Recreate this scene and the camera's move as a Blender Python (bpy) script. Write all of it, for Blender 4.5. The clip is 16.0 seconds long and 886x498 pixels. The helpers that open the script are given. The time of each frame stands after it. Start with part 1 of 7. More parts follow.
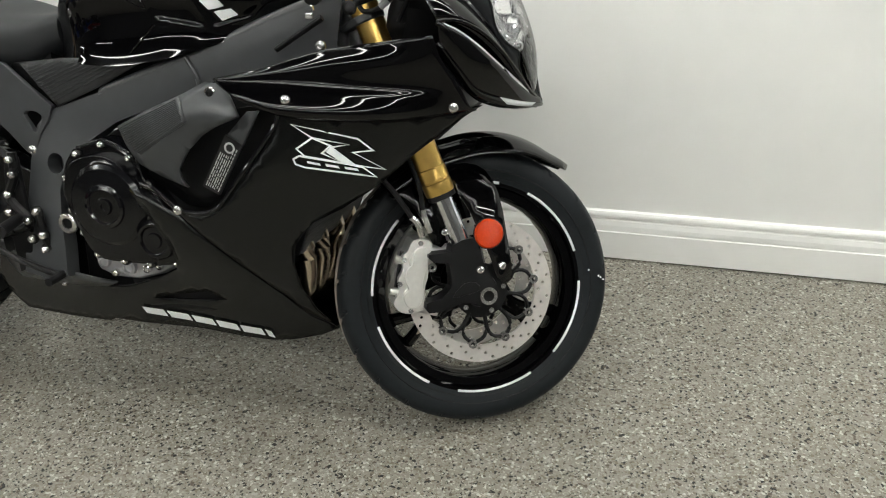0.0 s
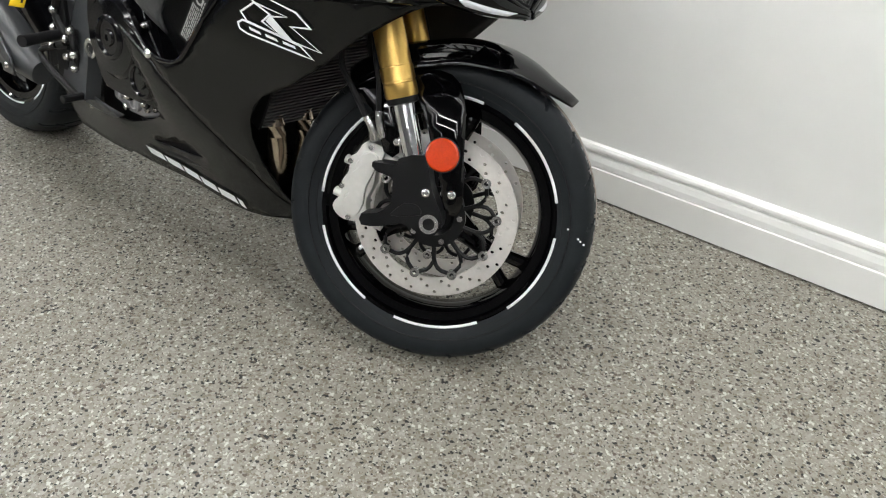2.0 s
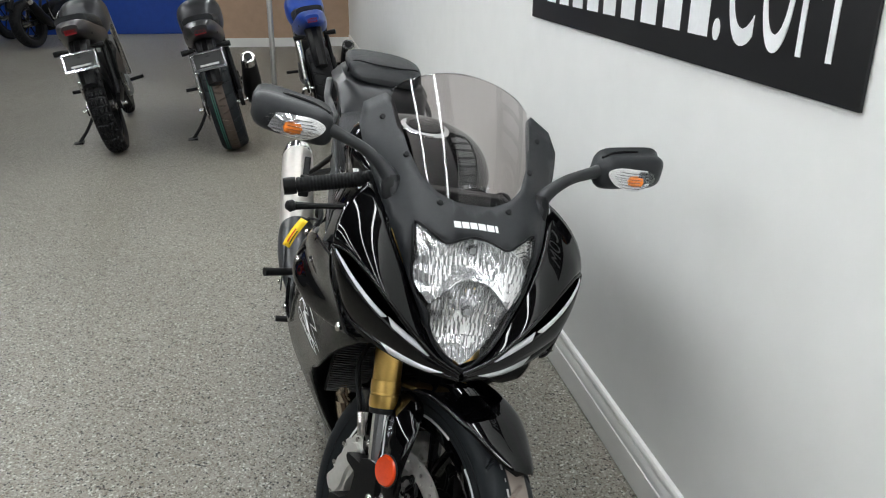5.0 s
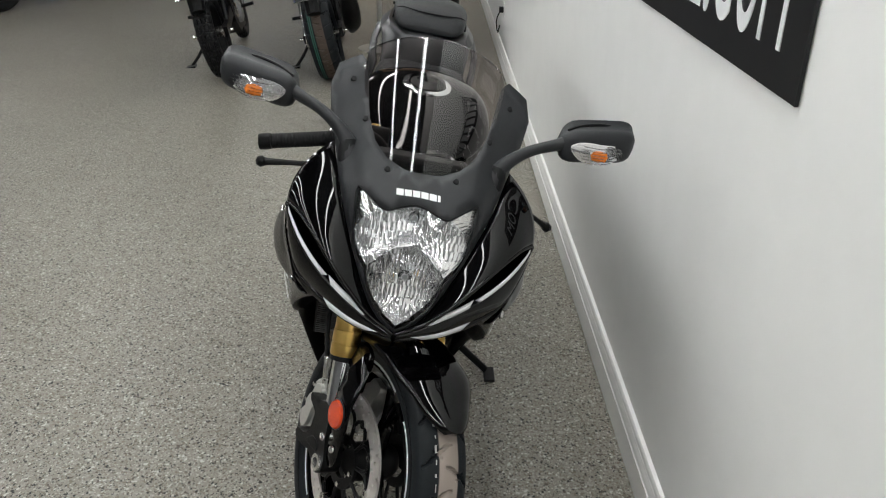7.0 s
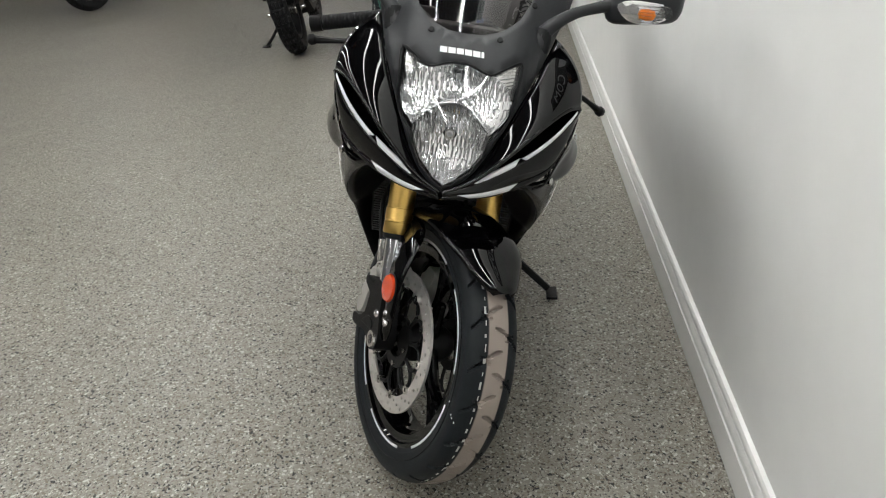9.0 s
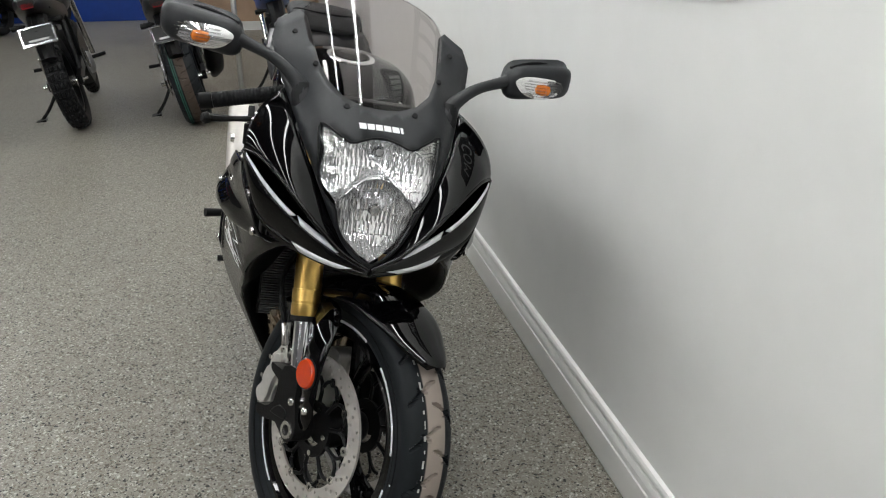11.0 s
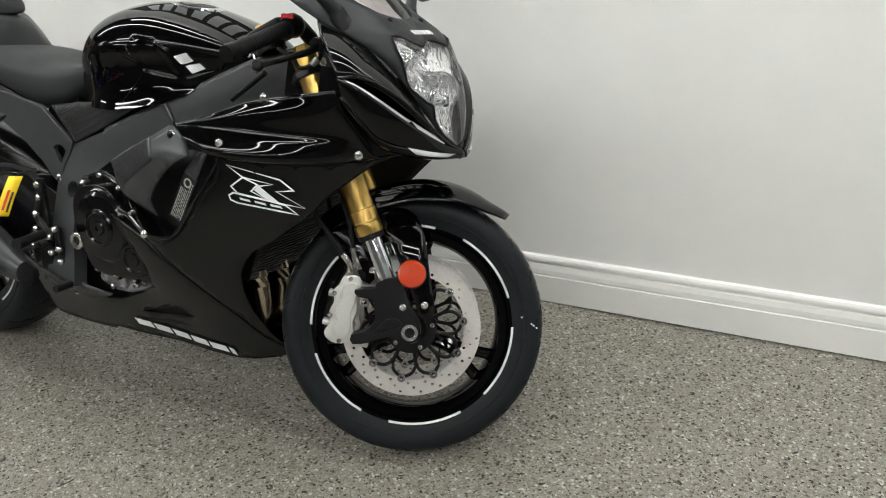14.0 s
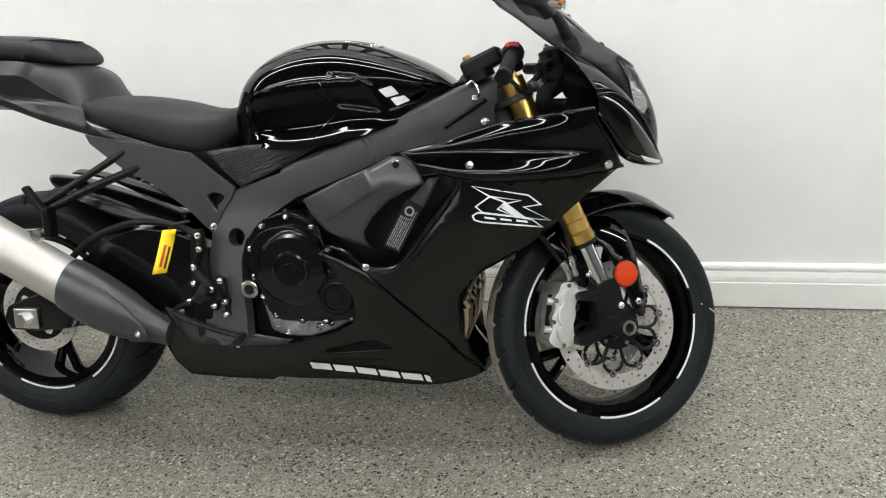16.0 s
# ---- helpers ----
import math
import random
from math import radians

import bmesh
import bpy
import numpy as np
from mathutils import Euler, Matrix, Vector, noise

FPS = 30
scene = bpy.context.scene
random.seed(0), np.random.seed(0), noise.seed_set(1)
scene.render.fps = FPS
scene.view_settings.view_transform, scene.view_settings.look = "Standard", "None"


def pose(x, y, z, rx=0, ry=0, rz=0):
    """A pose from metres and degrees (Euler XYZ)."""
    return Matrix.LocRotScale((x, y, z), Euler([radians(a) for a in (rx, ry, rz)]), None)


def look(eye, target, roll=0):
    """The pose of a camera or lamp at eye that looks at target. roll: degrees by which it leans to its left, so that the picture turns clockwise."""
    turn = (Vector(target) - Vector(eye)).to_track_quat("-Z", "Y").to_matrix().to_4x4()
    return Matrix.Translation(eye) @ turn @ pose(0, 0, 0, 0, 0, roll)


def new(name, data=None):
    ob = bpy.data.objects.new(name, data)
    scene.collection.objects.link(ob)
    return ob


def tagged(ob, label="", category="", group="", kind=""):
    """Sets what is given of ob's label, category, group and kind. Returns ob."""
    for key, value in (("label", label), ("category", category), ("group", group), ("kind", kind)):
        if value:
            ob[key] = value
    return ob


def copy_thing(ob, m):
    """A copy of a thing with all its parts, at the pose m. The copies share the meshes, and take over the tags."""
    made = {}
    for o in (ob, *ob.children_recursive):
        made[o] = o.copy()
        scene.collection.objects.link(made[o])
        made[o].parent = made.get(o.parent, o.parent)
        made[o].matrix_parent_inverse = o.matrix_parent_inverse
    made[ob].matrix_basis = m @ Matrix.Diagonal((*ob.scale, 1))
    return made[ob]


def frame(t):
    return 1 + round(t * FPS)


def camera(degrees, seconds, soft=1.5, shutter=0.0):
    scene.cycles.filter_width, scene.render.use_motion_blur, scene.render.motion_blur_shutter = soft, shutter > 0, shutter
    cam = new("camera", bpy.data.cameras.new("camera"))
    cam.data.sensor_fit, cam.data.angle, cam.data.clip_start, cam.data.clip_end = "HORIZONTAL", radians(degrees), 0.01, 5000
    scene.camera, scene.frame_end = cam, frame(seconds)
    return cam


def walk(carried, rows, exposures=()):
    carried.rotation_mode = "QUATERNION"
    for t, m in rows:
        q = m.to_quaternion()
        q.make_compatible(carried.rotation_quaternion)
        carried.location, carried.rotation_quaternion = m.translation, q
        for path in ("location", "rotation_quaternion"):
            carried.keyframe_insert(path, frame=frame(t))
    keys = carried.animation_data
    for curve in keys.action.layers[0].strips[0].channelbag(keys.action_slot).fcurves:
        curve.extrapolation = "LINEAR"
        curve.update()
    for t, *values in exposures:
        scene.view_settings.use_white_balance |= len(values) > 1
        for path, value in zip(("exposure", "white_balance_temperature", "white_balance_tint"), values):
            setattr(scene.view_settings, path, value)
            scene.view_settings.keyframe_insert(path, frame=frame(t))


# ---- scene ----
cam = camera(58.3, 16.0, soft=1.1)
PATH = [
    (0, (0.369, 0.259, 1.221), (-0.068, 1.884, 0.253), -2.1),
    (0.5, (0.467, 0.324, 1.182), (-0.058, 1.887, 0.160), -1.9),
    (0.8, (0.554, 0.387, 1.165), (-0.035, 1.879, 0.073), -2),
    (1, (0.599, 0.416, 1.144), (-0.016, 1.881, 0.030), -0.9),
    (1.5, (0.757, 0.529, 1.119), (-0.087, 1.875, 0.007), 0.3),
    (2, (0.847, 0.657, 1.136), (-0.109, 1.905, -0.001), 1.4),
    (2.5, (0.941, 0.831, 1.159), (-0.213, 1.899, 0.023), 1.4),
    (3, (1.086, 0.963, 1.201), (-0.314, 1.736, 0.104), -1.8),
    (3.2, (1.215, 0.986, 1.200), (-0.300, 1.712, 0.231), 1),
    (3.5, (1.280, 1.061, 1.250), (-0.311, 1.709, 0.351), -1),
    (4, (1.345, 1.166, 1.278), (-0.342, 1.760, 0.527), -1.2),
    (4.2, (1.357, 1.235, 1.295), (-0.363, 1.786, 0.587), -0.8),
    (6.3, (1.340, 1.741, 1.485), (-0.413, 1.835, 0.658), 0.8),
    (6.5, (1.342, 1.760, 1.485), (-0.406, 1.833, 0.647), 0.7),
    (7, (1.402, 1.826, 1.474), (-0.338, 1.848, 0.614), 0.6),
    (7.5, (1.485, 1.859, 1.441), (-0.238, 1.821, 0.551), -0.6),
    (8, (1.515, 1.865, 1.378), (-0.199, 1.766, 0.476), -2.3),
    (8.2, (1.519, 1.869, 1.346), (-0.195, 1.748, 0.444), -2.7),
    (10.3, (1.527, 1.904, 1.154), (-0.264, 1.737, 0.427), -2.7),
    (10.5, (1.517, 1.840, 1.174), (-0.286, 1.826, 0.459), -1.4),
    (10.7, (1.502, 1.745, 1.209), (-0.293, 1.921, 0.494), -0.8),
    (11, (1.483, 1.610, 1.253), (-0.280, 1.985, 0.537), -0.4),
    (11.5, (1.390, 1.442, 1.264), (-0.312, 2.033, 0.543), 0.3),
    (12, (1.260, 1.253, 1.266), (-0.340, 2.082, 0.549), 0.8),
    (12.5, (1.192, 0.973, 1.274), (-0.242, 2.062, 0.552), 1.1),
    (13, (1.149, 0.724, 1.277), (-0.026, 2.070, 0.521), -0.8),
    (13.3, (1.064, 0.657, 1.249), (-0.041, 2.041, 0.459), -4.4),
    (13.4, (1.056, 0.598, 1.239), (-0.049, 1.984, 0.450), -5),
    (13.5, (1.010, 0.548, 1.240), (-0.052, 1.952, 0.425), -5),
    (14, (0.881, 0.340, 1.235), (0.043, 1.873, 0.389), -4.4),
    (14.5, (0.735, 0.097, 1.272), (0.050, 1.701, 0.423), -4.9),
    (15, (0.538, 0.007, 1.255), (-0.049, 1.691, 0.490), -3.9),
    (15.5, (0.270, -0.032, 1.259), (-0.255, 1.673, 0.498), -5.1),
    (16, (0.002, -0.093, 1.253), (-0.339, 1.660, 0.496), -3.8),
]
EXPOSURES = [(0, 0.28, 6800, 6), (1.5, 0.44, 6600, 9), (3, 0.48, 6520, 9), (3.5, 0.47, 6430, 8), (4, 0.36, 6330, 8), (6.5, -0.15, 6450, 9), (8, -0.02, 6650, 9), (10.5, 0.02, 6560, 9), (11.5, -0.18, 6520, 9), (12.5, -0.17, 6600, 8), (13.5, 0.02, 6680, 8), (14.2, 0.12, 6680, 8), (15, 0.09, 6680, 8), (16, 0.38, 6600, 8)]
walk(cam, [(t, look(eye, target, roll)) for t, eye, target, roll in PATH], EXPOSURES)

# ---- light and exposure ----
world = bpy.data.worlds.new("world")
scene.world = world
world.use_nodes = True
world.node_tree.nodes["Background"].inputs[0].default_value = (0.9, 0.95, 1.0, 1)
world.node_tree.nodes["Background"].inputs[1].default_value = 0.05
TUBE_STRENGTH = 27.0
LAMP_ROWS = (-4.0, -1.55, -0.75, 1.2, 1.98)


# ---- materials ----
def mat(name, color=(0.5, 0.5, 0.5), rough=0.5, metal=0.0, coat=0.0, vary=0.15, grain=60.0, bump=0.0, bump_scale=400.0,
        spread=0.1, emit=None, strength=0.0, transmission=0.0, alpha=1.0, ior=1.45, spec=0.5):
    """A surface with two scales of tone variation, roughness variation and fine relief."""
    m = bpy.data.materials.new(name)
    m.use_nodes = True
    nt = m.node_tree
    b = nt.nodes["Principled BSDF"]
    b.inputs["Roughness"].default_value = rough
    b.inputs["Metallic"].default_value = metal
    b.inputs["Coat Weight"].default_value = coat
    b.inputs["Coat Roughness"].default_value = 0.03
    b.inputs["IOR"].default_value = ior
    b.inputs["Specular IOR Level"].default_value = spec
    b.inputs["Transmission Weight"].default_value = transmission
    b.inputs["Alpha"].default_value = alpha
    b.inputs["Base Color"].default_value = (*color, 1)
    if emit:
        b.inputs["Emission Color"].default_value = (*emit, 1)
        b.inputs["Emission Strength"].default_value = strength
    tc = nt.nodes.new("ShaderNodeTexCoord")
    if vary > 0:
        n1 = nt.nodes.new("ShaderNodeTexNoise")
        n1.inputs["Scale"].default_value = grain
        n1.inputs["Detail"].default_value = 3
        n2 = nt.nodes.new("ShaderNodeTexNoise")
        n2.inputs["Scale"].default_value = grain / 14
        nt.links.new(tc.outputs["Object"], n1.inputs["Vector"])
        nt.links.new(tc.outputs["Object"], n2.inputs["Vector"])
        add = nt.nodes.new("ShaderNodeMath")
        add.operation = "ADD"
        nt.links.new(n1.outputs["Fac"], add.inputs[0])
        nt.links.new(n2.outputs["Fac"], add.inputs[1])
        rng = nt.nodes.new("ShaderNodeMapRange")
        rng.inputs["From Min"].default_value, rng.inputs["From Max"].default_value = 0.6, 1.4
        rng.inputs["To Min"].default_value, rng.inputs["To Max"].default_value = 1 - vary, 1 + vary
        nt.links.new(add.outputs[0], rng.inputs["Value"])
        mul = nt.nodes.new("ShaderNodeVectorMath")
        mul.operation = "SCALE"
        mul.inputs[0].default_value = color
        nt.links.new(rng.outputs["Result"], mul.inputs["Scale"])
        nt.links.new(mul.outputs["Vector"], b.inputs["Base Color"])
        r2 = nt.nodes.new("ShaderNodeMapRange")
        r2.inputs["From Min"].default_value, r2.inputs["From Max"].default_value = 0.3, 0.7
        r2.inputs["To Min"].default_value, r2.inputs["To Max"].default_value = max(0.0, rough * (1 - spread)), min(1, rough * (1 + spread))
        nt.links.new(n2.outputs["Fac"], r2.inputs["Value"])
        nt.links.new(r2.outputs["Result"], b.inputs["Roughness"])
    if bump > 0:
        n3 = nt.nodes.new("ShaderNodeTexNoise")
        n3.inputs["Scale"].default_value = bump_scale
        n3.inputs["Detail"].default_value = 4
        nt.links.new(tc.outputs["Object"], n3.inputs["Vector"])
        bp = nt.nodes.new("ShaderNodeBump")
        bp.inputs["Strength"].default_value = bump
        bp.inputs["Distance"].default_value = 0.002
        nt.links.new(n3.outputs["Fac"], bp.inputs["Height"])
        nt.links.new(bp.outputs["Normal"], b.inputs["Normal"])
    return m


def flake_floor():
    """Epoxy floor with scattered vinyl flakes: dark, white and tan chips in a grey-beige ground under a clear coat."""
    m = bpy.data.materials.new("flake_epoxy")
    m.use_nodes = True
    nt = m.node_tree
    b = nt.nodes["Principled BSDF"]
    tc = nt.nodes.new("ShaderNodeTexCoord")

    def chips(scale, stops):
        warp = nt.nodes.new("ShaderNodeTexNoise")
        warp.inputs["Scale"].default_value = scale * 0.7
        mixv = nt.nodes.new("ShaderNodeVectorMath")
        mixv.operation = "MULTIPLY_ADD"
        mixv.inputs[1].default_value = (0.9 / scale,) * 3
        nt.links.new(tc.outputs["Object"], warp.inputs["Vector"])
        nt.links.new(warp.outputs["Color"], mixv.inputs[0])
        nt.links.new(tc.outputs["Object"], mixv.inputs[2])
        v = nt.nodes.new("ShaderNodeTexVoronoi")
        v.inputs["Scale"].default_value = scale
        v.inputs["Randomness"].default_value = 1.0
        nt.links.new(mixv.outputs["Vector"], v.inputs["Vector"])
        ramp = nt.nodes.new("ShaderNodeValToRGB")
        ramp.color_ramp.interpolation = "CONSTANT"
        while len(ramp.color_ramp.elements) < len(stops):
            ramp.color_ramp.elements.new(0.5)
        for e, (p, c) in zip(ramp.color_ramp.elements, stops):
            e.position, e.color = p, (*c, 1)
        sep = nt.nodes.new("ShaderNodeSeparateColor")
        nt.links.new(v.outputs["Color"], sep.inputs[0])
        nt.links.new(sep.outputs[0], ramp.inputs["Fac"])
        return ramp, sep

    base = (0.208, 0.195, 0.161)
    r1, s1 = chips(180, [(0.0, (0.008, 0.008, 0.007)), (0.085, (0.08, 0.062, 0.046)), (0.17, (0.150, 0.128, 0.098)), (0.30, base),
                         (0.62, (0.240, 0.228, 0.197)), (0.80, (0.30, 0.288, 0.256)), (0.92, (0.46, 0.45, 0.405))])
    r2, s2 = chips(300, [(0.0, (0.010, 0.009, 0.008)), (0.07, (0.14, 0.115, 0.088)), (0.2, base), (0.7, (0.26, 0.248, 0.218)), (0.90, (0.40, 0.385, 0.34))])
    mix = nt.nodes.new("ShaderNodeMix")
    mix.data_type = "RGBA"
    gate = nt.nodes.new("ShaderNodeMath")
    gate.operation = "GREATER_THAN"
    gate.inputs[1].default_value = 0.45
    nt.links.new(s1.outputs[1], gate.inputs[0])
    nt.links.new(gate.outputs[0], mix.inputs[0])
    nt.links.new(r1.outputs["Color"], mix.inputs[6])
    nt.links.new(r2.outputs["Color"], mix.inputs[7])
    wear = nt.nodes.new("ShaderNodeTexNoise")
    wear.inputs["Scale"].default_value = 1.3
    wear.inputs["Detail"].default_value = 4
    nt.links.new(tc.outputs["Object"], wear.inputs["Vector"])
    wr = nt.nodes.new("ShaderNodeMapRange")
    wr.inputs["From Min"].default_value, wr.inputs["From Max"].default_value = 0.3, 0.7
    wr.inputs["To Min"].default_value, wr.inputs["To Max"].default_value = 0.92, 1.06
    nt.links.new(wear.outputs["Fac"], wr.inputs["Value"])
    sc = nt.nodes.new("ShaderNodeVectorMath")
    sc.operation = "SCALE"
    nt.links.new(mix.outputs[2], sc.inputs[0])
    nt.links.new(wr.outputs["Result"], sc.inputs["Scale"])
    nt.links.new(sc.outputs["Vector"], b.inputs["Base Color"])
    b.inputs["Roughness"].default_value = 0.42
    b.inputs["Specular IOR Level"].default_value = 0.45
    rr = nt.nodes.new("ShaderNodeMapRange")
    rr.inputs["To Min"].default_value, rr.inputs["To Max"].default_value = 0.30, 0.55
    nt.links.new(s2.outputs[2], rr.inputs["Value"])
    nt.links.new(rr.outputs["Result"], b.inputs["Roughness"])
    bp = nt.nodes.new("ShaderNodeBump")
    bp.inputs["Strength"].default_value = 0.35
    bp.inputs["Distance"].default_value = 0.001
    nt.links.new(s1.outputs[2], bp.inputs["Height"])
    nt.links.new(bp.outputs["Normal"], b.inputs["Normal"])
    return m


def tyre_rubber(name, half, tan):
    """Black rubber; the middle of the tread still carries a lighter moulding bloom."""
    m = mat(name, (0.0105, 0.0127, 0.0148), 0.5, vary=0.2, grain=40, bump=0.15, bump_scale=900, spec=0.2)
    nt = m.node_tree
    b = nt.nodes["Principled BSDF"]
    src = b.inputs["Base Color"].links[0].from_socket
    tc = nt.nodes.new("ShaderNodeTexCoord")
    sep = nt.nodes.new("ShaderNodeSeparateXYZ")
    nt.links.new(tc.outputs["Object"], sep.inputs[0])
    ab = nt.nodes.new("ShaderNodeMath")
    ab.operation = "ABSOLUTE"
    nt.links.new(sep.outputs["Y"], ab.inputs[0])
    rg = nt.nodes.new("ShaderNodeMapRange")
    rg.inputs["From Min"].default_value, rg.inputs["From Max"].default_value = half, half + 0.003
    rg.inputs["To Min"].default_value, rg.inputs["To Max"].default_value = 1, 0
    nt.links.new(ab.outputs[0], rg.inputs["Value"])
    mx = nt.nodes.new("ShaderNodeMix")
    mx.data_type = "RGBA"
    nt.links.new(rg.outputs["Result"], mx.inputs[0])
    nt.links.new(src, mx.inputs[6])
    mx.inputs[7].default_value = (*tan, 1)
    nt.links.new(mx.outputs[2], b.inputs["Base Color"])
    return m


FLOOR_M = flake_floor()
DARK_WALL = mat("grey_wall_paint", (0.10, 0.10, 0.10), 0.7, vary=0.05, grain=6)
WALL_M = mat("wall_paint", (0.80, 0.80, 0.785), 0.6, vary=0.03, grain=8, bump=0.08, bump_scale=250)
TRIM_M = mat("trim_paint", (0.83, 0.83, 0.81), 0.32, vary=0.03, grain=12)
CEIL_M = mat("ceiling_paint", (0.045, 0.045, 0.047), 0.8, vary=0.03, grain=5)
GLOSS = mat("gloss_black_paint", (0.0012, 0.0012, 0.0015), 0.03, vary=0.2, grain=20, spec=0.42)
SATIN = mat("satin_black_paint", (0.0034, 0.0038, 0.0037), 0.22, vary=0.15, grain=25, spread=0.15, spec=0.42)
MATTE = mat("matte_charcoal_plastic", (0.0170, 0.0185, 0.0208), 0.42, vary=0.15, grain=50, bump=0.12, bump_scale=1500, spec=0.4)
FRAME_M = mat("frame_black_paint", (0.039, 0.041, 0.044), 0.30, vary=0.15, grain=40, bump=0.1, bump_scale=900, spec=0.6)
PLASTIC = mat("black_plastic", (0.0042, 0.0042, 0.0047), 0.40, vary=0.2, grain=60, bump=0.1, bump_scale=1200, spec=0.25)
VINYL = mat("seat_vinyl", (0.0165, 0.0178, 0.0198), 0.48, vary=0.15, grain=60, bump=0.35, bump_scale=1400, spec=0.35)
RUBBER = mat("rubber", (0.008, 0.008, 0.009), 0.55, vary=0.2, grain=60, bump=0.1, bump_scale=900, spec=0.25)
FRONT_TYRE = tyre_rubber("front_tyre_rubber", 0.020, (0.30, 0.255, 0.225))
STREET_TYRE = tyre_rubber("street_tyre_rubber", 0.030, (0.075, 0.055, 0.045))
TAIL_M = mat("satin_grey_cowl", (0.015, 0.0158, 0.0178), 0.32, vary=0.12, grain=40, spec=0.5)
REAR_TYRE = tyre_rubber("rear_tyre_rubber", 0.0, (0.03, 0.03, 0.03))
GOLD = mat("gold_anodised", (0.80, 0.53, 0.16), 0.30, metal=1.0, vary=0.1, grain=40)
CHROME = mat("chrome", (0.82, 0.83, 0.85), 0.13, metal=1.0, vary=0.04, grain=40)
STEEL = mat("steel", (0.72, 0.71, 0.69), 0.24, metal=1.0, vary=0.1, grain=90)
DISC_M = mat("brake_disc_steel", (0.66, 0.63, 0.60), 0.42, metal=0.7, vary=0.08, grain=120, bump=0.06, bump_scale=600)
CALIPER_M = mat("caliper_nickel", (0.66, 0.65, 0.62), 0.38, metal=0.75, vary=0.08, grain=80, bump=0.15, bump_scale=700)
TITAN = mat("brushed_silencer", (0.56, 0.53, 0.50), 0.46, metal=0.70, vary=0.08, grain=30, bump=0.05, bump_scale=500)
BRONZE = mat("heated_steel", (0.50, 0.42, 0.33), 0.26, metal=1.0, vary=0.25, grain=20)
SILVER_TAPE = mat("reflective_tape", (0.78, 0.79, 0.80), 0.35, vary=0.04, grain=80)
STRIPE_M = mat("silver_stripe", (0.60, 0.615, 0.63), 0.38, metal=0.3, vary=0.06, grain=90, bump=0.08, bump_scale=900)
WHITE = mat("white_decal", (0.82, 0.83, 0.84), 0.4, vary=0.05, grain=80)
ORANGE = mat("amber_reflector", (0.56, 0.040, 0.003), 0.12, coat=1.0, vary=0.15, grain=300, bump=0.4, bump_scale=500)
AMBER = mat("amber_bulb", (0.90, 0.26, 0.04), 0.2, vary=0.2, grain=90)
SEMI = mat("semi_gloss_black", (0.0035, 0.0036, 0.0044), 0.11, vary=0.15, grain=40, spec=0.55)
CAST = mat("cast_grey", (0.34, 0.34, 0.35), 0.33, metal=0.6, vary=0.2, grain=60)
RED = mat("red_plastic", (0.62, 0.012, 0.02), 0.25, vary=0.1, grain=90)
YELLOW = mat("yellow_tag", (0.85, 0.58, 0.01), 0.45, vary=0.06, grain=50)
BLUE = mat("blue_paint", (0.012, 0.055, 0.32), 0.3, vary=0.15, grain=10)
TAN = mat("tan_board", (0.46, 0.32, 0.22), 0.7, vary=0.08, grain=12)
CARBON = mat("carbon_look", (0.014, 0.0145, 0.016), 0.38, vary=0.2, grain=120, bump=0.3, bump_scale=300)
GREY_RIB = mat("grey_insert", (0.055, 0.057, 0.060), 0.40, vary=0.12, grain=90)
LABEL_M = mat("label_dark", (0.008, 0.008, 0.008), 0.35, vary=0.1, grain=80)
INK = mat("label_ink", (0.48, 0.48, 0.47), 0.5, vary=0.1, grain=90)
BAR_RED = mat("tag_print", (0.55, 0.05, 0.02), 0.5, vary=0.1, grain=90)
SIGN_M = mat("sign_black", (0.008, 0.008, 0.009), 0.4, vary=0.15, grain=20)
REFLECTOR = mat("lamp_reflector", (0.95, 0.95, 0.955), 0.02, metal=0.80, vary=0.03, grain=60)
RADIATOR = mat("radiator_fins", (0.075, 0.077, 0.080), 0.45, metal=0.4, vary=0.2, grain=90)
GREEN_LINE = mat("green_chalk", (0.01, 0.075, 0.055), 0.6, vary=0.2, grain=60)
TUBE_M = mat("lamp_tube", (0.9, 0.9, 0.9), 0.4, vary=0, emit=(0.97, 0.985, 0.985), strength=TUBE_STRENGTH)
HOUSING = mat("lamp_housing", (0.75, 0.75, 0.74), 0.5, vary=0.04, grain=10)


def glass(name, color, rough=0.0, ior=1.45):
    """A thin clear sheet: mostly see-through with a glossy face."""
    m = bpy.data.materials.new(name)
    m.use_nodes = True
    nt = m.node_tree
    nt.nodes.remove(nt.nodes["Principled BSDF"])
    out = nt.nodes["Material Output"]
    tr = nt.nodes.new("ShaderNodeBsdfTransparent")
    tr.inputs["Color"].default_value = (*color, 1)
    gl = nt.nodes.new("ShaderNodeBsdfGlossy")
    gl.inputs["Roughness"].default_value = rough
    fr = nt.nodes.new("ShaderNodeFresnel")
    fr.inputs["IOR"].default_value = ior
    mx = nt.nodes.new("ShaderNodeMixShader")
    nt.links.new(fr.outputs["Fac"], mx.inputs["Fac"])
    nt.links.new(tr.outputs["BSDF"], mx.inputs[1])
    nt.links.new(gl.outputs["BSDF"], mx.inputs[2])
    nt.links.new(mx.outputs["Shader"], out.inputs["Surface"])
    return m


SCREEN_M = glass("smoked_screen", (0.62, 0.58, 0.57), 0.01, 1.5)
LENS_M = glass("clear_lens", (0.985, 0.985, 0.985), 0.0, 1.62)
FROST_M = glass("ribbed_lens", (0.9, 0.9, 0.9), 0.15, 1.5)


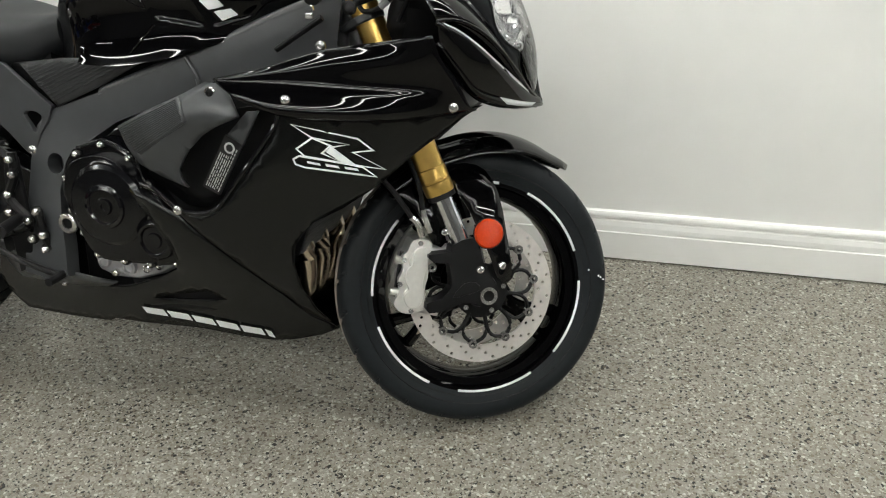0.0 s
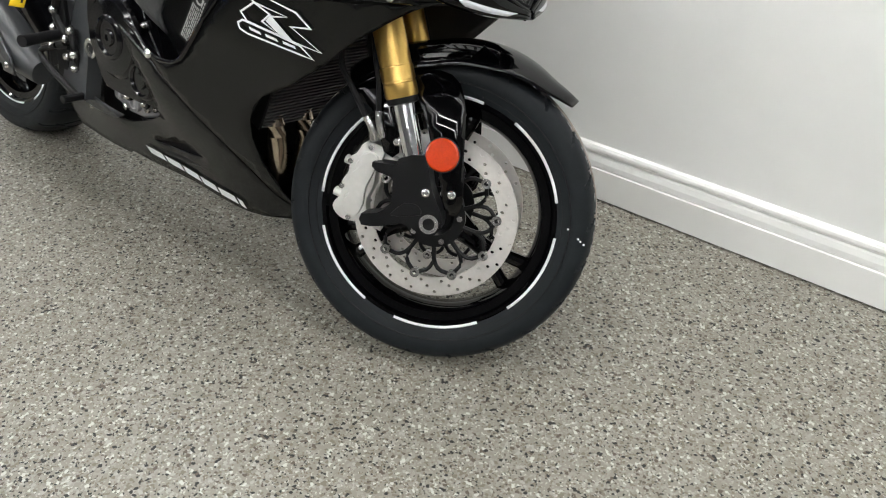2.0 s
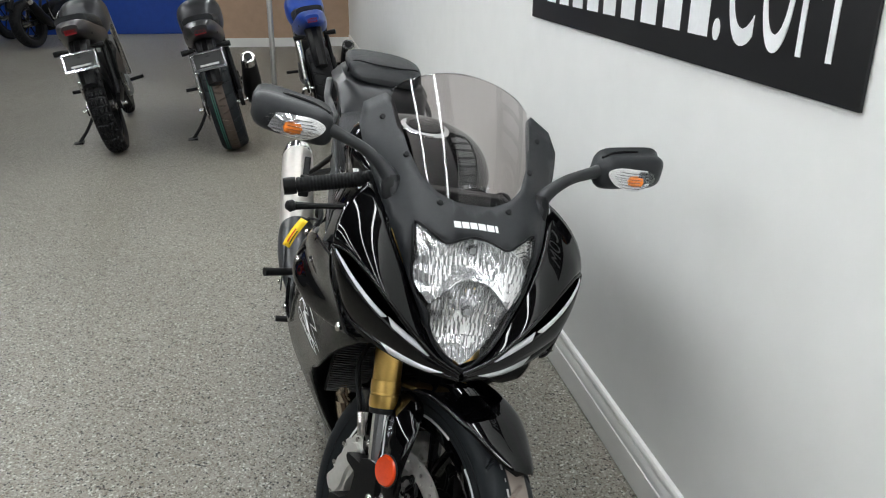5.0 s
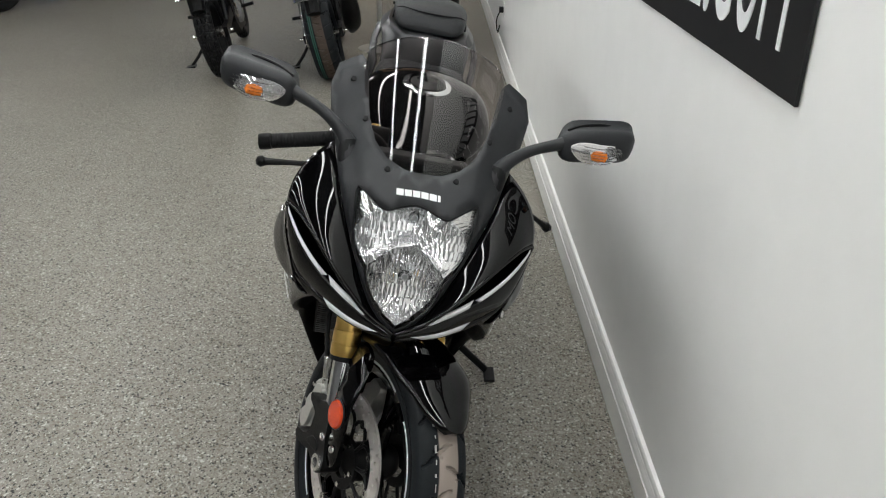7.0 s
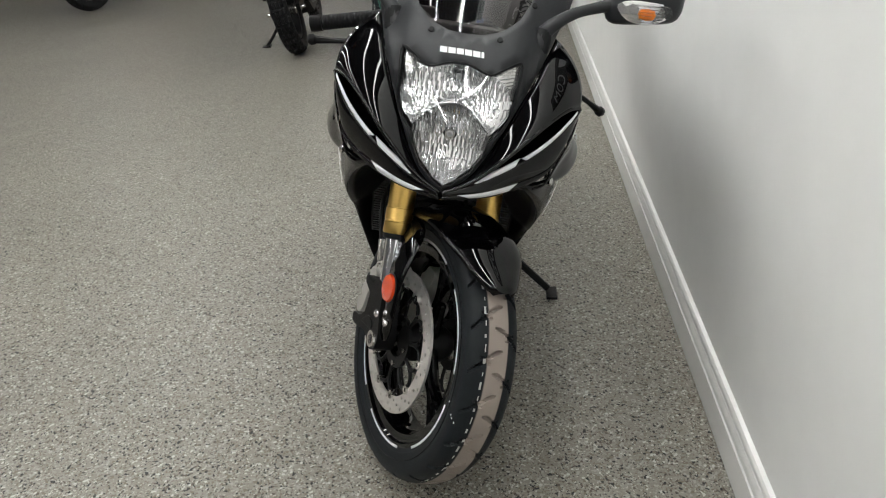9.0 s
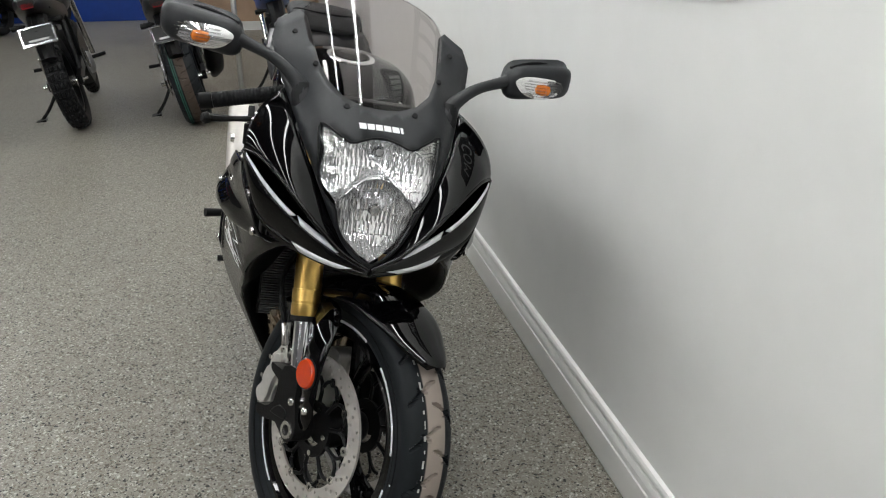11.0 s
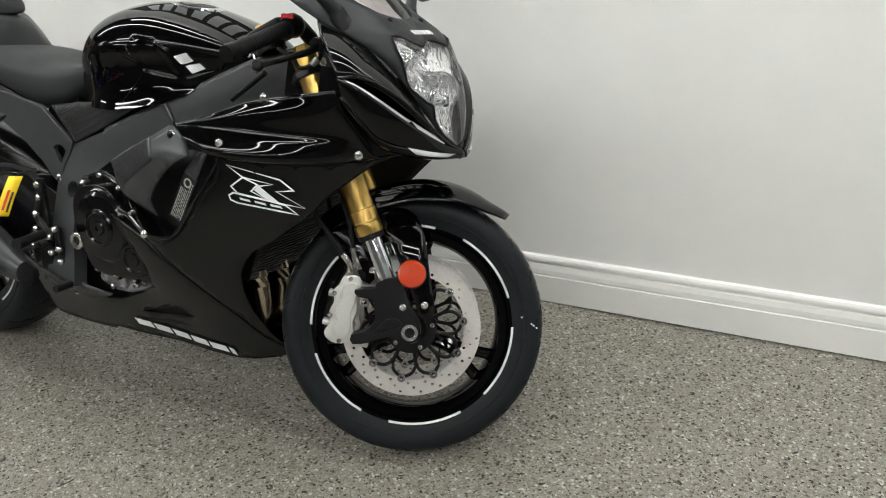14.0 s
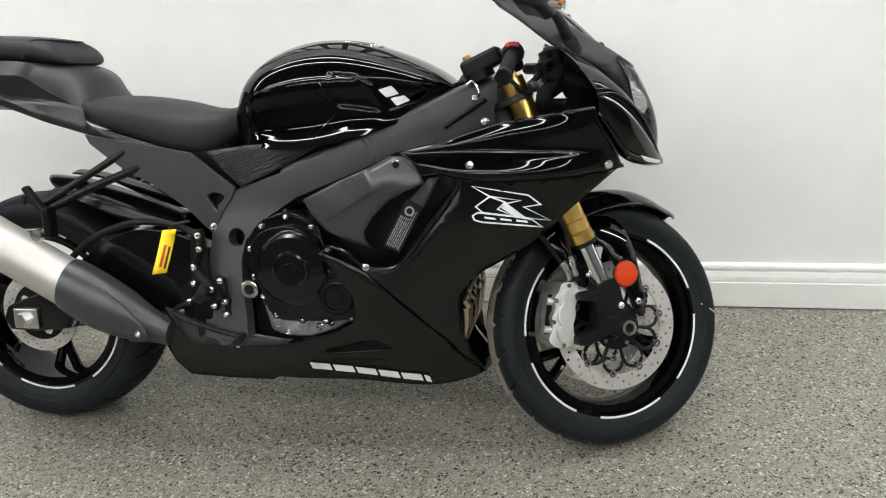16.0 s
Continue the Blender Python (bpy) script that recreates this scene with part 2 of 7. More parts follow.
# ---- mesh helpers ----
def finish(bm, smooth=True, angle=35):
    bmesh.ops.recalc_face_normals(bm, faces=bm.faces)
    if smooth:
        for f in bm.faces:
            f.smooth = True
        lim = radians(angle)
        for e in bm.edges:
            if len(e.link_faces) == 2 and e.calc_face_angle(0) > lim:
                e.smooth = False


def part(name, bm, material, parent=None, label="", at=None, smooth=True, angle=35):
    finish(bm, smooth, angle)
    me = bpy.data.meshes.new(name)
    bm.to_mesh(me)
    bm.free()
    me.materials.append(material)
    ob = new(name, me)
    if parent:
        ob.parent = parent
    if at is not None:
        ob.matrix_basis = at
    if label:
        ob["label"] = label
    return ob


def thing(name, label, category, group="", kind="", at=None):
    ob = new(name)
    ob.empty_display_size = 0.1
    if at is not None:
        ob.matrix_basis = at
    return tagged(ob, label, category, group, kind)


def thick(ob, t, offset=-1):
    md = ob.modifiers.new("wall", "SOLIDIFY")
    md.thickness, md.offset = t, offset
    return ob


def bevel(ob, w, seg=2):
    md = ob.modifiers.new("edge", "BEVEL")
    md.width, md.segments, md.limit_method = w, seg, "ANGLE"
    md.harden_normals = True
    return ob


def spline(pts, n):
    """n points on a smooth curve through pts."""
    p = [Vector(q) for q in pts]
    if len(p) == 2:
        return [p[0].lerp(p[1], i / (n - 1)) for i in range(n)]
    p = [p[0] * 2 - p[1]] + p + [p[-1] * 2 - p[-2]]
    out, spans = [], len(p) - 3
    for i in range(n):
        u = i / (n - 1) * spans
        k = min(int(u), spans - 1)
        t = u - k
        a, b, c, d = p[k:k + 4]
        out.append(0.5 * (2 * b + (c - a) * t + (2 * a - 5 * b + 4 * c - d) * t * t + (3 * b - a - 3 * c + d) * t ** 3))
    return out


def grid_mesh(rows, close=False, bm=None):
    bm = bm or bmesh.new()
    vs = [[bm.verts.new(q) for q in r] for r in rows]
    for a, b in zip(vs, vs[1:]):
        n = len(a)
        for i in range(n if close else n - 1):
            j = (i + 1) % n
            try:
                bm.faces.new((a[i], a[j], b[j], b[i]))
            except ValueError:
                pass
    return bm, vs


def loft(curves, nu=24, nv=6):
    """A smooth sheet through 3D curves."""
    cs = [spline(c, nu) for c in curves]
    n = (len(cs) - 1) * nv + 1
    cols = [spline([c[i] for c in cs], n) for i in range(nu)]
    bm, _ = grid_mesh([[cols[i][j] for i in range(nu)] for j in range(n)])
    bmesh.ops.remove_doubles(bm, verts=bm.verts, dist=0.0003)
    return bm


def rings(sections, cap=True, close=True):
    """A closed body through rings of points."""
    bm, vs = grid_mesh(sections, close)
    if cap:
        bm.faces.new(vs[0])
        bm.faces.new(vs[-1][::-1])
    bmesh.ops.remove_doubles(bm, verts=bm.verts, dist=0.0002)
    return bm


def tube(pts, r, n=10, seg=8, bm=None, flat=1.0):
    """A swept round bar; r may be a list along the way."""
    c = spline(pts, n) if len(pts) > 2 else [Vector(pts[0]).lerp(Vector(pts[1]), i / (n - 1)) for i in range(n)]
    rr = r if isinstance(r, (list, tuple)) else [r] * 2
    rows = []
    up = Vector((0, 0, 1))
    for i, p in enumerate(c):
        d = (c[min(i + 1, n - 1)] - c[max(i - 1, 0)]).normalized()
        u = d.cross(up)
        if u.length < 0.05:
            u = d.cross(Vector((1, 0, 0)))
        u.normalize()
        v = u.cross(d)
        k = i / (n - 1) * (len(rr) - 1)
        j = min(int(k), len(rr) - 2)
        q = rr[j] + (rr[j + 1] - rr[j]) * (k - j)
        rows.append([p + (u * math.cos(a) + v * flat * math.sin(a)) * q for a in [2 * math.pi * s / seg for s in range(seg)]])
    bm, vs = grid_mesh(rows, True, bm)
    bm.faces.new(vs[0])
    bm.faces.new(vs[-1][::-1])
    return bm


def lathe(profile, seg=48, axis="y", close=False, bm=None):
    """profile of (along, radius) turned about an axis through the origin."""
    rows = []
    for i in range(seg + 1):
        a = 2 * math.pi * i / seg
        c, s = math.cos(a), math.sin(a)
        rows.append([{"y": (r * c, h, r * s), "x": (h, r * c, r * s), "z": (r * c, r * s, h)}[axis] for h, r in profile])
    if close:
        rows = [r + r[:1] for r in rows]
    bm, _ = grid_mesh(rows, bm=bm)
    bmesh.ops.remove_doubles(bm, verts=bm.verts, dist=0.00005)
    return bm


def box(x0, x1, y0, y1, z0, z1, bm=None):
    bm = bm or bmesh.new()
    v = [bm.verts.new((x, y, z)) for x in (x0, x1) for y in (y0, y1) for z in (z0, z1)]
    for f in ((0, 1, 3, 2), (4, 6, 7, 5), (0, 4, 5, 1), (2, 3, 7, 6), (0, 2, 6, 4), (1, 5, 7, 3)):
        bm.faces.new([v[i] for i in f])
    return bm


def shift(bm, m):
    bmesh.ops.transform(bm, matrix=m, verts=bm.verts)
    return bm


def inside(p, poly):
    x, y = p
    hit = False
    for (x0, y0), (x1, y1) in zip(poly, poly[1:] + poly[:1]):
        if (y0 > y) != (y1 > y) and x < (x1 - x0) * (y - y0) / (y1 - y0) + x0:
            hit = not hit
    return hit


def resample(loop, step):
    out = []
    for a, b in zip(loop, loop[1:] + loop[:1]):
        n = max(1, int(math.hypot(b[0] - a[0], b[1] - a[1]) / step))
        out += [(a[0] + (b[0] - a[0]) * i / n, a[1] + (b[1] - a[1]) * i / n) for i in range(n)]
    return out


def rounded(loop, n=3, closed=True):
    """A smooth closed loop through 2D points."""
    p = [(*q, 0) for q in loop]
    q = p[-2:] + p + p[:3]
    c = spline(q, (len(q) - 1) * n + 1)
    return [(v.x, v.y) for v in c[2 * n:(2 + len(p)) * n]]


def plate2d(outer, holes=(), step=0.02):
    """Triangles that fill an outline with holes, with evenly spread points within."""
    from mathutils.geometry import delaunay_2d_cdt
    loops = [resample(outer, step)] + [resample(h, step) for h in holes]
    pts, edges = [], []
    for lp in loops:
        k = len(pts)
        pts += lp
        edges += [(k + i, k + (i + 1) % len(lp)) for i in range(len(lp))]
    xs, ys = [p[0] for p in outer], [p[1] for p in outer]
    border = np.array(pts)
    gx = min(xs) + step / 2
    row = 0
    while gx < max(xs):
        gy = min(ys) + (step / 2 if row % 2 else 0)
        while gy < max(ys):
            if inside((gx, gy), outer) and not any(inside((gx, gy), h) for h in holes):
                if np.min((border[:, 0] - gx) ** 2 + (border[:, 1] - gy) ** 2) > (step * 0.45) ** 2:
                    pts.append((gx, gy))
            gy += step
        gx += step * 0.87
        row += 1
    v, e, f, *_ = delaunay_2d_cdt([Vector(p) for p in pts], edges, [], 0, 1e-6)
    keep = []
    for t in f:
        c = (sum(v[i].x for i in t) / len(t), sum(v[i].y for i in t) / len(t))
        if inside(c, outer) and not any(inside(c, h) for h in holes):
            keep.append(t)
    return v, keep


def sheet(outer, place, holes=(), step=0.02):
    """A curved sheet: an outline in 2D laid on a surface by place(u, v)."""
    v, f = plate2d(outer, holes, step)
    bm = bmesh.new()
    bv = [bm.verts.new(place(p.x, p.y)) for p in v]
    for t in f:
        try:
            bm.faces.new([bv[i] for i in t])
        except ValueError:
            pass
    bmesh.ops.delete(bm, geom=[q for q in bm.verts if not q.link_faces], context="VERTS")
    return bm


def prism(outer, y0, y1, holes=(), step=1.0):
    """An outline in x and z pulled from y0 to y1."""
    v, f = plate2d(outer, holes, step)
    bm = bmesh.new()
    a = [bm.verts.new((p.x, y0, p.y)) for p in v]
    b = [bm.verts.new((p.x, y1, p.y)) for p in v]
    count = {}
    for t in f:
        bm.faces.new([a[i] for i in t])
        bm.faces.new([b[i] for i in reversed(t)])
        for i, j in zip(t, (*t[1:], t[0])):
            count[(i, j)] = True
    for i, j in count:
        if (j, i) not in count:
            bm.faces.new((a[j], a[i], b[i], b[j]))
    bmesh.ops.delete(bm, geom=[q for q in bm.verts if not q.link_faces], context="VERTS")
    return bm


class Spread:
    """A smooth height over scattered 2D points (thin-plate spline)."""

    def __init__(self, pts, soft=1e-4):
        p = np.array(pts, float)
        self.p = p[:, :2]
        n = len(p)
        a = np.zeros((n + 3, n + 3))
        a[:n, :n] = self.phi(np.linalg.norm(self.p[:, None] - self.p[None], axis=2)) + soft * np.eye(n)
        a[:n, n], a[:n, n + 1:] = 1, self.p
        a[n, :n], a[n + 1:, :n] = 1, self.p.T
        self.w = np.linalg.solve(a, np.r_[p[:, 2], 0, 0, 0])

    @staticmethod
    def phi(r):
        return np.where(r > 1e-9, r * r * np.log(np.maximum(r, 1e-9)), 0)

    def __call__(self, x, y):
        r = np.hypot(self.p[:, 0] - x, self.p[:, 1] - y)
        return float(self.phi(r) @ self.w[:-3] + self.w[-3] + self.w[-2] * x + self.w[-1] * y)


def circle2(cx, cy, r, n=24, a0=0.0):
    return [(cx + r * math.cos(a0 + 2 * math.pi * i / n), cy + r * math.sin(a0 + 2 * math.pi * i / n)) for i in range(n)]


# ---- the room ----
WALL_Y = 2.36
part("floor", box(-14.0, 5.0, -7.0, WALL_Y + 0.1, -0.1, 0.0), FLOOR_M, smooth=False)
tagged(bpy.data.objects["floor"], "grey-beige epoxy showroom floor with dark and white flakes", "floor", kind="structure")
north = part("wall_north", box(-14.0, 5.0, WALL_Y, WALL_Y + 0.1, 0.0, 3.1), WALL_M, smooth=False)
tagged(north, "plain white painted showroom wall", "wall", kind="structure")
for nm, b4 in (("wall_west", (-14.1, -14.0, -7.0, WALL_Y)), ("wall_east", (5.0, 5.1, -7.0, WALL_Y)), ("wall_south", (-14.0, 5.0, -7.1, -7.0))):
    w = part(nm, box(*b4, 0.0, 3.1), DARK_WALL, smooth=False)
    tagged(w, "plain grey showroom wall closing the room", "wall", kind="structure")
ceil = part("ceiling", box(-14.0, 5.0, -7.0, WALL_Y, 3.1, 3.2), CEIL_M, smooth=False)
tagged(ceil, "dark open showroom ceiling", "ceiling", kind="structure")

# moulded baseboard
prof = [(0.0, 0.006), (0.017, 0.006), (0.017, 0.091), (0.0135, 0.0935), (0.0135, 0.0965), (0.0158, 0.099), (0.0150, 0.112), (0.0115, 0.126), (0.0085, 0.1305),
        (0.0085, 0.1335), (0.0130, 0.137), (0.0135, 0.142), (0.0125, 0.148), (0.009, 0.154), (0.0, 0.157)]
bm = rings([[(x, WALL_Y - d, z) for d, z in prof] for x in (-14.0, 5.0)])
bb = part("baseboard", bm, TRIM_M, smooth=False)
tagged(bb, "white painted baseboard with stepped moulding along the wall", "baseboard", kind="structure")

# wall sign: black banner with white letters; the business name is kept as plain bars
sign = thing("wall_sign", "black wall banner with large white condensed letters", "sign", at=pose(0.272, WALL_Y - 0.008, 1.15))
panel = part("panel", box(-1.75, 0.0, 0.0, 0.006, 0.0, 0.42), SIGN_M, sign, smooth=False)
x = -0.14
for ch in "MOC.":
    cu = bpy.data.curves.new("letter", "FONT")
    cu.body, cu.size, cu.extrude, cu.align_x = ch, 0.36, 0.0008, "CENTER"
    tmp = new("letter", cu)
    bpy.context.view_layer.update()
    me = bpy.data.meshes.new_from_object(tmp.evaluated_get(bpy.context.evaluated_depsgraph_get()))
    bpy.data.objects.remove(tmp)
    me.materials.append(WHITE)
    lo = new("letter", me)
    xs = [v.co.x for v in me.vertices]
    want = 0.028 if ch == "." else 0.098
    k = want / (max(xs) - min(xs))
    lo.parent = sign
    lo.matrix_basis = Matrix.Translation((x - want / 2 + 0.055, -0.0012, 0.062)) @ Matrix.Diagonal((k, 1, 1, 1)) @ pose(0, 0, 0, 90) @ Matrix.Translation((-(max(xs) + min(xs)) / 2, 0, 0))
    x -= want + 0.022
for i in range(9):
    part("bar", box(x - 0.03 - i * 0.125, x + 0.055 - i * 0.125, -0.001, 0.0005, 0.062, 0.315), WHITE, sign, smooth=False)

# ceiling lamps: long strip fittings in rows along the room
lamp = thing("ceiling_light", "long white ceiling strip light, switched on", "ceiling light", group="strip lights on the ceiling", at=pose(0, 0, 3.1))
part("housing", box(-1.24, 1.24, -0.05, 0.05, -0.045, 0.0), HOUSING, lamp, smooth=False)
part("tube", tube([(-1.235, 0, -0.066), (1.235, 0, -0.066)], 0.033, 2, 14), TUBE_M, lamp, "glowing fluorescent tube")
first = True
for ly in LAMP_ROWS:
    for lx in ((-9.3, -4.3, -1.8, 0.7, 3.2) if ly in (-0.75, -4.0) else (-11.8, -1.8, 0.7, 3.2) if ly == LAMP_ROWS[-1] else (-11.8, -6.8, -4.3, -1.8, 0.7, 3.2)):
        if first:
            lamp.matrix_basis = pose(lx, ly, 3.1)
            first = False
        else:
            copy_thing(lamp, pose(lx, ly, 3.1))

# ---- the motorcycle ----
# bike frame: x ahead, y to its left, z up along its own plane; it leans to its left on the side stand
bike = thing("motorcycle", "black sport motorcycle with gold fork parked on its side stand", "motorcycle", at=pose(0.068, 1.619, 0.0, -11.0, 0, 0))
RAKE, STEER = radians(23.75), radians(28.3)
AXIS = Vector((-math.sin(RAKE), 0, math.cos(RAKE)))
PIVOT = Vector((-0.043, 0, 0.284))
TURN = Matrix.Translation(PIVOT) @ Matrix.Rotation(STEER, 4, AXIS) @ Matrix.Translation(-PIVOT)
HUB_F = Vector((-0.016, 0, 0.297))
HUB_R = Vector((-1.51, 0, 0.318))

# half-width of the side fairing over x and z
W = Spread([(-0.465, 0.747, 0.236), (-0.40, 0.70, 0.262), (-0.305, 0.726, 0.272), (-0.30, 0.68, 0.274), (-0.30, 0.60, 0.258), (-0.30, 0.50, 0.225),
            (-0.31, 0.40, 0.185), (-0.32, 0.30, 0.140), (-0.312, 0.19, 0.075), (-0.16, 0.636, 0.237), (-0.145, 0.595, 0.222), (-0.10, 0.78, 0.240),
            (-0.02, 0.70, 0.192), (-0.04, 0.832, 0.240), (0.05, 0.72, 0.10), (-0.541, 0.502, 0.272), (-0.55, 0.40, 0.245), (-0.50, 0.30, 0.185),
            (-0.418, 0.169, 0.110), (-0.60, 0.175, 0.122), (-0.62, 0.30, 0.188), (-0.85, 0.30, 0.20), (-0.82, 0.176, 0.134), (-1.06, 0.176, 0.122),
            (-1.12, 0.34, 0.15), (-0.22, 0.81, 0.232), (-0.36, 0.773, 0.243), (-0.2, 0.75, 0.262)])


def W2(x, z):
    """The lower fairing draws in under the upper one."""
    return W(x, z) - 0.014 * min(1.0, max(0.0, (z - 0.585) / 0.085))


def side_sheet(name, outer, s, material, t=0.003, off=0.0, holes=(), step=0.02, label="", wf=None):
    f = wf or W
    tuck = off if callable(off) else (lambda x, z: off)
    bm = sheet(outer, lambda x, z: (x, s * (f(x, z) + tuck(x, z)), z), holes, step)
    ob = part(name, bm, material, bike, label)
    if (s < 0) == (ob.data.polygons[0].normal.y > 0):
        ob.data.flip_normals()
    if t:
        thick(ob, t)
    return ob


LOWER = [(-0.323, 0.702), (-0.226, 0.698), (-0.108, 0.699), (-0.016, 0.704), (0.018, 0.708), (-0.01, 0.690), (-0.038, 0.668), (-0.096, 0.620), (-0.155, 0.565),
         (-0.228, 0.513), (-0.290, 0.479), (-0.315, 0.455), (-0.335, 0.42), (-0.346, 0.375), (-0.345, 0.313), (-0.330, 0.25), (-0.312, 0.212),
         (-0.347, 0.240), (-0.383, 0.298), (-0.44, 0.368), (-0.495, 0.436), (-0.545, 0.494), (-0.50, 0.490), (-0.462, 0.503), (-0.43, 0.54), (-0.361, 0.626)]
BELLY = [(-0.548, 0.490), (-0.497, 0.431), (-0.442, 0.363), (-0.386, 0.293), (-0.350, 0.236), (-0.312, 0.204), (-0.303, 0.190), (-0.335, 0.175), (-0.384, 0.166), (-0.441, 0.162), (-0.527, 0.167),
         (-0.613, 0.174), (-0.754, 0.175), (-0.820, 0.179), (-0.838, 0.169), (-0.95, 0.169), (-1.071, 0.170), (-1.107, 0.208), (-1.124, 0.25), (-1.134, 0.30), (-1.128, 0.353), (-1.09, 0.336),
         (-1.05, 0.322), (-0.97, 0.306), (-0.887, 0.297), (-0.80, 0.284), (-0.74, 0.288), (-0.696, 0.302), (-0.64, 0.325), (-0.593, 0.352), (-0.583, 0.385),
         (-0.590, 0.43), (-0.615, 0.48), (-0.65, 0.53), (-0.61, 0.518)]
SLOT = [(-0.695, 0.257), (-0.631, 0.274), (-0.577, 0.288), (-0.554, 0.295), (-0.509, 0.275), (-0.565, 0.267), (-0.632, 0.260)]
for s in (-1, 1):
    cs = [[(-0.465, 0.236, 0.747), (-0.357, 0.250, 0.772), (-0.248, 0.250, 0.806), (-0.155, 0.246, 0.822), (-0.050, 0.238, 0.838)],
          [(-0.464, 0.238, 0.745), (-0.36, 0.256, 0.762), (-0.25, 0.258, 0.780), (-0.14, 0.251, 0.790), (-0.036, 0.231, 0.800)],
          [(-0.462, 0.239, 0.743), (-0.36, 0.257, 0.749), (-0.25, 0.259, 0.751), (-0.13, 0.244, 0.751), (-0.010, 0.212, 0.755)],
          [(-0.445, 0.247, 0.734), (-0.355, 0.266, 0.734), (-0.25, 0.268, 0.733), (-0.125, 0.249, 0.732), (0.000, 0.203, 0.736)],
          [(-0.420, 0.258, 0.722), (-0.34, 0.279, 0.712), (-0.24, 0.279, 0.708), (-0.115, 0.250, 0.707), (0.008, 0.193, 0.716)],
          [(-0.400, 0.262, 0.714), (-0.325, 0.279, 0.699), (-0.23, 0.275, 0.695), (-0.11, 0.243, 0.696), (0.014, 0.183, 0.709)],
          [(-0.390, 0.258, 0.709), (-0.321, 0.266, 0.692), (-0.226, 0.258, 0.686), (-0.108, 0.226, 0.688), (0.016, 0.172, 0.706)]]
    ob = part("upper_side_fairing", loft([[(x, s * y, z) for x, y, z in cv] for cv in cs], 40, 6), GLOSS, bike, "glossy black upper fairing panel", angle=50)
    thick(ob, 0.003, 0)
    side_sheet("lower_side_fairing", LOWER, s, SATIN, label="satin black lower fairing panel", off=-0.003, wf=W2)
    side_sheet("belly_fairing", BELLY, s, SATIN, label="satin black belly fairing", off=-0.004, holes=[SLOT])
    side_sheet("belly_shoulder", [(-1.100, 0.362), (-1.026, 0.352), (-0.896, 0.322), (-0.782, 0.302), (-0.753, 0.299), (-0.783, 0.284), (-0.93, 0.274), (-1.036, 0.266), (-1.063, 0.290)], s, FRAME_M, t=0.004, off=0.001, label="satin shoulder of the belly fairing")
    side_sheet("slot_backing", [(-0.74, 0.235), (-0.74, 0.295), (-0.50, 0.295), (-0.50, 0.235)], s, PLASTIC, off=-0.03)
    # dark inner faces behind the front edge of the lower fairing
    lead = [(0.0, 0.701), (-0.038, 0.668), (-0.096, 0.620), (-0.155, 0.565), (-0.228, 0.513), (-0.290, 0.479), (-0.335, 0.42), (-0.346, 0.375), (-0.345, 0.313), (-0.330, 0.25)]
    ob = part("fairing_inner", loft([[(x - 0.002, s * (W2(x, z) - 0.006), z) for x, z in lead], [(x - 0.07, s * (W2(x, z) * 0.80 - 0.01), z + 0.01) for x, z in lead], [(min(x - 0.15, -0.24), s * W2(x, z) * 0.55, z + 0.01) for x, z in lead]], 30, 4), PLASTIC, bike)
    thick(ob, 0.002, 0)
bm = loft([[(x, -W(x, z) + 0.008, z) for x, z in ((-1.06, 0.172), (-0.82, 0.180), (-0.6, 0.175), (-0.42, 0.165), (-0.308, 0.190))],
           [(-1.06, 0, 0.160), (-0.82, 0, 0.152), (-0.6, 0, 0.148), (-0.42, 0, 0.150), (-0.30, 0, 0.186)],
           [(x, W(x, z) - 0.008, z) for x, z in ((-1.06, 0.172), (-0.82, 0.180), (-0.6, 0.175), (-0.42, 0.165), (-0.308, 0.190))]], 20, 4)
thick(part("belly_pan", bm, SATIN, bike), 0.003)


# decals on the fairing: maker's marks kept as plain white shapes
def mark(name, polys, s, material=WHITE, off=0.0014, label=""):
    bm = bmesh.new()
    for p in polys:
        v, f = plate2d(p, (), 0.03)
        bv = [bm.verts.new((q.x, s * (W2(q.x, q.y) + off), q.y)) for q in v]
        for t in f:
            bm.faces.new([bv[i] for i in t])
    return part(name, bm, material, bike, label)


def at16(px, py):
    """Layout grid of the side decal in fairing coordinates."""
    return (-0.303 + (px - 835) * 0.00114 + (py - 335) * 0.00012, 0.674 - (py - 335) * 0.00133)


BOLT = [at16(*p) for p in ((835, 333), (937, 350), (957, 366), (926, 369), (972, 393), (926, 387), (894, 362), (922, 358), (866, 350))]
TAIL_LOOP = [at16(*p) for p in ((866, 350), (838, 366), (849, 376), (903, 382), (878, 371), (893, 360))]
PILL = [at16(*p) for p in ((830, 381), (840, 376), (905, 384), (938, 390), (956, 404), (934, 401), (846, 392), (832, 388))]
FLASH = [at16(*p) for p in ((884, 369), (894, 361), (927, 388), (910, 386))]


def ribbon(path, w):
    """Outer and inner loops of a closed band of width w, mitred at the corners."""
    n = len(path)
    area = sum(path[i][0] * path[(i + 1) % n][1] - path[(i + 1) % n][0] * path[i][1] for i in range(n))
    sgn = 1 if area > 0 else -1
    out, inn = [], []
    for i in range(n):
        a, b, c = Vector(path[i - 1]), Vector(path[i]), Vector(path[(i + 1) % n])
        d0, d1 = (b - a).normalized(), (c - b).normalized()
        n0, n1 = Vector((d0.y, -d0.x)) * sgn, Vector((d1.y, -d1.x)) * sgn
        m = (n0 + n1)
        m = m / max(0.35, m.length_squared / 2)
        out.append(tuple(b + m * w / 2))
        inn.append(tuple(b - m * w / 2))
    return out, inn


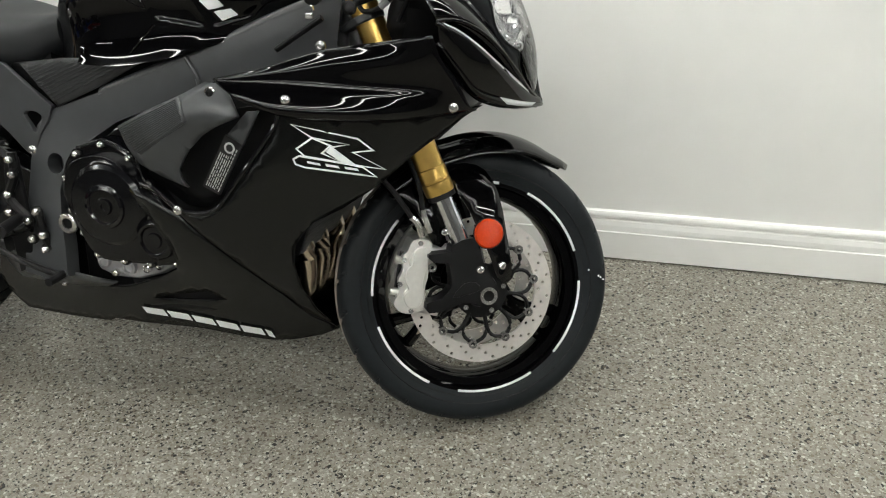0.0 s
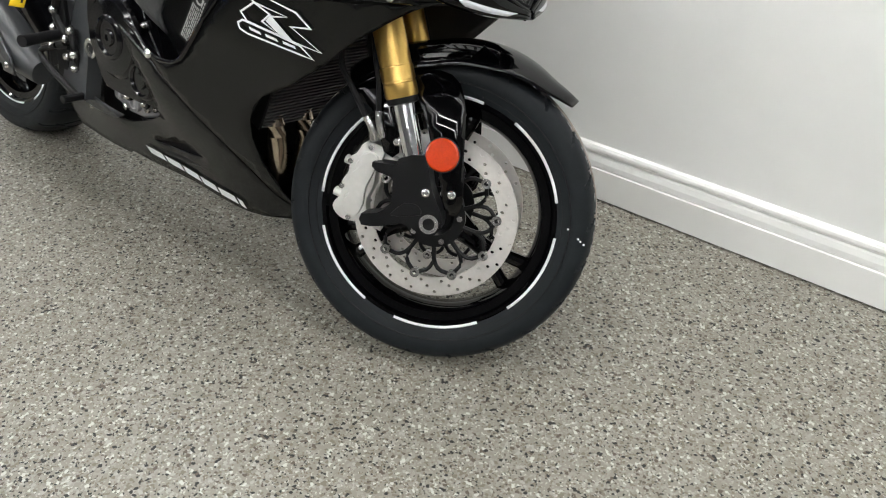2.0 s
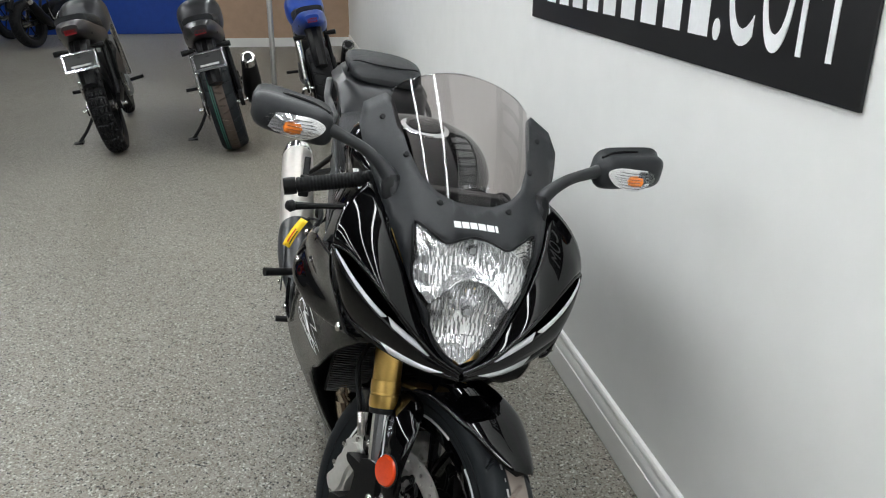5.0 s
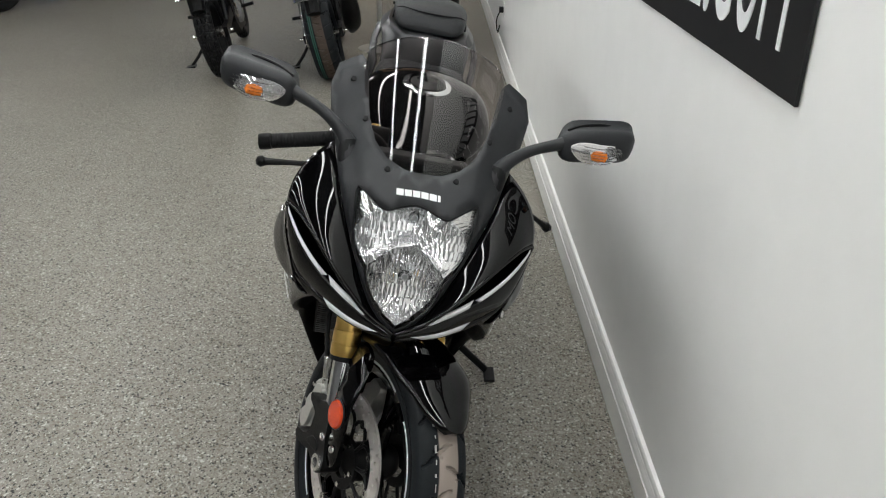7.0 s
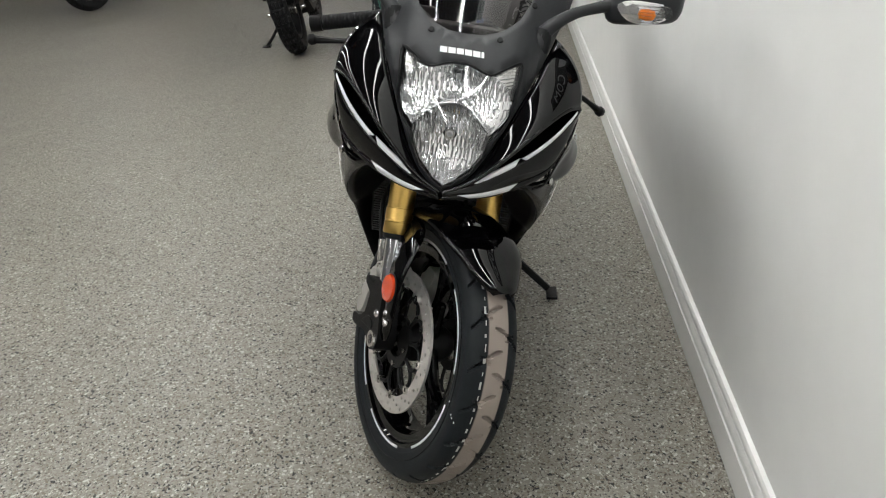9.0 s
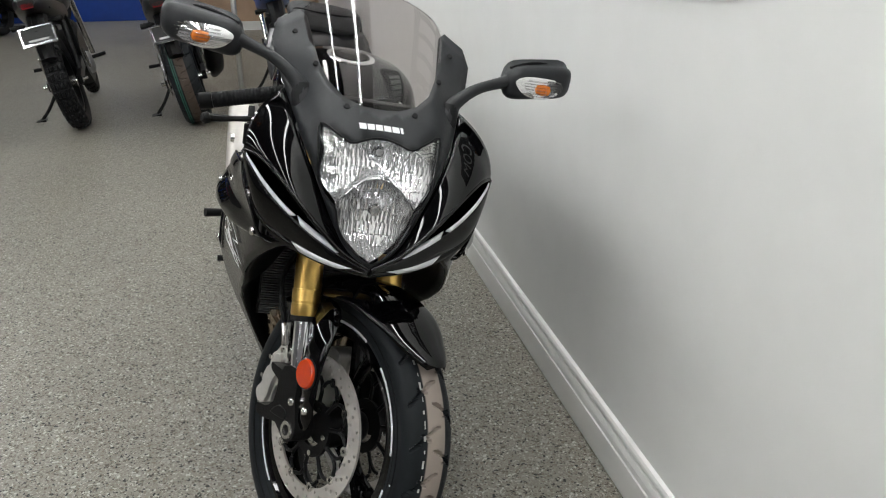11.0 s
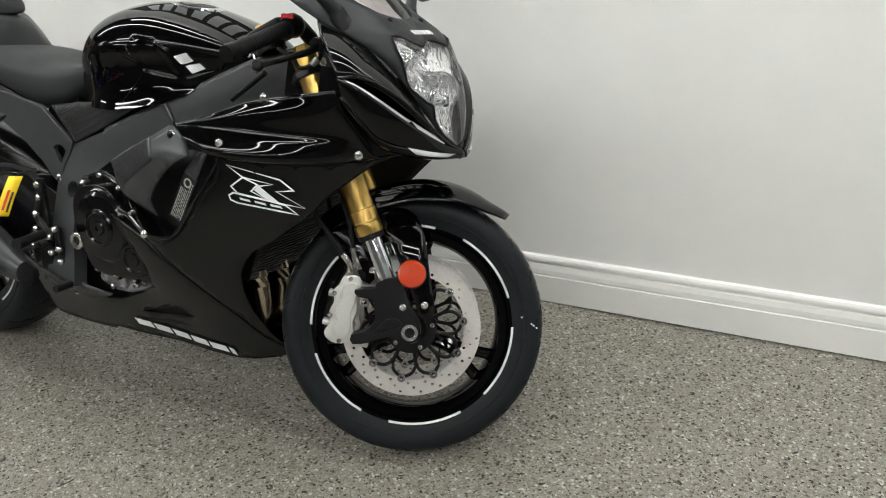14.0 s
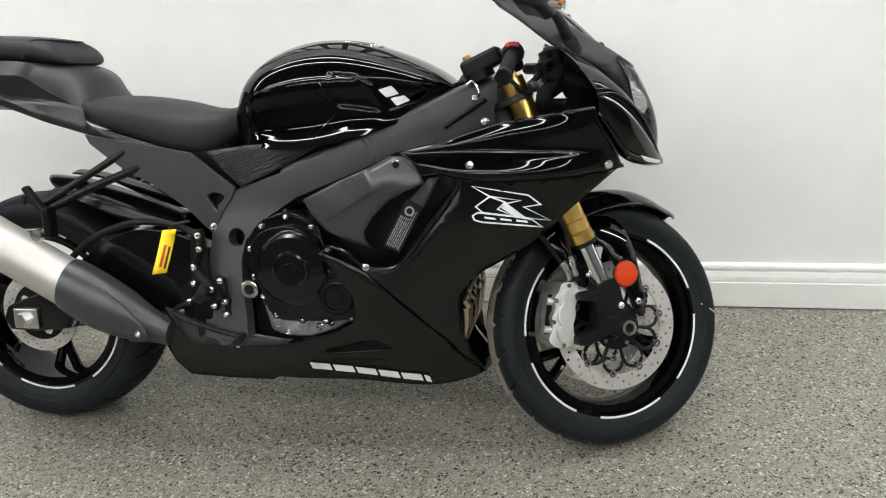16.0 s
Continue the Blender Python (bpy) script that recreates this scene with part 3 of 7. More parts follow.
def band(name, path, w, s, parent=None, off=0.0014, label=""):
    """A closed outline laid on the fairing as one ribbon."""
    o, q = ribbon(path, w)
    bm = bmesh.new()
    lay = lambda v: bm.verts.new((v[0], s * (W2(v[0], v[1]) + off), v[1]))
    ov, iv = [lay(v) for v in o], [lay(v) for v in q]
    for i in range(len(ov)):
        k = (i + 1) % len(ov)
        bm.faces.new((ov[i], ov[k], iv[k], iv[i]))
    return part(name, bm, WHITE, parent or bike, label)


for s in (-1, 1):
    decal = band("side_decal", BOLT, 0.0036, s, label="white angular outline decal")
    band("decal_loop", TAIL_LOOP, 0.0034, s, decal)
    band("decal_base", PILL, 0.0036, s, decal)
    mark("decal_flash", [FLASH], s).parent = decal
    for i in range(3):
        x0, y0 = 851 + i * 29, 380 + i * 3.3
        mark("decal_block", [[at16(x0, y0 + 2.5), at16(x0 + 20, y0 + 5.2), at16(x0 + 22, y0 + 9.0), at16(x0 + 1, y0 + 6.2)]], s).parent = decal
    for i in range(6):
        x0, zt, h, sl = -0.729 + i * 0.0560, 0.2300 - i * 0.0066, 0.0200, 0.004
        w = 0.049 if i < 5 else 0.013
        mark("belly_decal", [[(x0 + sl, zt - h), (x0 + w + sl, zt - h - 0.005), (x0 + w, zt - 0.005), (x0, zt)]], s, label="white block of the belly mark", off=0.0010)


# screws
def screw(x, y, z, s=-1, r=0.0075, d=0.006, material=STEEL, parent=None, name="screw"):
    bm = lathe([(0, 0.0), (0, r), (-d * 0.35, r), (-d * 0.75, r * 0.88), (-d * 1.0, r * 0.66), (-d * 1.1, r * 0.40), (-d * 0.7, r * 0.34), (-d * 0.7, 0)], 16)
    if s > 0:
        shift(bm, Matrix.Scale(-1, 4, (0, 1, 0)))
    return part(name, bm, material, parent or bike, at=Matrix.Translation((x, y, z)))


for s in (-1, 1):
    for sx, sy, sz in ((-0.305, 0.274, 0.722), (-0.019, 0.205, 0.714), (-0.541, W(-0.541, 0.500), 0.500)):
        screw(sx, s * (sy + 0.001), sz, s, 0.0095)
    for sx, sz in ((-0.90, 0.275), (-1.10, 0.335)):
        screw(sx, s * (W(sx, sz) - 0.001), sz, s, 0.006)

# frame: two deep spars from the steering head down to the swingarm pivot
FR = [(-0.262, 0.895), (-0.359, 0.866), (-0.571, 0.775), (-0.768, 0.697), (-0.90, 0.652), (-0.935, 0.62), (-0.950, 0.568), (-0.964, 0.426), (-0.968, 0.309),
      (-0.90, 0.300), (-0.852, 0.312), (-0.858, 0.37), (-0.868, 0.428), (-0.872, 0.49), (-0.860, 0.54), (-0.819, 0.585), (-0.73, 0.640), (-0.575, 0.702), (-0.493, 0.740), (-0.374, 0.765), (-0.275, 0.800)]
HOLE = circle2(-0.885, 0.545, 0.022, 16)


def WF(x, z):
    t = min(max((x + 0.95) / 0.68, 0), 1)
    mid = 0.150 + 0.11 * t - 0.16 * t * t
    return mid + max(0, 0.62 - z) * 0.21 - max(0, z - 0.62 - 0.28 * max(0, t - 0.1)) * 0.12


for s in (-1, 1):
    ob = side_sheet("frame_spar", FR, s, FRAME_M, t=0.035, holes=[HOLE], step=0.025, wf=WF, label="satin black aluminium frame spar")
    bevel(ob, 0.006, 3)
    ridge = [(-0.275, 0.891), (-0.359, 0.866), (-0.465, 0.820), (-0.571, 0.775), (-0.67, 0.735), (-0.768, 0.697)]
    thick(part("spar_top", loft([[(x, s * (WF(x, z) + 0.001), z - 0.004) for x, z in ridge], [(x, s * (WF(x, z) - 0.010), z + 0.010) for x, z in ridge], [(x, s * (WF(x, z) - 0.060), z + 0.016) for x, z in ridge]], 30, 5), FRAME_M, bike), 0.003)
    part("frame_weld", tube([(-0.565, s * (WF(-0.565, 0.77) + 0.001), 0.775), (-0.545, s * (WF(-0.55, 0.74) + 0.002), 0.745), (-0.540, s * (WF(-0.54, 0.72) + 0.001), 0.718)], 0.005, 8, 8), FRAME_M, bike)
    part("pivot_ring", lathe([(0, 0.011), (0, 0.023), (s * 0.007, 0.022), (s * 0.009, 0.019), (s * 0.008, 0.0125), (s * 0.002, 0.011)], 30), STEEL, bike, "bare steel swingarm pivot ring", at=Matrix.Translation((-0.848, s * 0.203, 0.426)))
    part("pivot_hex", lathe([(0, 0.0), (0, 0.0125), (s * 0.004, 0.012), (s * 0.004, 0.0)], 6), PLASTIC, bike, at=Matrix.Translation((-0.848, s * 0.203, 0.426)))
    screw(-0.914, s * 0.146, 0.653, s, 0.012, 0.008)
    screw(-0.948, s * 0.158, 0.567, s, 0.011, 0.008)
part("steering_head", lathe([(-0.06, 0.0), (-0.06, 0.045), (0.06, 0.045), (0.06, 0.0)], 24, "z"), FRAME_M, bike, at=Matrix.Translation((-0.265, 0, 0.81)) @ Matrix.Rotation(-RAKE, 4, "Y"))
bevel(part("head_gusset", box(-0.40, -0.27, -0.06, 0.06, 0.76, 0.83), FRAME_M, bike), 0.01)

# engine
part("gearbox_rear", box(-0.945, -0.84, -0.125, 0.125, 0.24, 0.56), PLASTIC, bike)
ENG = [(-0.86, 0.26), (-0.86, 0.55), (-0.78, 0.60), (-0.60, 0.62), (-0.42, 0.60), (-0.37, 0.50), (-0.42, 0.32), (-0.50, 0.24), (-0.70, 0.22)]
bevel(part("engine_block", prism(ENG, -0.155, 0.155), PLASTIC, bike, "dark engine block"), 0.012)
FLANGE = rounded([(-0.855, 0.484), (-0.849, 0.535), (-0.828, 0.574), (-0.796, 0.596), (-0.740, 0.610), (-0.686, 0.587), (-0.668, 0.568), (-0.658, 0.531), (-0.616, 0.474), (-0.580, 0.424), (-0.573, 0.379), (-0.597, 0.355), (-0.729, 0.347), (-0.795, 0.357), (-0.830, 0.419)], 3)
TEAR = rounded([(-0.832, 0.52), (-0.82, 0.552), (-0.791, 0.572), (-0.739, 0.580), (-0.695, 0.562), (-0.662, 0.512), (-0.614, 0.468), (-0.590, 0.441), (-0.576, 0.395), (-0.588, 0.371), (-0.715, 0.361), (-0.781, 0.371), (-0.812, 0.424), (-0.830, 0.469)], 4)
bevel(part("cover_flange", prism(FLANGE, -0.200, -0.15, step=0.05), SEMI, bike), 0.004)
bevel(part("clutch_cover_base", prism(TEAR, -0.221, -0.19, step=0.05), SEMI, bike, "semi-gloss black teardrop engine cover"), 0.013, 4)
clutch = part("clutch_cover", lathe([(0.004, 0.087), (-0.006, 0.086), (-0.014, 0.077), (-0.016, 0.046), (-0.020, 0.044), (-0.022, 0.037), (-0.017, 0.034), (-0.017, 0.018), (-0.021, 0.016), (-0.021, 0.007), (-0.018, 0.006), (-0.018, 0.0)], 56), SEMI, bike,
              "semi-gloss black round clutch cover", at=Matrix.Translation((-0.732, -0.219, 0.480)))
part("cover_cap", lathe([(0.004, 0.043), (-0.012, 0.042), (-0.020, 0.036), (-0.020, 0.031), (-0.015, 0.028), (-0.015, 0.017), (-0.019, 0.015), (-0.019, 0.0)], 40), SEMI, bike, at=Matrix.Translation((-0.626, -0.219, 0.417)))
part("cover_rib", tube([(-0.785, -0.222, 0.546), (-0.74, -0.2235, 0.570), (-0.70, -0.2225, 0.556), (-0.668, -0.2215, 0.512), (-0.640, -0.221, 0.470)], 0.0045, 24, 8), SEMI, bike)
part("cover_step", tube([(-0.806, -0.201, 0.590), (-0.742, -0.2015, 0.602), (-0.690, -0.2015, 0.582), (-0.672, -0.201, 0.558)], 0.0035, 16, 6), SEMI, bike)
for sx, sz in ((-0.807, 0.577), (-0.746, 0.600), (-0.686, 0.576), (-0.839, 0.524), (-0.834, 0.457), (-0.814, 0.409), (-0.786, 0.364), (-0.723, 0.354), (-0.663, 0.354), (-0.600, 0.361), (-0.650, 0.522)):
    screw(sx, -0.200, sz, -1, 0.0078, 0.012)
    part("bolt_boss", lathe([(0.0, 0.0), (0.0, 0.012), (-0.006, 0.011), (-0.006, 0.0)], 16), SEMI, bike, at=Matrix.Translation((sx, -0.1975, sz)))
bevel(part("sump_case", prism([(-0.837, 0.398), (-0.812, 0.414), (-0.80, 0.372), (-0.759, 0.350), (-0.606, 0.347), (-0.653, 0.320), (-0.715, 0.300), (-0.776, 0.300), (-0.815, 0.314)], -0.172, -0.10), CAST, bike, "grey cast sump case"), 0.008, 3)
for sx, sz, r in ((-0.795, 0.335, 0.014), (-0.735, 0.328, 0.018), (-0.690, 0.330, 0.010), (-0.66, 0.338, 0.008), (-0.770, 0.312, 0.008), (-0.82, 0.385, 0.010)):
    part("sump_boss", lathe([(-0.165, 0.0), (-0.165, r), (-0.182, r * 0.92), (-0.184, r * 0.6), (-0.178, r * 0.55), (-0.178, 0.0)], 16), CAST if r > 0.012 else STEEL, bike, at=Matrix.Translation((sx, 0, sz)))

# air duct cover over the frame with a ribbed grey insert, and the deep opening below it
DUCT = [(-0.702, 0.640), (-0.612, 0.683), (-0.531, 0.717), (-0.488, 0.740), (-0.446, 0.738), (-0.426, 0.715), (-0.406, 0.686), (-0.449, 0.666), (-0.492, 0.642), (-0.527, 0.609), (-0.553, 0.570), (-0.552, 0.552), (-0.539, 0.535), (-0.594, 0.552), (-0.643, 0.574), (-0.676, 0.607)]
WD = Spread([(-0.702, 0.640, 0.205), (-0.60, 0.70, 0.220), (-0.49, 0.744, 0.225), (-0.40, 0.70, 0.250), (-0.41, 0.685, 0.264), (-0.464, 0.682, 0.260), (-0.512, 0.667, 0.256), (-0.587, 0.626, 0.248), (-0.632, 0.594, 0.236), (-0.49, 0.638, 0.240), (-0.545, 0.55, 0.236), (-0.60, 0.556, 0.232), (-0.55, 0.70, 0.236)])
INS = [(-0.699, 0.640), (-0.634, 0.671), (-0.564, 0.701), (-0.54, 0.711), (-0.530, 0.694), (-0.517, 0.667), (-0.568, 0.637), (-0.634, 0.594), (-0.670, 0.615)]
for s in (-1, 1):
    side_sheet("duct_cover", DUCT, s, FRAME_M, t=0.006, wf=WD, step=0.018, label="satin black side duct cover")
    side_sheet("grey_insert", INS, s, GREY_RIB, t=0.002, off=0.0025, wf=WD, step=0.018, label="ribbed grey insert")
    bm = bmesh.new()
    for i in range(15):
        t0 = (i + 0.5) / 15
        a = Vector((-0.698, 0.638)).lerp(Vector((-0.636, 0.597)), t0)
        b = Vector((-0.546, 0.707)).lerp(Vector((-0.522, 0.668)), t0)
        pts = [(q.x, s * (WD(q.x, q.y) + 0.0040), q.y) for q in (a, a.lerp(b, 0.35), a.lerp(b, 0.7), b)]
        tube(pts, 0.0013, 8, 4, bm)
    part("insert_ribs", bm, GREY_RIB, bike)
    line = [(-0.62, 0.545), (-0.587, 0.534), (-0.545, 0.500), (-0.50, 0.494), (-0.466, 0.506), (-0.432, 0.545), (-0.398, 0.590), (-0.364, 0.634), (-0.338, 0.672), (-0.330, 0.694)]
    part("duct_trim", tube([(x, s * (W2(x, z) - 0.004), z) for x, z in line], 0.0045, 60, 8), SEMI, bike)
    side_sheet("opening_backing", [(-0.70, 0.56), (-0.6, 0.66), (-0.36, 0.70), (-0.34, 0.66), (-0.46, 0.48), (-0.58, 0.48)], s, PLASTIC, wf=lambda x, z: 0.175, step=0.05)
    side_sheet("duct_wing", [(-0.403, 0.690), (-0.378, 0.693), (-0.414, 0.626), (-0.446, 0.644)], s, FRAME_M, t=0.004, wf=lambda x, z: 0.236)
    side_sheet("screw_boss", circle2(-0.471, 0.722, 0.011, 14), s, STEEL, off=0.004, wf=lambda x, z: 0.238, step=0.01)
    screw(-0.471, s * 0.243, 0.722, s, 0.008, 0.004, PLASTIC)
# warning label: dark plate with rows of unreadable print
LAB = [Vector(q) for q in ((-0.456, 0.642), (-0.421, 0.624), (-0.477, 0.522), (-0.513, 0.538))]
lab = part("label_plate", prism([tuple(q) for q in LAB], -0.225, -0.220), LABEL_M, bike, "dark sticker with fine white print")
rnd = random.Random(5)
for i in range(7):
    u = 0.14 + i * 0.115
    t0 = 0.30 if i < 5 else 0.12
    while t0 < 0.93:
        w = rnd.choice((0.05, 0.09, 0.14))
        a, b = LAB[0].lerp(LAB[3], t0), LAB[1].lerp(LAB[2], t0)
        c, e = LAB[0].lerp(LAB[3], min(0.95, t0 + w)), LAB[1].lerp(LAB[2], min(0.95, t0 + w))
        h = 0.034 if i % 3 else 0.050
        part("print_bar", prism([tuple(a.lerp(b, u)), tuple(a.lerp(b, u + h)), tuple(c.lerp(e, u + h)), tuple(c.lerp(e, u))], -0.2262, -0.2252), INK, lab, smooth=False)
        t0 += w + 0.025
part("print_ring", prism(circle2(-0.4485, 0.617, 0.0110, 16), -0.2262, -0.2252, [circle2(-0.4485, 0.617, 0.0075, 12)]), INK, lab)

# radiator and header pipes behind the front wheel
rad = part("radiator", shift(box(-0.018, 0.018, -0.17, 0.17, -0.13, 0.13), Matrix.Translation((-0.315, 0, 0.52)) @ Matrix.Rotation(radians(20), 4, "Y")), PLASTIC, bike, "dark finned radiator")
for i in range(32):
    part("fin", shift(box(0.018, 0.022, -0.165, 0.165, -0.125 + i * 0.0078, -0.1215 + i * 0.0078), Matrix.Translation((-0.315, 0, 0.52)) @ Matrix.Rotation(radians(20), 4, "Y")), RADIATOR, rad, smooth=False)
for y in (-0.12, -0.045, 0.045, 0.12):
    part("header_pipe", tube([(-0.43, y, 0.46), (-0.36, y * 1.05, 0.43), (-0.345, y, 0.36), (-0.37, y * 0.8, 0.27), (-0.46, y * 0.6, 0.22), (-0.6, y * 0.5, 0.21)], 0.019, 20, 12), BRONZE, bike, "heat-tinted steel header pipe")

# fuel tank
TANK = [(-0.902, 0.848, 0.074, 0.775), (-0.889, 0.890, 0.101, 0.765), (-0.857, 0.935, 0.131, 0.758), (-0.80, 0.973, 0.157, 0.752), (-0.72, 0.996, 0.173, 0.753),
        (-0.63, 0.998, 0.178, 0.765), (-0.55, 0.981, 0.172, 0.785), (-0.47, 0.953, 0.150, 0.812), (-0.405, 0.920, 0.115, 0.850), (-0.37, 0.892, 0.075, 0.872)]
TANK_DIPS = ([(-0.555, 0.908), (-0.498, 0.905), (-0.400, 0.886), (-0.437, 0.850), (-0.502, 0.832)],
             [(-0.640, 0.925), (-0.572, 0.918), (-0.516, 0.838), (-0.524, 0.832), (-0.620, 0.846), (-0.627, 0.862)])


def edge_gap(p, poly):
    """Distance from a 2D point to the nearest side of a polygon."""
    best = 9.0
    for (x0, y0), (x1, y1) in zip(poly, poly[1:] + poly[:1]):
        dx, dy = x1 - x0, y1 - y0
        k = min(1.0, max(0.0, ((p[0] - x0) * dx + (p[1] - y0) * dy) / (dx * dx + dy * dy)))
        best = min(best, math.hypot(p[0] - x0 - k * dx, p[1] - y0 - k * dy))
    return best


def tank_dip(x, z):
    """How deep the pressed panels of the flank lie."""
    for poly in TANK_DIPS:
        if inside((x, z), poly):
            e = min(1.0, edge_gap((x, z), poly) / 0.007)
            return 0.0026 * e * e * (3 - 2 * e)
    return 0.0


secs = []
cols = list(zip(*TANK))
NT = 150
tk = [spline([(TANK[i][0], c[i], 0) for i in range(len(TANK))], NT) for c in cols[1:]]
for i in range(NT):
    x, zt, w, zb = tk[0][i].x, tk[0][i].y, tk[1][i].y, tk[2][i].y
    h = zt - zb
    fl = 1 - min(max((x + 0.60) / 0.22, 0), 1)
    cut = 0.06 + 0.10 * (1 - fl)
    half = [(w * (1 - cut + (cut + 0.015) * fl), zb), (w * (1 - cut * 0.9 + (cut * 0.9 - 0.022) * fl), zb + h * 0.10), (w * (1 - cut * 0.6 + (cut * 0.6 - 0.050) * fl), zb + h * 0.22),
            (w * (1 - 0.035 * fl - 0.01), zb + h * 0.40), (w * 0.995, zb + h * 0.56), (w * 0.965, zb + h * 0.68),
            (w * 0.88, zb + h * 0.80), (w * 0.72, zb + h * 0.895), (w * 0.48, zb + h * 0.955), (w * 0.24, zb + h * 0.99), (0, zt)]
    half = [(q.x, q.y) for q in spline([(a, b, 0) for a, b in half], 70)]
    half = [(max(0.0, a - (tank_dip(x, b) if a > 0.05 else 0.0)), b) for a, b in half[:-1]] + [(0, zt)]
    secs.append([(x, -a, b) for a, b in half] + [(x, a, b) for a, b in half[-2::-1]])
tank = part("fuel_tank", rings(secs), GLOSS, bike, "glossy black sculpted fuel tank", angle=50)
CAPM = Matrix.Translation((-0.60, 0, 0.986)) @ Matrix.Rotation(radians(8.5), 4, "Y") @ Matrix.Diagonal((1, 1, 0.55, 1))
part("fuel_cap", lathe([(0.0, 0.0), (0.0, 0.062), (0.008, 0.060), (0.010, 0.048), (0.004, 0.045), (0.004, 0.0)], 40, "z"), CHROME, bike, "bare metal fuel filler ring", at=CAPM)
part("fuel_cap_lid", lathe([(0.0, 0.044), (0.012, 0.042), (0.014, 0.0)], 30, "z"), PLASTIC, bike, at=CAPM)
from mathutils.bvhtree import BVHTree
tank_tree = BVHTree.FromPolygons([v.co for v in tank.data.vertices], [tuple(q.vertices) for q in tank.data.polygons])


def on_tank(s, off):
    """Places an outline drawn in side view on the tank's flank."""
    def place(x, z):
        hit = tank_tree.ray_cast(Vector((x, s * 0.5, z)), Vector((0, -s, 0)))[0]
        if hit is None:
            hit = tank_tree.find_nearest(Vector((x, s * 0.14, z)))[0]
        return (hit.x, hit.y + s * off, hit.z)
    return place


for s in (-1, 1):
    part("tank_crease", tube([on_tank(s, 0.0005)(-0.678, 0.778), on_tank(s, 0.0005)(-0.65, 0.806), on_tank(s, 0.0005)(-0.621, 0.834)], 0.0022, 8, 8), GLOSS, bike)
    part("tank_crease", tube([on_tank(s, 0.0)(-0.680, 0.945), on_tank(s, 0.0)(-0.655, 0.898), on_tank(s, 0.0)(-0.635, 0.864), on_tank(s, 0.0)(-0.668, 0.876), on_tank(s, 0.0)(-0.700, 0.889)], 0.0014, 30, 8), GLOSS, bike)
    # emblem: raised plain chrome slabs
    for q in ([(-0.522, 0.881), (-0.494, 0.889), (-0.480, 0.872), (-0.508, 0.865)], [(-0.498, 0.861), (-0.468, 0.867), (-0.458, 0.856), (-0.486, 0.845)]):
        thick(part("tank_emblem", sheet(q, on_tank(s, 0.0040), (), 0.008), SILVER_TAPE, bike, "raised silver emblem", smooth=False), 0.004, 0)


# seat, pillion pad and tail
def body(stations, n=30, power=2.6, m=20, flat=0.55):
    """A padded body: stations of x, top, half-width, bottom, crowned across."""
    cs = list(zip(*stations))
    tr = [spline([(stations[i][0], c[i], 0) for i in range(len(stations))], n) for c in cs[1:]]
    out = []
    for i in range(n):
        x, zt, w, zb = tr[0][i].x, tr[0][i].y, tr[1][i].y, tr[2][i].y
        zc = zb + (zt - zb) * flat
        ring = []
        for k in range(m * 2):
            a = math.pi * k / m
            c, q = math.cos(a), math.sin(a)
            e = 2 / power
            ring.append((x, w * math.copysign(abs(c) ** e, c), zc + ((zt - zc) if q > 0 else (zc - zb)) * math.copysign(abs(q) ** e, q)))
        out.append(ring)
    return rings(out)


part("seat", body([(-1.315, 0.865, 0.10, 0.83), (-1.28, 0.880, 0.135, 0.812), (-1.20, 0.878, 0.150, 0.785), (-1.10, 0.864, 0.154, 0.750), (-1.02, 0.846, 0.148, 0.722), (-0.95, 0.842, 0.128, 0.735), (-0.895, 0.852, 0.10, 0.77)], 36, 3.2), VINYL, bike, "black grained vinyl rider seat")
part("pillion_seat", body([(-1.74, 1.028, 0.07, 0.99), (-1.66, 1.036, 0.115, 0.98), (-1.55, 1.040, 0.128, 0.972), (-1.46, 1.036, 0.126, 0.964), (-1.405, 1.028, 0.120, 0.960), (-1.375, 1.014, 0.112, 0.959), (-1.355, 0.996, 0.100, 0.960), (-1.345, 0.982, 0.084, 0.966)], 36, 3.1), VINYL, bike, "black vinyl pillion pad")
part("pad_piping", tube([(-1.43, -0.125, 0.978), (-1.425, -0.120, 1.006), (-1.41, -0.100, 1.0225), (-1.388, -0.05, 1.0225), (-1.382, 0.0, 1.0225), (-1.388, 0.05, 1.0225), (-1.41, 0.100, 1.0225), (-1.425, 0.120, 1.006), (-1.43, 0.125, 0.978)], 0.003, 36, 6), RUBBER, bike)
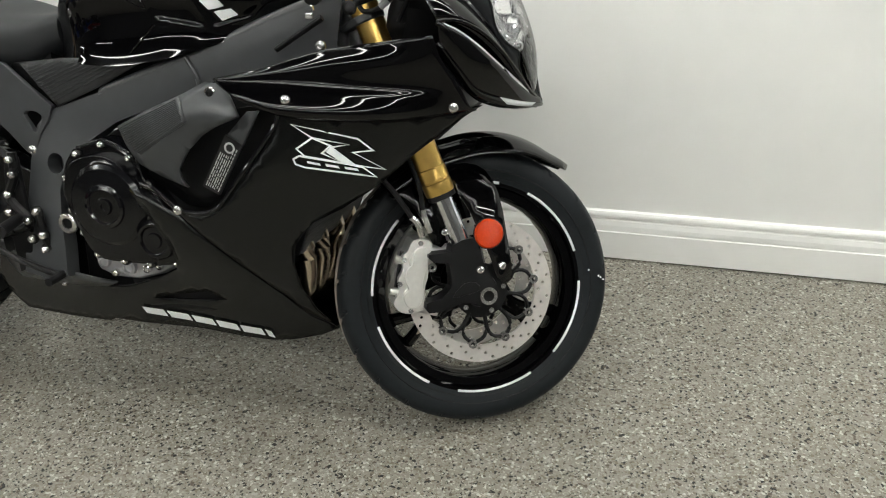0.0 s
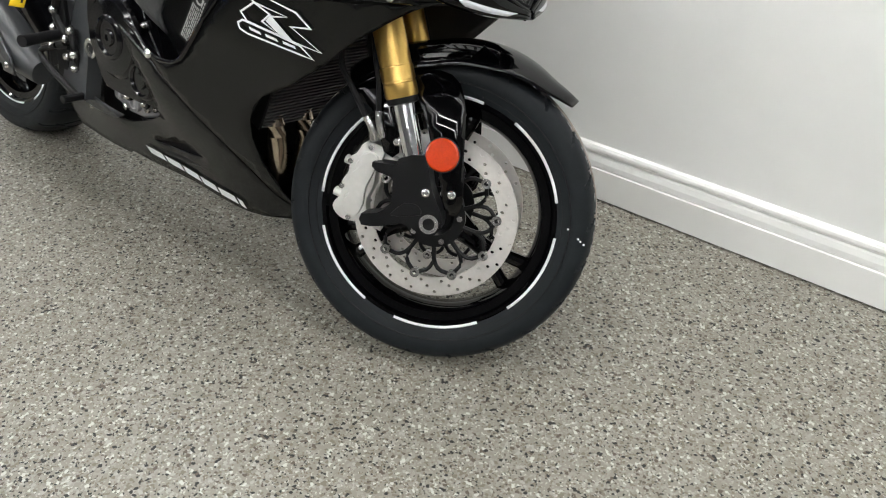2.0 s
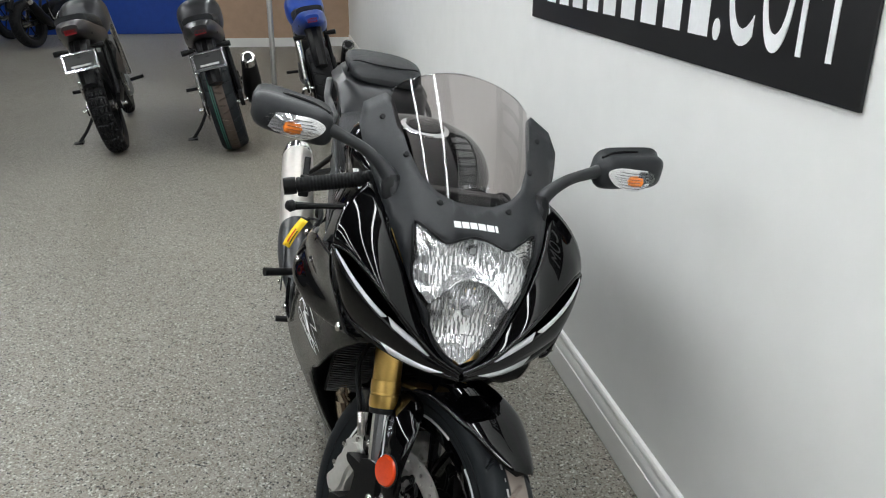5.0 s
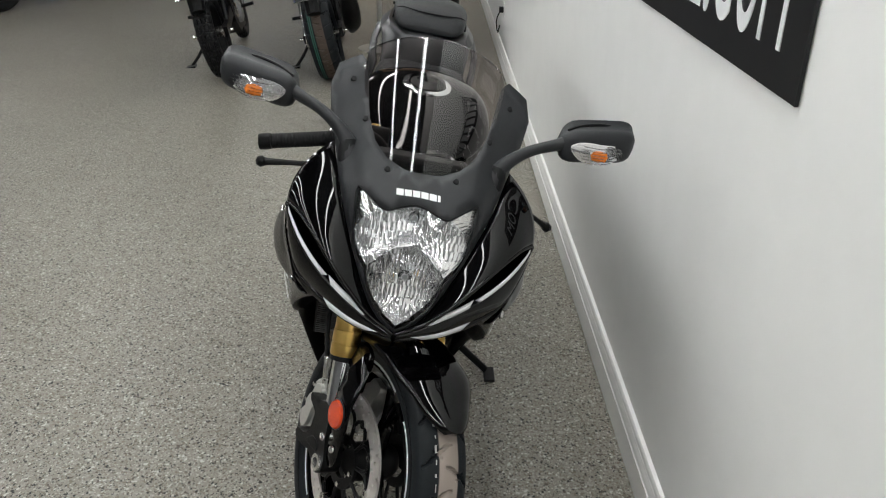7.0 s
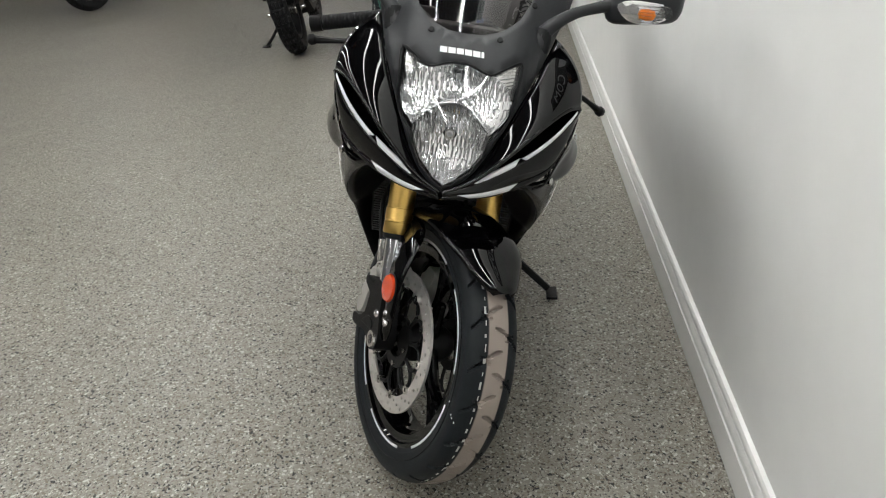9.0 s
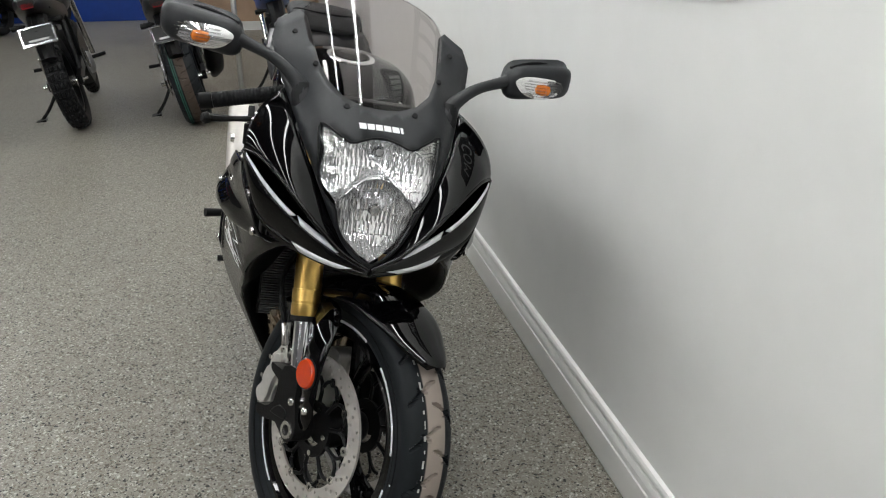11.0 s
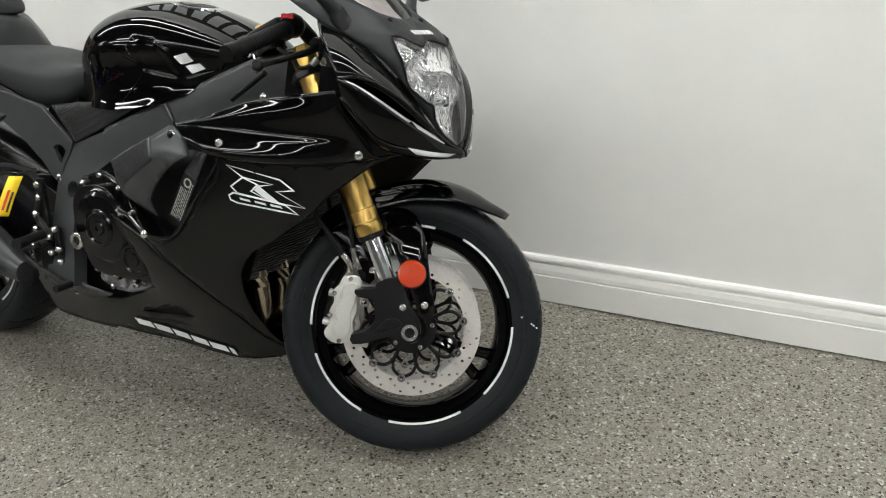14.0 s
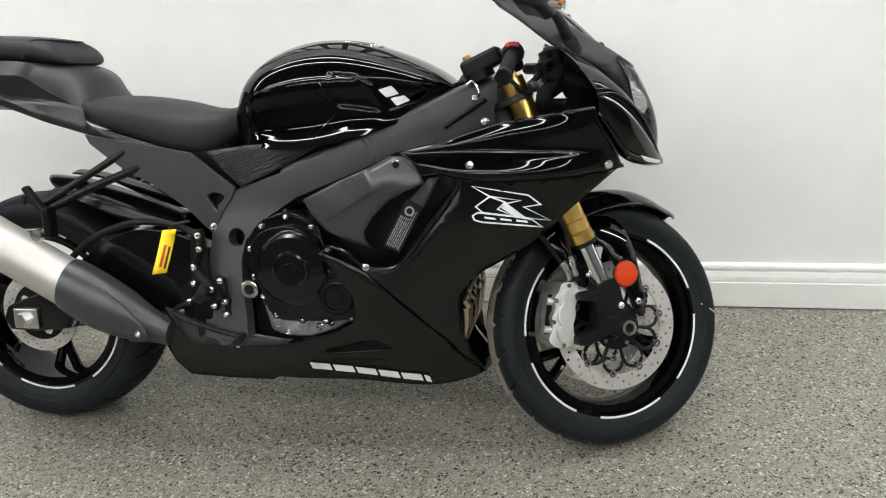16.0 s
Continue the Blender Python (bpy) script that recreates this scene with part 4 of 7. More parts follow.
TC = [[(-1.86, 0.0, 0.985), (-1.66, 0.0, 0.980), (-1.45, 0.0, 0.972), (-1.345, 0.0, 0.962), (-1.288, 0.0, 0.932), (-1.270, 0.0, 0.875)],
      [(-1.86, 0.03, 0.983), (-1.66, 0.080, 0.978), (-1.45, 0.086, 0.970), (-1.352, 0.080, 0.958), (-1.298, 0.078, 0.927), (-1.278, 0.085, 0.870)],
      [(-1.86, 0.05, 0.975), (-1.66, 0.125, 0.978), (-1.47, 0.138, 0.974), (-1.40, 0.132, 0.964), (-1.343, 0.128, 0.927), (-1.277, 0.128, 0.860)],
      [(-1.86, 0.05, 0.955), (-1.66, 0.155, 0.945), (-1.47, 0.164, 0.940), (-1.414, 0.154, 0.934), (-1.361, 0.146, 0.899), (-1.282, 0.136, 0.856)],
      [(-1.86, 0.04, 0.940), (-1.66, 0.135, 0.900), (-1.47, 0.140, 0.888), (-1.42, 0.138, 0.872), (-1.36, 0.134, 0.855), (-1.290, 0.128, 0.840)],
      [(-1.86, 0.0, 0.930), (-1.66, 0.0, 0.860), (-1.47, 0.0, 0.850), (-1.42, 0.0, 0.845), (-1.36, 0.0, 0.840), (-1.290, 0.0, 0.83)]]
edges = [spline(c, 30) for c in TC]
bm, _ = grid_mesh([[(q.x, -q.y, q.z) for q in c] for c in edges[:0:-1]] + [[tuple(q) for q in c] for c in edges])
part("tail_cowl", bm, TAIL_M, bike, "satin grey angular tail cowl", angle=38)
for s in (-1, 1):
    thick(part("tail_wing", loft([[(-1.60, s * 0.150, 0.930), (-1.477, s * 0.165, 0.898), (-1.437, s * 0.165, 0.886), (-1.342, s * 0.160, 0.876), (-1.264, s * 0.150, 0.859)],
                                  [(-1.60, s * 0.178, 0.922), (-1.478, s * 0.188, 0.890), (-1.412, s * 0.186, 0.866), (-1.349, s * 0.180, 0.834), (-1.252, s * 0.164, 0.796)]], 20, 3), TAIL_M, bike, "grey side wing of the tail"), 0.003, 0)
for s in (-1, 1):
    side_sheet("tail_side", [(-1.60, 0.905), (-1.52, 0.876), (-1.377, 0.824), (-1.25, 0.787), (-1.152, 0.757), (-1.018, 0.742), (-1.10, 0.768), (-1.253, 0.812), (-1.301, 0.85), (-1.36, 0.875), (-1.5, 0.925)], s, TAIL_M, t=0.004, wf=lambda x, z: 0.150 + 0.01 * math.sin((x + 1.0) * 3))
    ob = side_sheet("subframe_cover", [(-1.267, 0.793), (-1.20, 0.781), (-1.117, 0.768), (-0.994, 0.746), (-0.934, 0.698), (-0.886, 0.663), (-0.898, 0.636), (-0.922, 0.602), (-0.940, 0.562), (-0.954, 0.556), (-0.970, 0.569), (-1.002, 0.602), (-1.063, 0.650), (-1.117, 0.681), (-1.169, 0.706), (-1.218, 0.741), (-1.255, 0.770)], s, FRAME_M,
                    t=0.012, wf=lambda x, z: 0.157 + 0.03 * (0.76 - z), holes=[rounded([(-0.958, 0.643), (-0.938, 0.651), (-0.917, 0.643), (-0.918, 0.629), (-0.934, 0.606), (-0.946, 0.622)], 3)], step=0.03, label="satin black subframe cover")
    bevel(ob, 0.003)
    side_sheet("cover_backing", [(-0.99, 0.66), (-0.90, 0.66), (-0.895, 0.60), (-0.95, 0.57), (-0.98, 0.60)], s, PLASTIC, wf=lambda x, z: 0.135, step=0.05)
    side_sheet("side_scoop", [(-0.955, 0.747), (-0.85, 0.762), (-0.74, 0.765), (-0.667, 0.762), (-0.76, 0.712), (-0.868, 0.664)], s, CARBON, t=0.004, wf=lambda x, z: 0.153 + (0.76 - z) * 0.12, label="ribbed carbon-look scoop")
    bm = bmesh.new()
    for i in range(12):
        t0 = (i + 1) / 13
        a, b = Vector((-0.945, 0.742)).lerp(Vector((-0.868, 0.670)), t0), Vector((-0.90, 0.755)).lerp(Vector((-0.69, 0.756)), t0)
        tube([(a.x, s * (0.1575 + (0.76 - a.y) * 0.12), a.y), (b.x, s * (0.1575 + (0.76 - b.y) * 0.12), b.y)], 0.0009, 2, 4, bm)
    part("scoop_ribs", bm, CARBON, bike)
    part("grab_strut", tube([(-1.165, s * 0.150, 0.752), (-1.275, s * 0.178, 0.685), (-1.365, s * 0.200, 0.632)], 0.009, 10, 8), PLASTIC, bike)
    part("grab_strut", tube([(-1.13, s * 0.150, 0.712), (-1.243, s * 0.180, 0.668), (-1.36, s * 0.20, 0.615)], 0.010, 10, 8), PLASTIC, bike)
    bevel(part("pillion_peg", shift(box(-0.007, 0.007, -0.011, 0.011, 0, 0.085), Matrix.Translation((-1.352, s * 0.215, 0.605)) @ Matrix.Rotation(radians(-36), 4, "Y")), PLASTIC, bike), 0.004)
part("tail_light_bracket", box(-1.80, -1.66, -0.02, 0.02, 0.74, 0.90), PLASTIC, bike)
for s in (-1, 1):
    part("side_marker", tube([(-1.80, s * 0.13, 0.80), (-1.80, s * 0.155, 0.80)], 0.017, 2, 16), RED, bike, "red side marker lamp")
    part("marker_arm", tube([(-1.76, 0, 0.82), (-1.79, s * 0.13, 0.80)], 0.009, 2, 8), PLASTIC, bike)
bevel(part("plate_holder", box(-1.83, -1.81, -0.075, 0.075, 0.70, 0.80), PLASTIC, bike), 0.006)


# ---- wheels ----
def tyre_mesh(R, half, bead, ring, groove, seg=880):
    prof = spline([(-ring, bead, 0), (-half * 0.93, bead + (R - bead) * 0.22, 0), (-half, bead + (R - bead) * 0.50, 0), (-half * 0.93, R - (R - bead) * 0.26, 0),
                   (-half * 0.72, R - (R - bead) * 0.115, 0), (-half * 0.38, R - (R - bead) * 0.03, 0), (0, R, 0),
                   (half * 0.38, R - (R - bead) * 0.03, 0), (half * 0.72, R - (R - bead) * 0.115, 0), (half * 0.93, R - (R - bead) * 0.26, 0),
                   (half, bead + (R - bead) * 0.50, 0), (half * 0.93, bead + (R - bead) * 0.22, 0), (ring, bead, 0)], 57)
    rows = []
    for i in range(seg):
        a = 2 * math.pi * i / seg
        row = []
        for p in prof:
            h, r = p.x, p.y
            if r > bead + (R - bead) * 0.62:
                r -= groove(h / half, i / seg)
            row.append((r * math.cos(a), h, r * math.sin(a)))
        rows.append(row)
    rows.append(rows[0])
    bm, _ = grid_mesh(rows)
    bmesh.ops.remove_doubles(bm, verts=bm.verts, dist=0.00002)
    return bm


def sport_groove(v, u):
    """Slanted sipes, alternating from side to side."""
    for side, off in ((1, 0.0), (-1, 0.5)):
        w = v * side
        if -0.12 < w < 0.93:
            ph = (u * 22 + off + 0.55 * w ** 1.3 if w > 0 else u * 22 + off + 0.2 * w) % 1.0
            lim = 0.030 + 0.010 * math.sin(math.pi * min(1.0, max(0.0, (w + 0.12) / 1.05)))
            if abs(ph - 0.5) < lim:
                return 0.0075
        if 0.28 < w < 0.62 and abs(((u * 22 + off + 0.42 - 0.5 * w) % 1.0) - 0.5) < 0.028:
            return 0.006
    return 0.0


def wheel(name, hub, R, half, bead, ring, rubber, parent_m, spoke_n, spoke_a, tape_a, tape_y, tape_r):
    w = part(name, lathe([(-ring, bead + 0.006), (-ring, bead - 0.008), (-ring + 0.006, bead - 0.012), (-ring + 0.008, bead - 0.028), (-ring * 0.45, bead - 0.036), (ring * 0.45, bead - 0.036),
                          (ring - 0.008, bead - 0.028), (ring - 0.006, bead - 0.012), (ring, bead - 0.008), (ring, bead + 0.006), (ring * 0.9, bead - 0.004), (0, bead - 0.024), (-ring * 0.9, bead - 0.004)], 96, close=True), GLOSS, bike, "gloss black cast wheel", at=parent_m @ Matrix.Translation(hub))
    part("tyre", tyre_mesh(R, half, bead, ring, sport_groove), rubber, w, "black grooved sport tyre", angle=25)
    for s in (-1, 1):
        for fr, hy in ((0.14, 0.885), (0.34, 0.985)):
            rr = bead + (R - bead) * fr
            loop = [(rr * math.cos(2 * math.pi * i / 72), s * half * hy, rr * math.sin(2 * math.pi * i / 72)) for i in range(73)]
            part("sidewall_ring", tube(loop, 0.0013, 144, 5), RUBBER, w)
    part("hub", lathe([(-0.055, 0.0), (-0.055, 0.030), (-0.035, 0.042), (0.035, 0.042), (0.055, 0.030), (0.055, 0.0)], 32), PLASTIC, w)
    for k in range(spoke_n):
        a = radians(spoke_a + 360 / spoke_n * k)
        for d in (-1, 1):
            a1 = a + d * radians(9)
            b = tube([(0.03 * math.cos(a + d * 0.5), 0, 0.03 * math.sin(a + d * 0.5)), (0.11 * math.cos(a + d * 0.06), 0, 0.11 * math.sin(a + d * 0.06)), ((bead - 0.034) * math.cos(a1), 0, (bead - 0.034) * math.sin(a1))], [0.017, 0.012, 0.014], 12, 10, flat=1.0)
            part("spoke", b, GLOSS, w)
    for s in (-1, 1):
        for k in range(6):
            a0 = radians(tape_a + 60 * k)
            a1 = a0 + radians(43)
            rows = [[(r * math.cos(a0 + (a1 - a0) * i / 16), s * tape_y, r * math.sin(a0 + (a1 - a0) * i / 16)) for i in range(17)] for r in (tape_r - 0.0036, tape_r + 0.0036)]
            bm, _ = grid_mesh(rows)
            thick(part("rim_tape", bm, SILVER_TAPE, w, "silver reflective rim tape"), 0.0006, 0)
    part("valve", tube([((bead - 0.03) * math.cos(-2.45), 0, (bead - 0.03) * math.sin(-2.45)), ((bead - 0.075) * math.cos(-2.45), -0.012, (bead - 0.075) * math.sin(-2.45))], 0.004, 2, 8), BRONZE, w)
    return w


def disc(name, y, ro, ri, parent, holes_rows, label):
    holes = []
    for r, n, off in holes_rows:
        holes += [circle2(r * math.cos(a), r * math.sin(a), 0.0036, 8) for a in [2 * math.pi * (k + off) / n for k in range(n)]]
    return part(name, prism(circle2(0, 0, ro, 96), y - 0.0025, y + 0.0025, [circle2(0, 0, ri, 72)] + holes, step=0.012), DISC_M, parent, label)


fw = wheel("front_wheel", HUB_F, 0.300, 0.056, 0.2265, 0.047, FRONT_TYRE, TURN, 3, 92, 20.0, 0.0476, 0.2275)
for s in (-1, 1):
    y = s * 0.066
    disc("brake_disc", y, 0.155, 0.119, fw, ((0.1265, 20, 0.0), (0.137, 20, 0.33), (0.1475, 20, 0.66)), "drilled steel brake disc")
    carrier = part("disc_carrier", prism(circle2(0, 0, 0.058, 40), y - 0.004, y + 0.004, [circle2(0, 0, 0.036, 30)], step=0.02), PLASTIC, fw, "black disc carrier ring")
    for k in range(10):
        a = 2 * math.pi * (k + 0.3) / 10
        for d in (-1, 1):
            b0, b1 = a + d * 0.30, a
            mid = a + d * 0.30
            bm = tube([(0.053 * math.cos(b0), y, 0.053 * math.sin(b0)), (0.085 * math.cos(mid), y, 0.085 * math.sin(mid)), (0.104 * math.cos(a + d * 0.2), y, 0.104 * math.sin(a + d * 0.2)), (0.116 * math.cos(b1), y, 0.116 * math.sin(b1))], 0.0042, 8, 6)
            part("carrier_arm", bm, PLASTIC, fw)
    for k in range(10):
        a = 2 * math.pi * (k + 0.3) / 10
        part("disc_bobbin", lathe([(-0.006, 0.004), (-0.006, 0.0095), (0.006, 0.0095), (0.006, 0.004)], 16, close=True), STEEL, fw, at=Matrix.Translation((0.1165 * math.cos(a), y, 0.1165 * math.sin(a))))
        if k % 2 == 0:
            part("disc_bolt", lathe([(s * 0.004, 0.0), (s * 0.004, 0.006), (s * 0.010, 0.006), (s * 0.010, 0.0)], 6), STEEL, fw, at=Matrix.Translation((0.048 * math.cos(a), y, 0.048 * math.sin(a))))
# paint drips on the front tyre
for a, h in ((8.5, -0.0550), (5.0, -0.0565), (4.2, -0.0560), (3.0, -0.0525)):
    r = 0.248 + 0.006 * (8.5 - a)
    part("chalk_dot", lathe([(0.0, 0.0022), (-0.0012, 0.0012), (-0.0014, 0.0)], 8), WHITE, fw, at=Matrix.Translation((r * math.cos(radians(a)), h, r * math.sin(radians(a)))))
# faint printed marks round the tread edge, kept as plain bars
for k in range(44):
    a = radians(-40 + k * 4.6)
    r = 0.2962
    L0 = (0.006, 0.009, 0.004)[k % 3]
    b = shift(box(-L0, L0 * 0.6, -0.0028, 0.0028, -0.0004, 0.0004), Matrix.Rotation(math.pi / 2 - a, 4, "Y"))
    part("tyre_print", shift(b, Matrix.Translation((r * math.cos(a), -0.0255 - 0.002 * (k % 2), r * math.sin(a)))), INK, fw, smooth=False)

rw = wheel("rear_wheel", HUB_R, 0.315, 0.090, 0.2235, 0.072, REAR_TYRE, Matrix.Identity(4), 3, 30, 4.0, 0.0728, 0.2235)
disc("brake_disc", -0.082, 0.11, 0.078, rw, ((0.086, 16, 0.0), (0.095, 16, 0.33), (0.103, 16, 0.66)), "drilled steel rear brake disc")
part("disc_carrier", prism(circle2(0, 0, 0.08, 40), -0.084, -0.080, [circle2(0.052 * math.cos(a), 0.052 * math.sin(a), 0.014, 12) for a in [k * 2 * math.pi / 5 for k in range(5)]], step=0.03), PLASTIC, rw)

# ---- fork and front end: all of it turns with the bars ----
LEG = Vector((-0.025, 0, 0.300))


def leg(s_along, y, fore=0.0):
    return LEG + AXIS * s_along + Vector((math.cos(RAKE) * fore, y, math.sin(RAKE) * fore))


LEGM = Matrix.Rotation(-RAKE, 4, "Y")
for s in (-1, 1):
    y = s * 0.107
    base = TURN @ Matrix.Translation(leg(0, y)) @ LEGM
    part("fork_tube", lathe([(0.222, 0.0215), (0.222, 0.0285), (0.226, 0.0302), (0.246, 0.0302), (0.2475, 0.0290), (0.2505, 0.0290), (0.252, 0.0302), (0.276, 0.0302), (0.2775, 0.0286), (0.2805, 0.0286), (0.282, 0.0288), (0.63, 0.0284), (0.632, 0.0)], 40, "z"), GOLD, bike, "gold anodised fork tube", at=base)
    part("dust_seal", lathe([(0.210, 0.0225), (0.212, 0.0285), (0.222, 0.0290), (0.224, 0.0225)], 32, "z"), RUBBER, bike, at=base)
    part("fork_slider", lathe([(0.108, 0.0205), (0.215, 0.0205)], 32, "z"), CHROME, bike, "chrome fork slider", at=base)
    part("fork_cap", lathe([(0.63, 0.0), (0.63, 0.020), (0.645, 0.018), (0.645, 0.0)], 6, "z"), GOLD, bike, at=base)
    # cast fork bottom with caliper lugs
    o = rounded([(0.024, 0.116), (0.024, 0.060), (0.029, 0.024), (0.032, 0.002), (0.027, -0.018), (0.010, -0.029), (-0.012, -0.025), (-0.042, 0.002), (-0.080, 0.003), (-0.118, 0.012), (-0.114, 0.032), (-0.084, 0.029),
                 (-0.056, 0.042), (-0.046, 0.070), (-0.044, 0.088), (-0.070, 0.104), (-0.072, 0.121), (-0.030, 0.108), (-0.024, 0.118)], 2)
    fb = part("fork_bottom", prism(o, -0.022, 0.022, step=0.03), PLASTIC, bike, "matte black cast fork bottom", at=base)
    bevel(fb, 0.006, 3)
    well = [(-0.030, 0.038), (-0.006, 0.030), (-0.004, 0.012), (-0.030, 0.014), (-0.060, 0.020), (-0.052, 0.028)]
    bevel(part("casting_rib", prism(rounded(well, 2), s * 0.020, s * 0.0245, step=0.03), PLASTIC, bike, at=base), 0.002, 2)
    part("axle_nut", lathe([(s * 0.018, 0.0), (s * 0.018, 0.019), (s * 0.027, 0.018), (s * 0.027, 0.011), (s * 0.019, 0.010), (s * 0.019, 0.0)], 24), STEEL, bike, "silver axle end with hex socket", at=TURN @ Matrix.Translation((HUB_F.x, y, HUB_F.z)))
    screw(0, 0, 0, s, 0.009, 0.007, name="pinch_bolt").matrix_basis = base @ Matrix.Translation((0.012, s * 0.020, 0.05))
    # four-piston caliper
    C = rounded([(0.032, 0.085), (0.020, 0.098), (-0.012, 0.092), (-0.020, 0.066), (-0.030, 0.05), (-0.024, 0.022), (-0.030, -0.002), (-0.024, -0.03), (-0.032, -0.06), (-0.010, -0.078), (0.022, -0.074), (0.040, -0.055), (0.030, -0.02), (0.034, 0.012), (0.028, 0.05)], 3)
    cm = TURN @ Matrix.Translation((-0.168, s * 0.070, 0.326)) @ Matrix.Rotation(radians(9), 4, "Y") @ Matrix.Diagonal((0.92, 1, 0.88, 1))
    cal = part("brake_caliper", prism(C, -0.030 if s < 0 else -0.042, 0.042 if s < 0 else 0.030, step=0.03), CALIPER_M, bike, "silver radial brake caliper", at=cm)
    bevel(cal, 0.011, 4)
    for pz in (-0.034, 0.004, 0.044):
        part("piston_boss", lathe([(0, 0.0), (0, 0.017), (-s * -0.005, 0.015), (-s * -0.007, 0.0)], 20), CALIPER_M, cal, at=Matrix.Translation((0.002, s * 0.030, pz)))
    part("caliper_mark", prism([(-0.004, -0.045), (0.006, -0.048), (0.016, 0.04), (0.008, 0.042)], s * 0.0375, s * 0.0385), INK, cal)
    outer = rounded([(0.024, 0.074), (0.004, 0.078), (-0.010, 0.062), (-0.006, 0.040), (-0.016, 0.022), (-0.016, -0.004), (-0.006, -0.020), (-0.014, -0.040), (0.000, -0.062), (0.022, -0.058), (0.028, -0.030), (0.022, 0.004), (0.026, 0.040)], 3)
    bevel(part("caliper_cover", prism(outer, s * 0.028, s * 0.040, step=0.03), CALIPER_M, cal), 0.006, 3)
    for pz in (-0.034, 0.040):
        part("bridge_bolt", tube([(-0.040, s * 0.010, pz), (-0.016, s * 0.016, pz)], [0.010, 0.0085], 3, 12), CALIPER_M, cal)
    bevel(part("caliper_bridge", box(-0.030, -0.018, -0.012, 0.012, -0.05, 0.06), PLASTIC, cal), 0.003)
    for q in ((0.045, 0.075), (0.045, -0.065)):
        part("caliper_lug", tube([(q[0] - 0.02, s * 0.0, q[1]), (q[0] + 0.03, s * 0.004, q[1] - 0.004)], 0.012, 2, 12), CALIPER_M, cal)
    for q in ((0.004, 0.088), (0.008, -0.070), (-0.026, 0.045), (-0.026, -0.012)):
        part("bleed_bolt", lathe([(0, 0.0), (0, 0.006), (s * 0.008, 0.006), (s * 0.008, 0)], 6), STEEL, cal, at=Matrix.Translation((q[0], s * 0.028, q[1])))
    # hoses
    part("banjo", tube([(-0.150, s * 0.105, 0.415), (-0.158, s * 0.108, 0.438), (-0.172, s * 0.108, 0.455)], 0.007, 8, 8), STEEL, bike, "steel brake hose fitting", at=TURN)
    part("banjo", tube([(-0.135, s * 0.108, 0.425), (-0.145, s * 0.112, 0.450), (-0.150, s * 0.112, 0.470)], 0.0065, 8, 8), STEEL, bike, at=TURN)
    part("brake_hose", tube([(-0.172, s * 0.108, 0.455), (-0.205, s * 0.112, 0.50), (-0.235, s * 0.105, 0.54), (-0.24, s * 0.08, 0.60), (-0.21, s * 0.05, 0.66)], 0.0055, 20, 8), RUBBER, bike, "black brake hose", at=TURN)
    part("sensor_lead", tube([(-0.150, s * 0.112, 0.470), (-0.160, s * 0.114, 0.52), (-0.175, s * 0.108, 0.56), (-0.20, s * 0.08, 0.63)], 0.0048, 20, 8), RUBBER, bike, at=TURN)
    # fork guard that is part of the front mudguard
    g = [(-0.105, 0.545), (-0.060, 0.562), (-0.020, 0.548), (0.004, 0.500), (0.018, 0.430), (0.034, 0.350), (0.026, 0.322), (0.004, 0.330), (-0.012, 0.372), (-0.040, 0.430), (-0.064, 0.480)]
    ob = part("mudguard_side", sheet(rounded(g, 2), lambda u, v: (u, s * (0.127 - 2.4 * max(0, v - 0.43) ** 2 - 1.6 * (u + 0.025) ** 2), v), step=0.02), GLOSS, bike, "gloss black fork guard", at=TURN)
    thick(ob, 0.003, 0)
    ob = part("mudguard_rear", sheet(rounded([(-0.150, 0.535), (-0.120, 0.545), (-0.118, 0.48), (-0.100, 0.405), (-0.128, 0.400), (-0.165, 0.47), (-0.215, 0.495)], 2), lambda u, v: (u, s * (0.104 - 0.3 * max(0, v - 0.46)), v), step=0.02), GLOSS, bike, at=TURN)
    thick(ob, 0.003, 0)
    screw(0, 0, 0, s, 0.0085, 0.006).matrix_basis = TURN @ Matrix.Translation((0.012, s * 0.126, 0.358))
    screw(0, 0, 0, s, 0.0085, 0.006).matrix_basis = TURN @ Matrix.Translation((-0.105, s * 0.112, 0.425))
    part("side_reflector", lathe([(s * 0.006, 0.030), (s * 0.013, 0.030), (s * 0.017, 0.027), (s * 0.018, 0.0)], 40), ORANGE, bike, "round amber side reflector", at=TURN @ Matrix.Translation((-0.019, s * 0.118, 0.424)))
    part("reflector_cup", lathe([(0, 0.0), (0, 0.028), (s * 0.012, 0.032), (s * 0.014, 0.030)], 40), PLASTIC, bike, at=TURN @ Matrix.Translation((-0.019, s * 0.116, 0.424)))
# mudguard over the tyre
rows = []
for i in range(30):
    t = i / 29
    a = radians(52 + 82 * t)
    r = 0.322 + 0.012 * math.sin(math.pi * min(1, t * 1.6)) + (0.012 * (0.12 - t) / 0.12 if t < 0.12 else 0)
    hw = 0.022 + 0.068 * min(1, t * 3.4) ** 0.7
    row = []
    for k in range(17):
        v = k / 8 - 1
        drop = 0.046 * abs(v) ** 2.2 * (0.35 + 0.65 * min(1, t * 2.5))
        row.append((HUB_F.x + (r - drop) * math.cos(a), hw * v, HUB_F.z + (r - drop) * math.sin(a)))
    rows.append(row)
bm, _ = grid_mesh(rows)
thick(part("front_mudguard", bm, GLOSS, bike, "gloss black front mudguard", at=TURN, angle=60), 0.003)
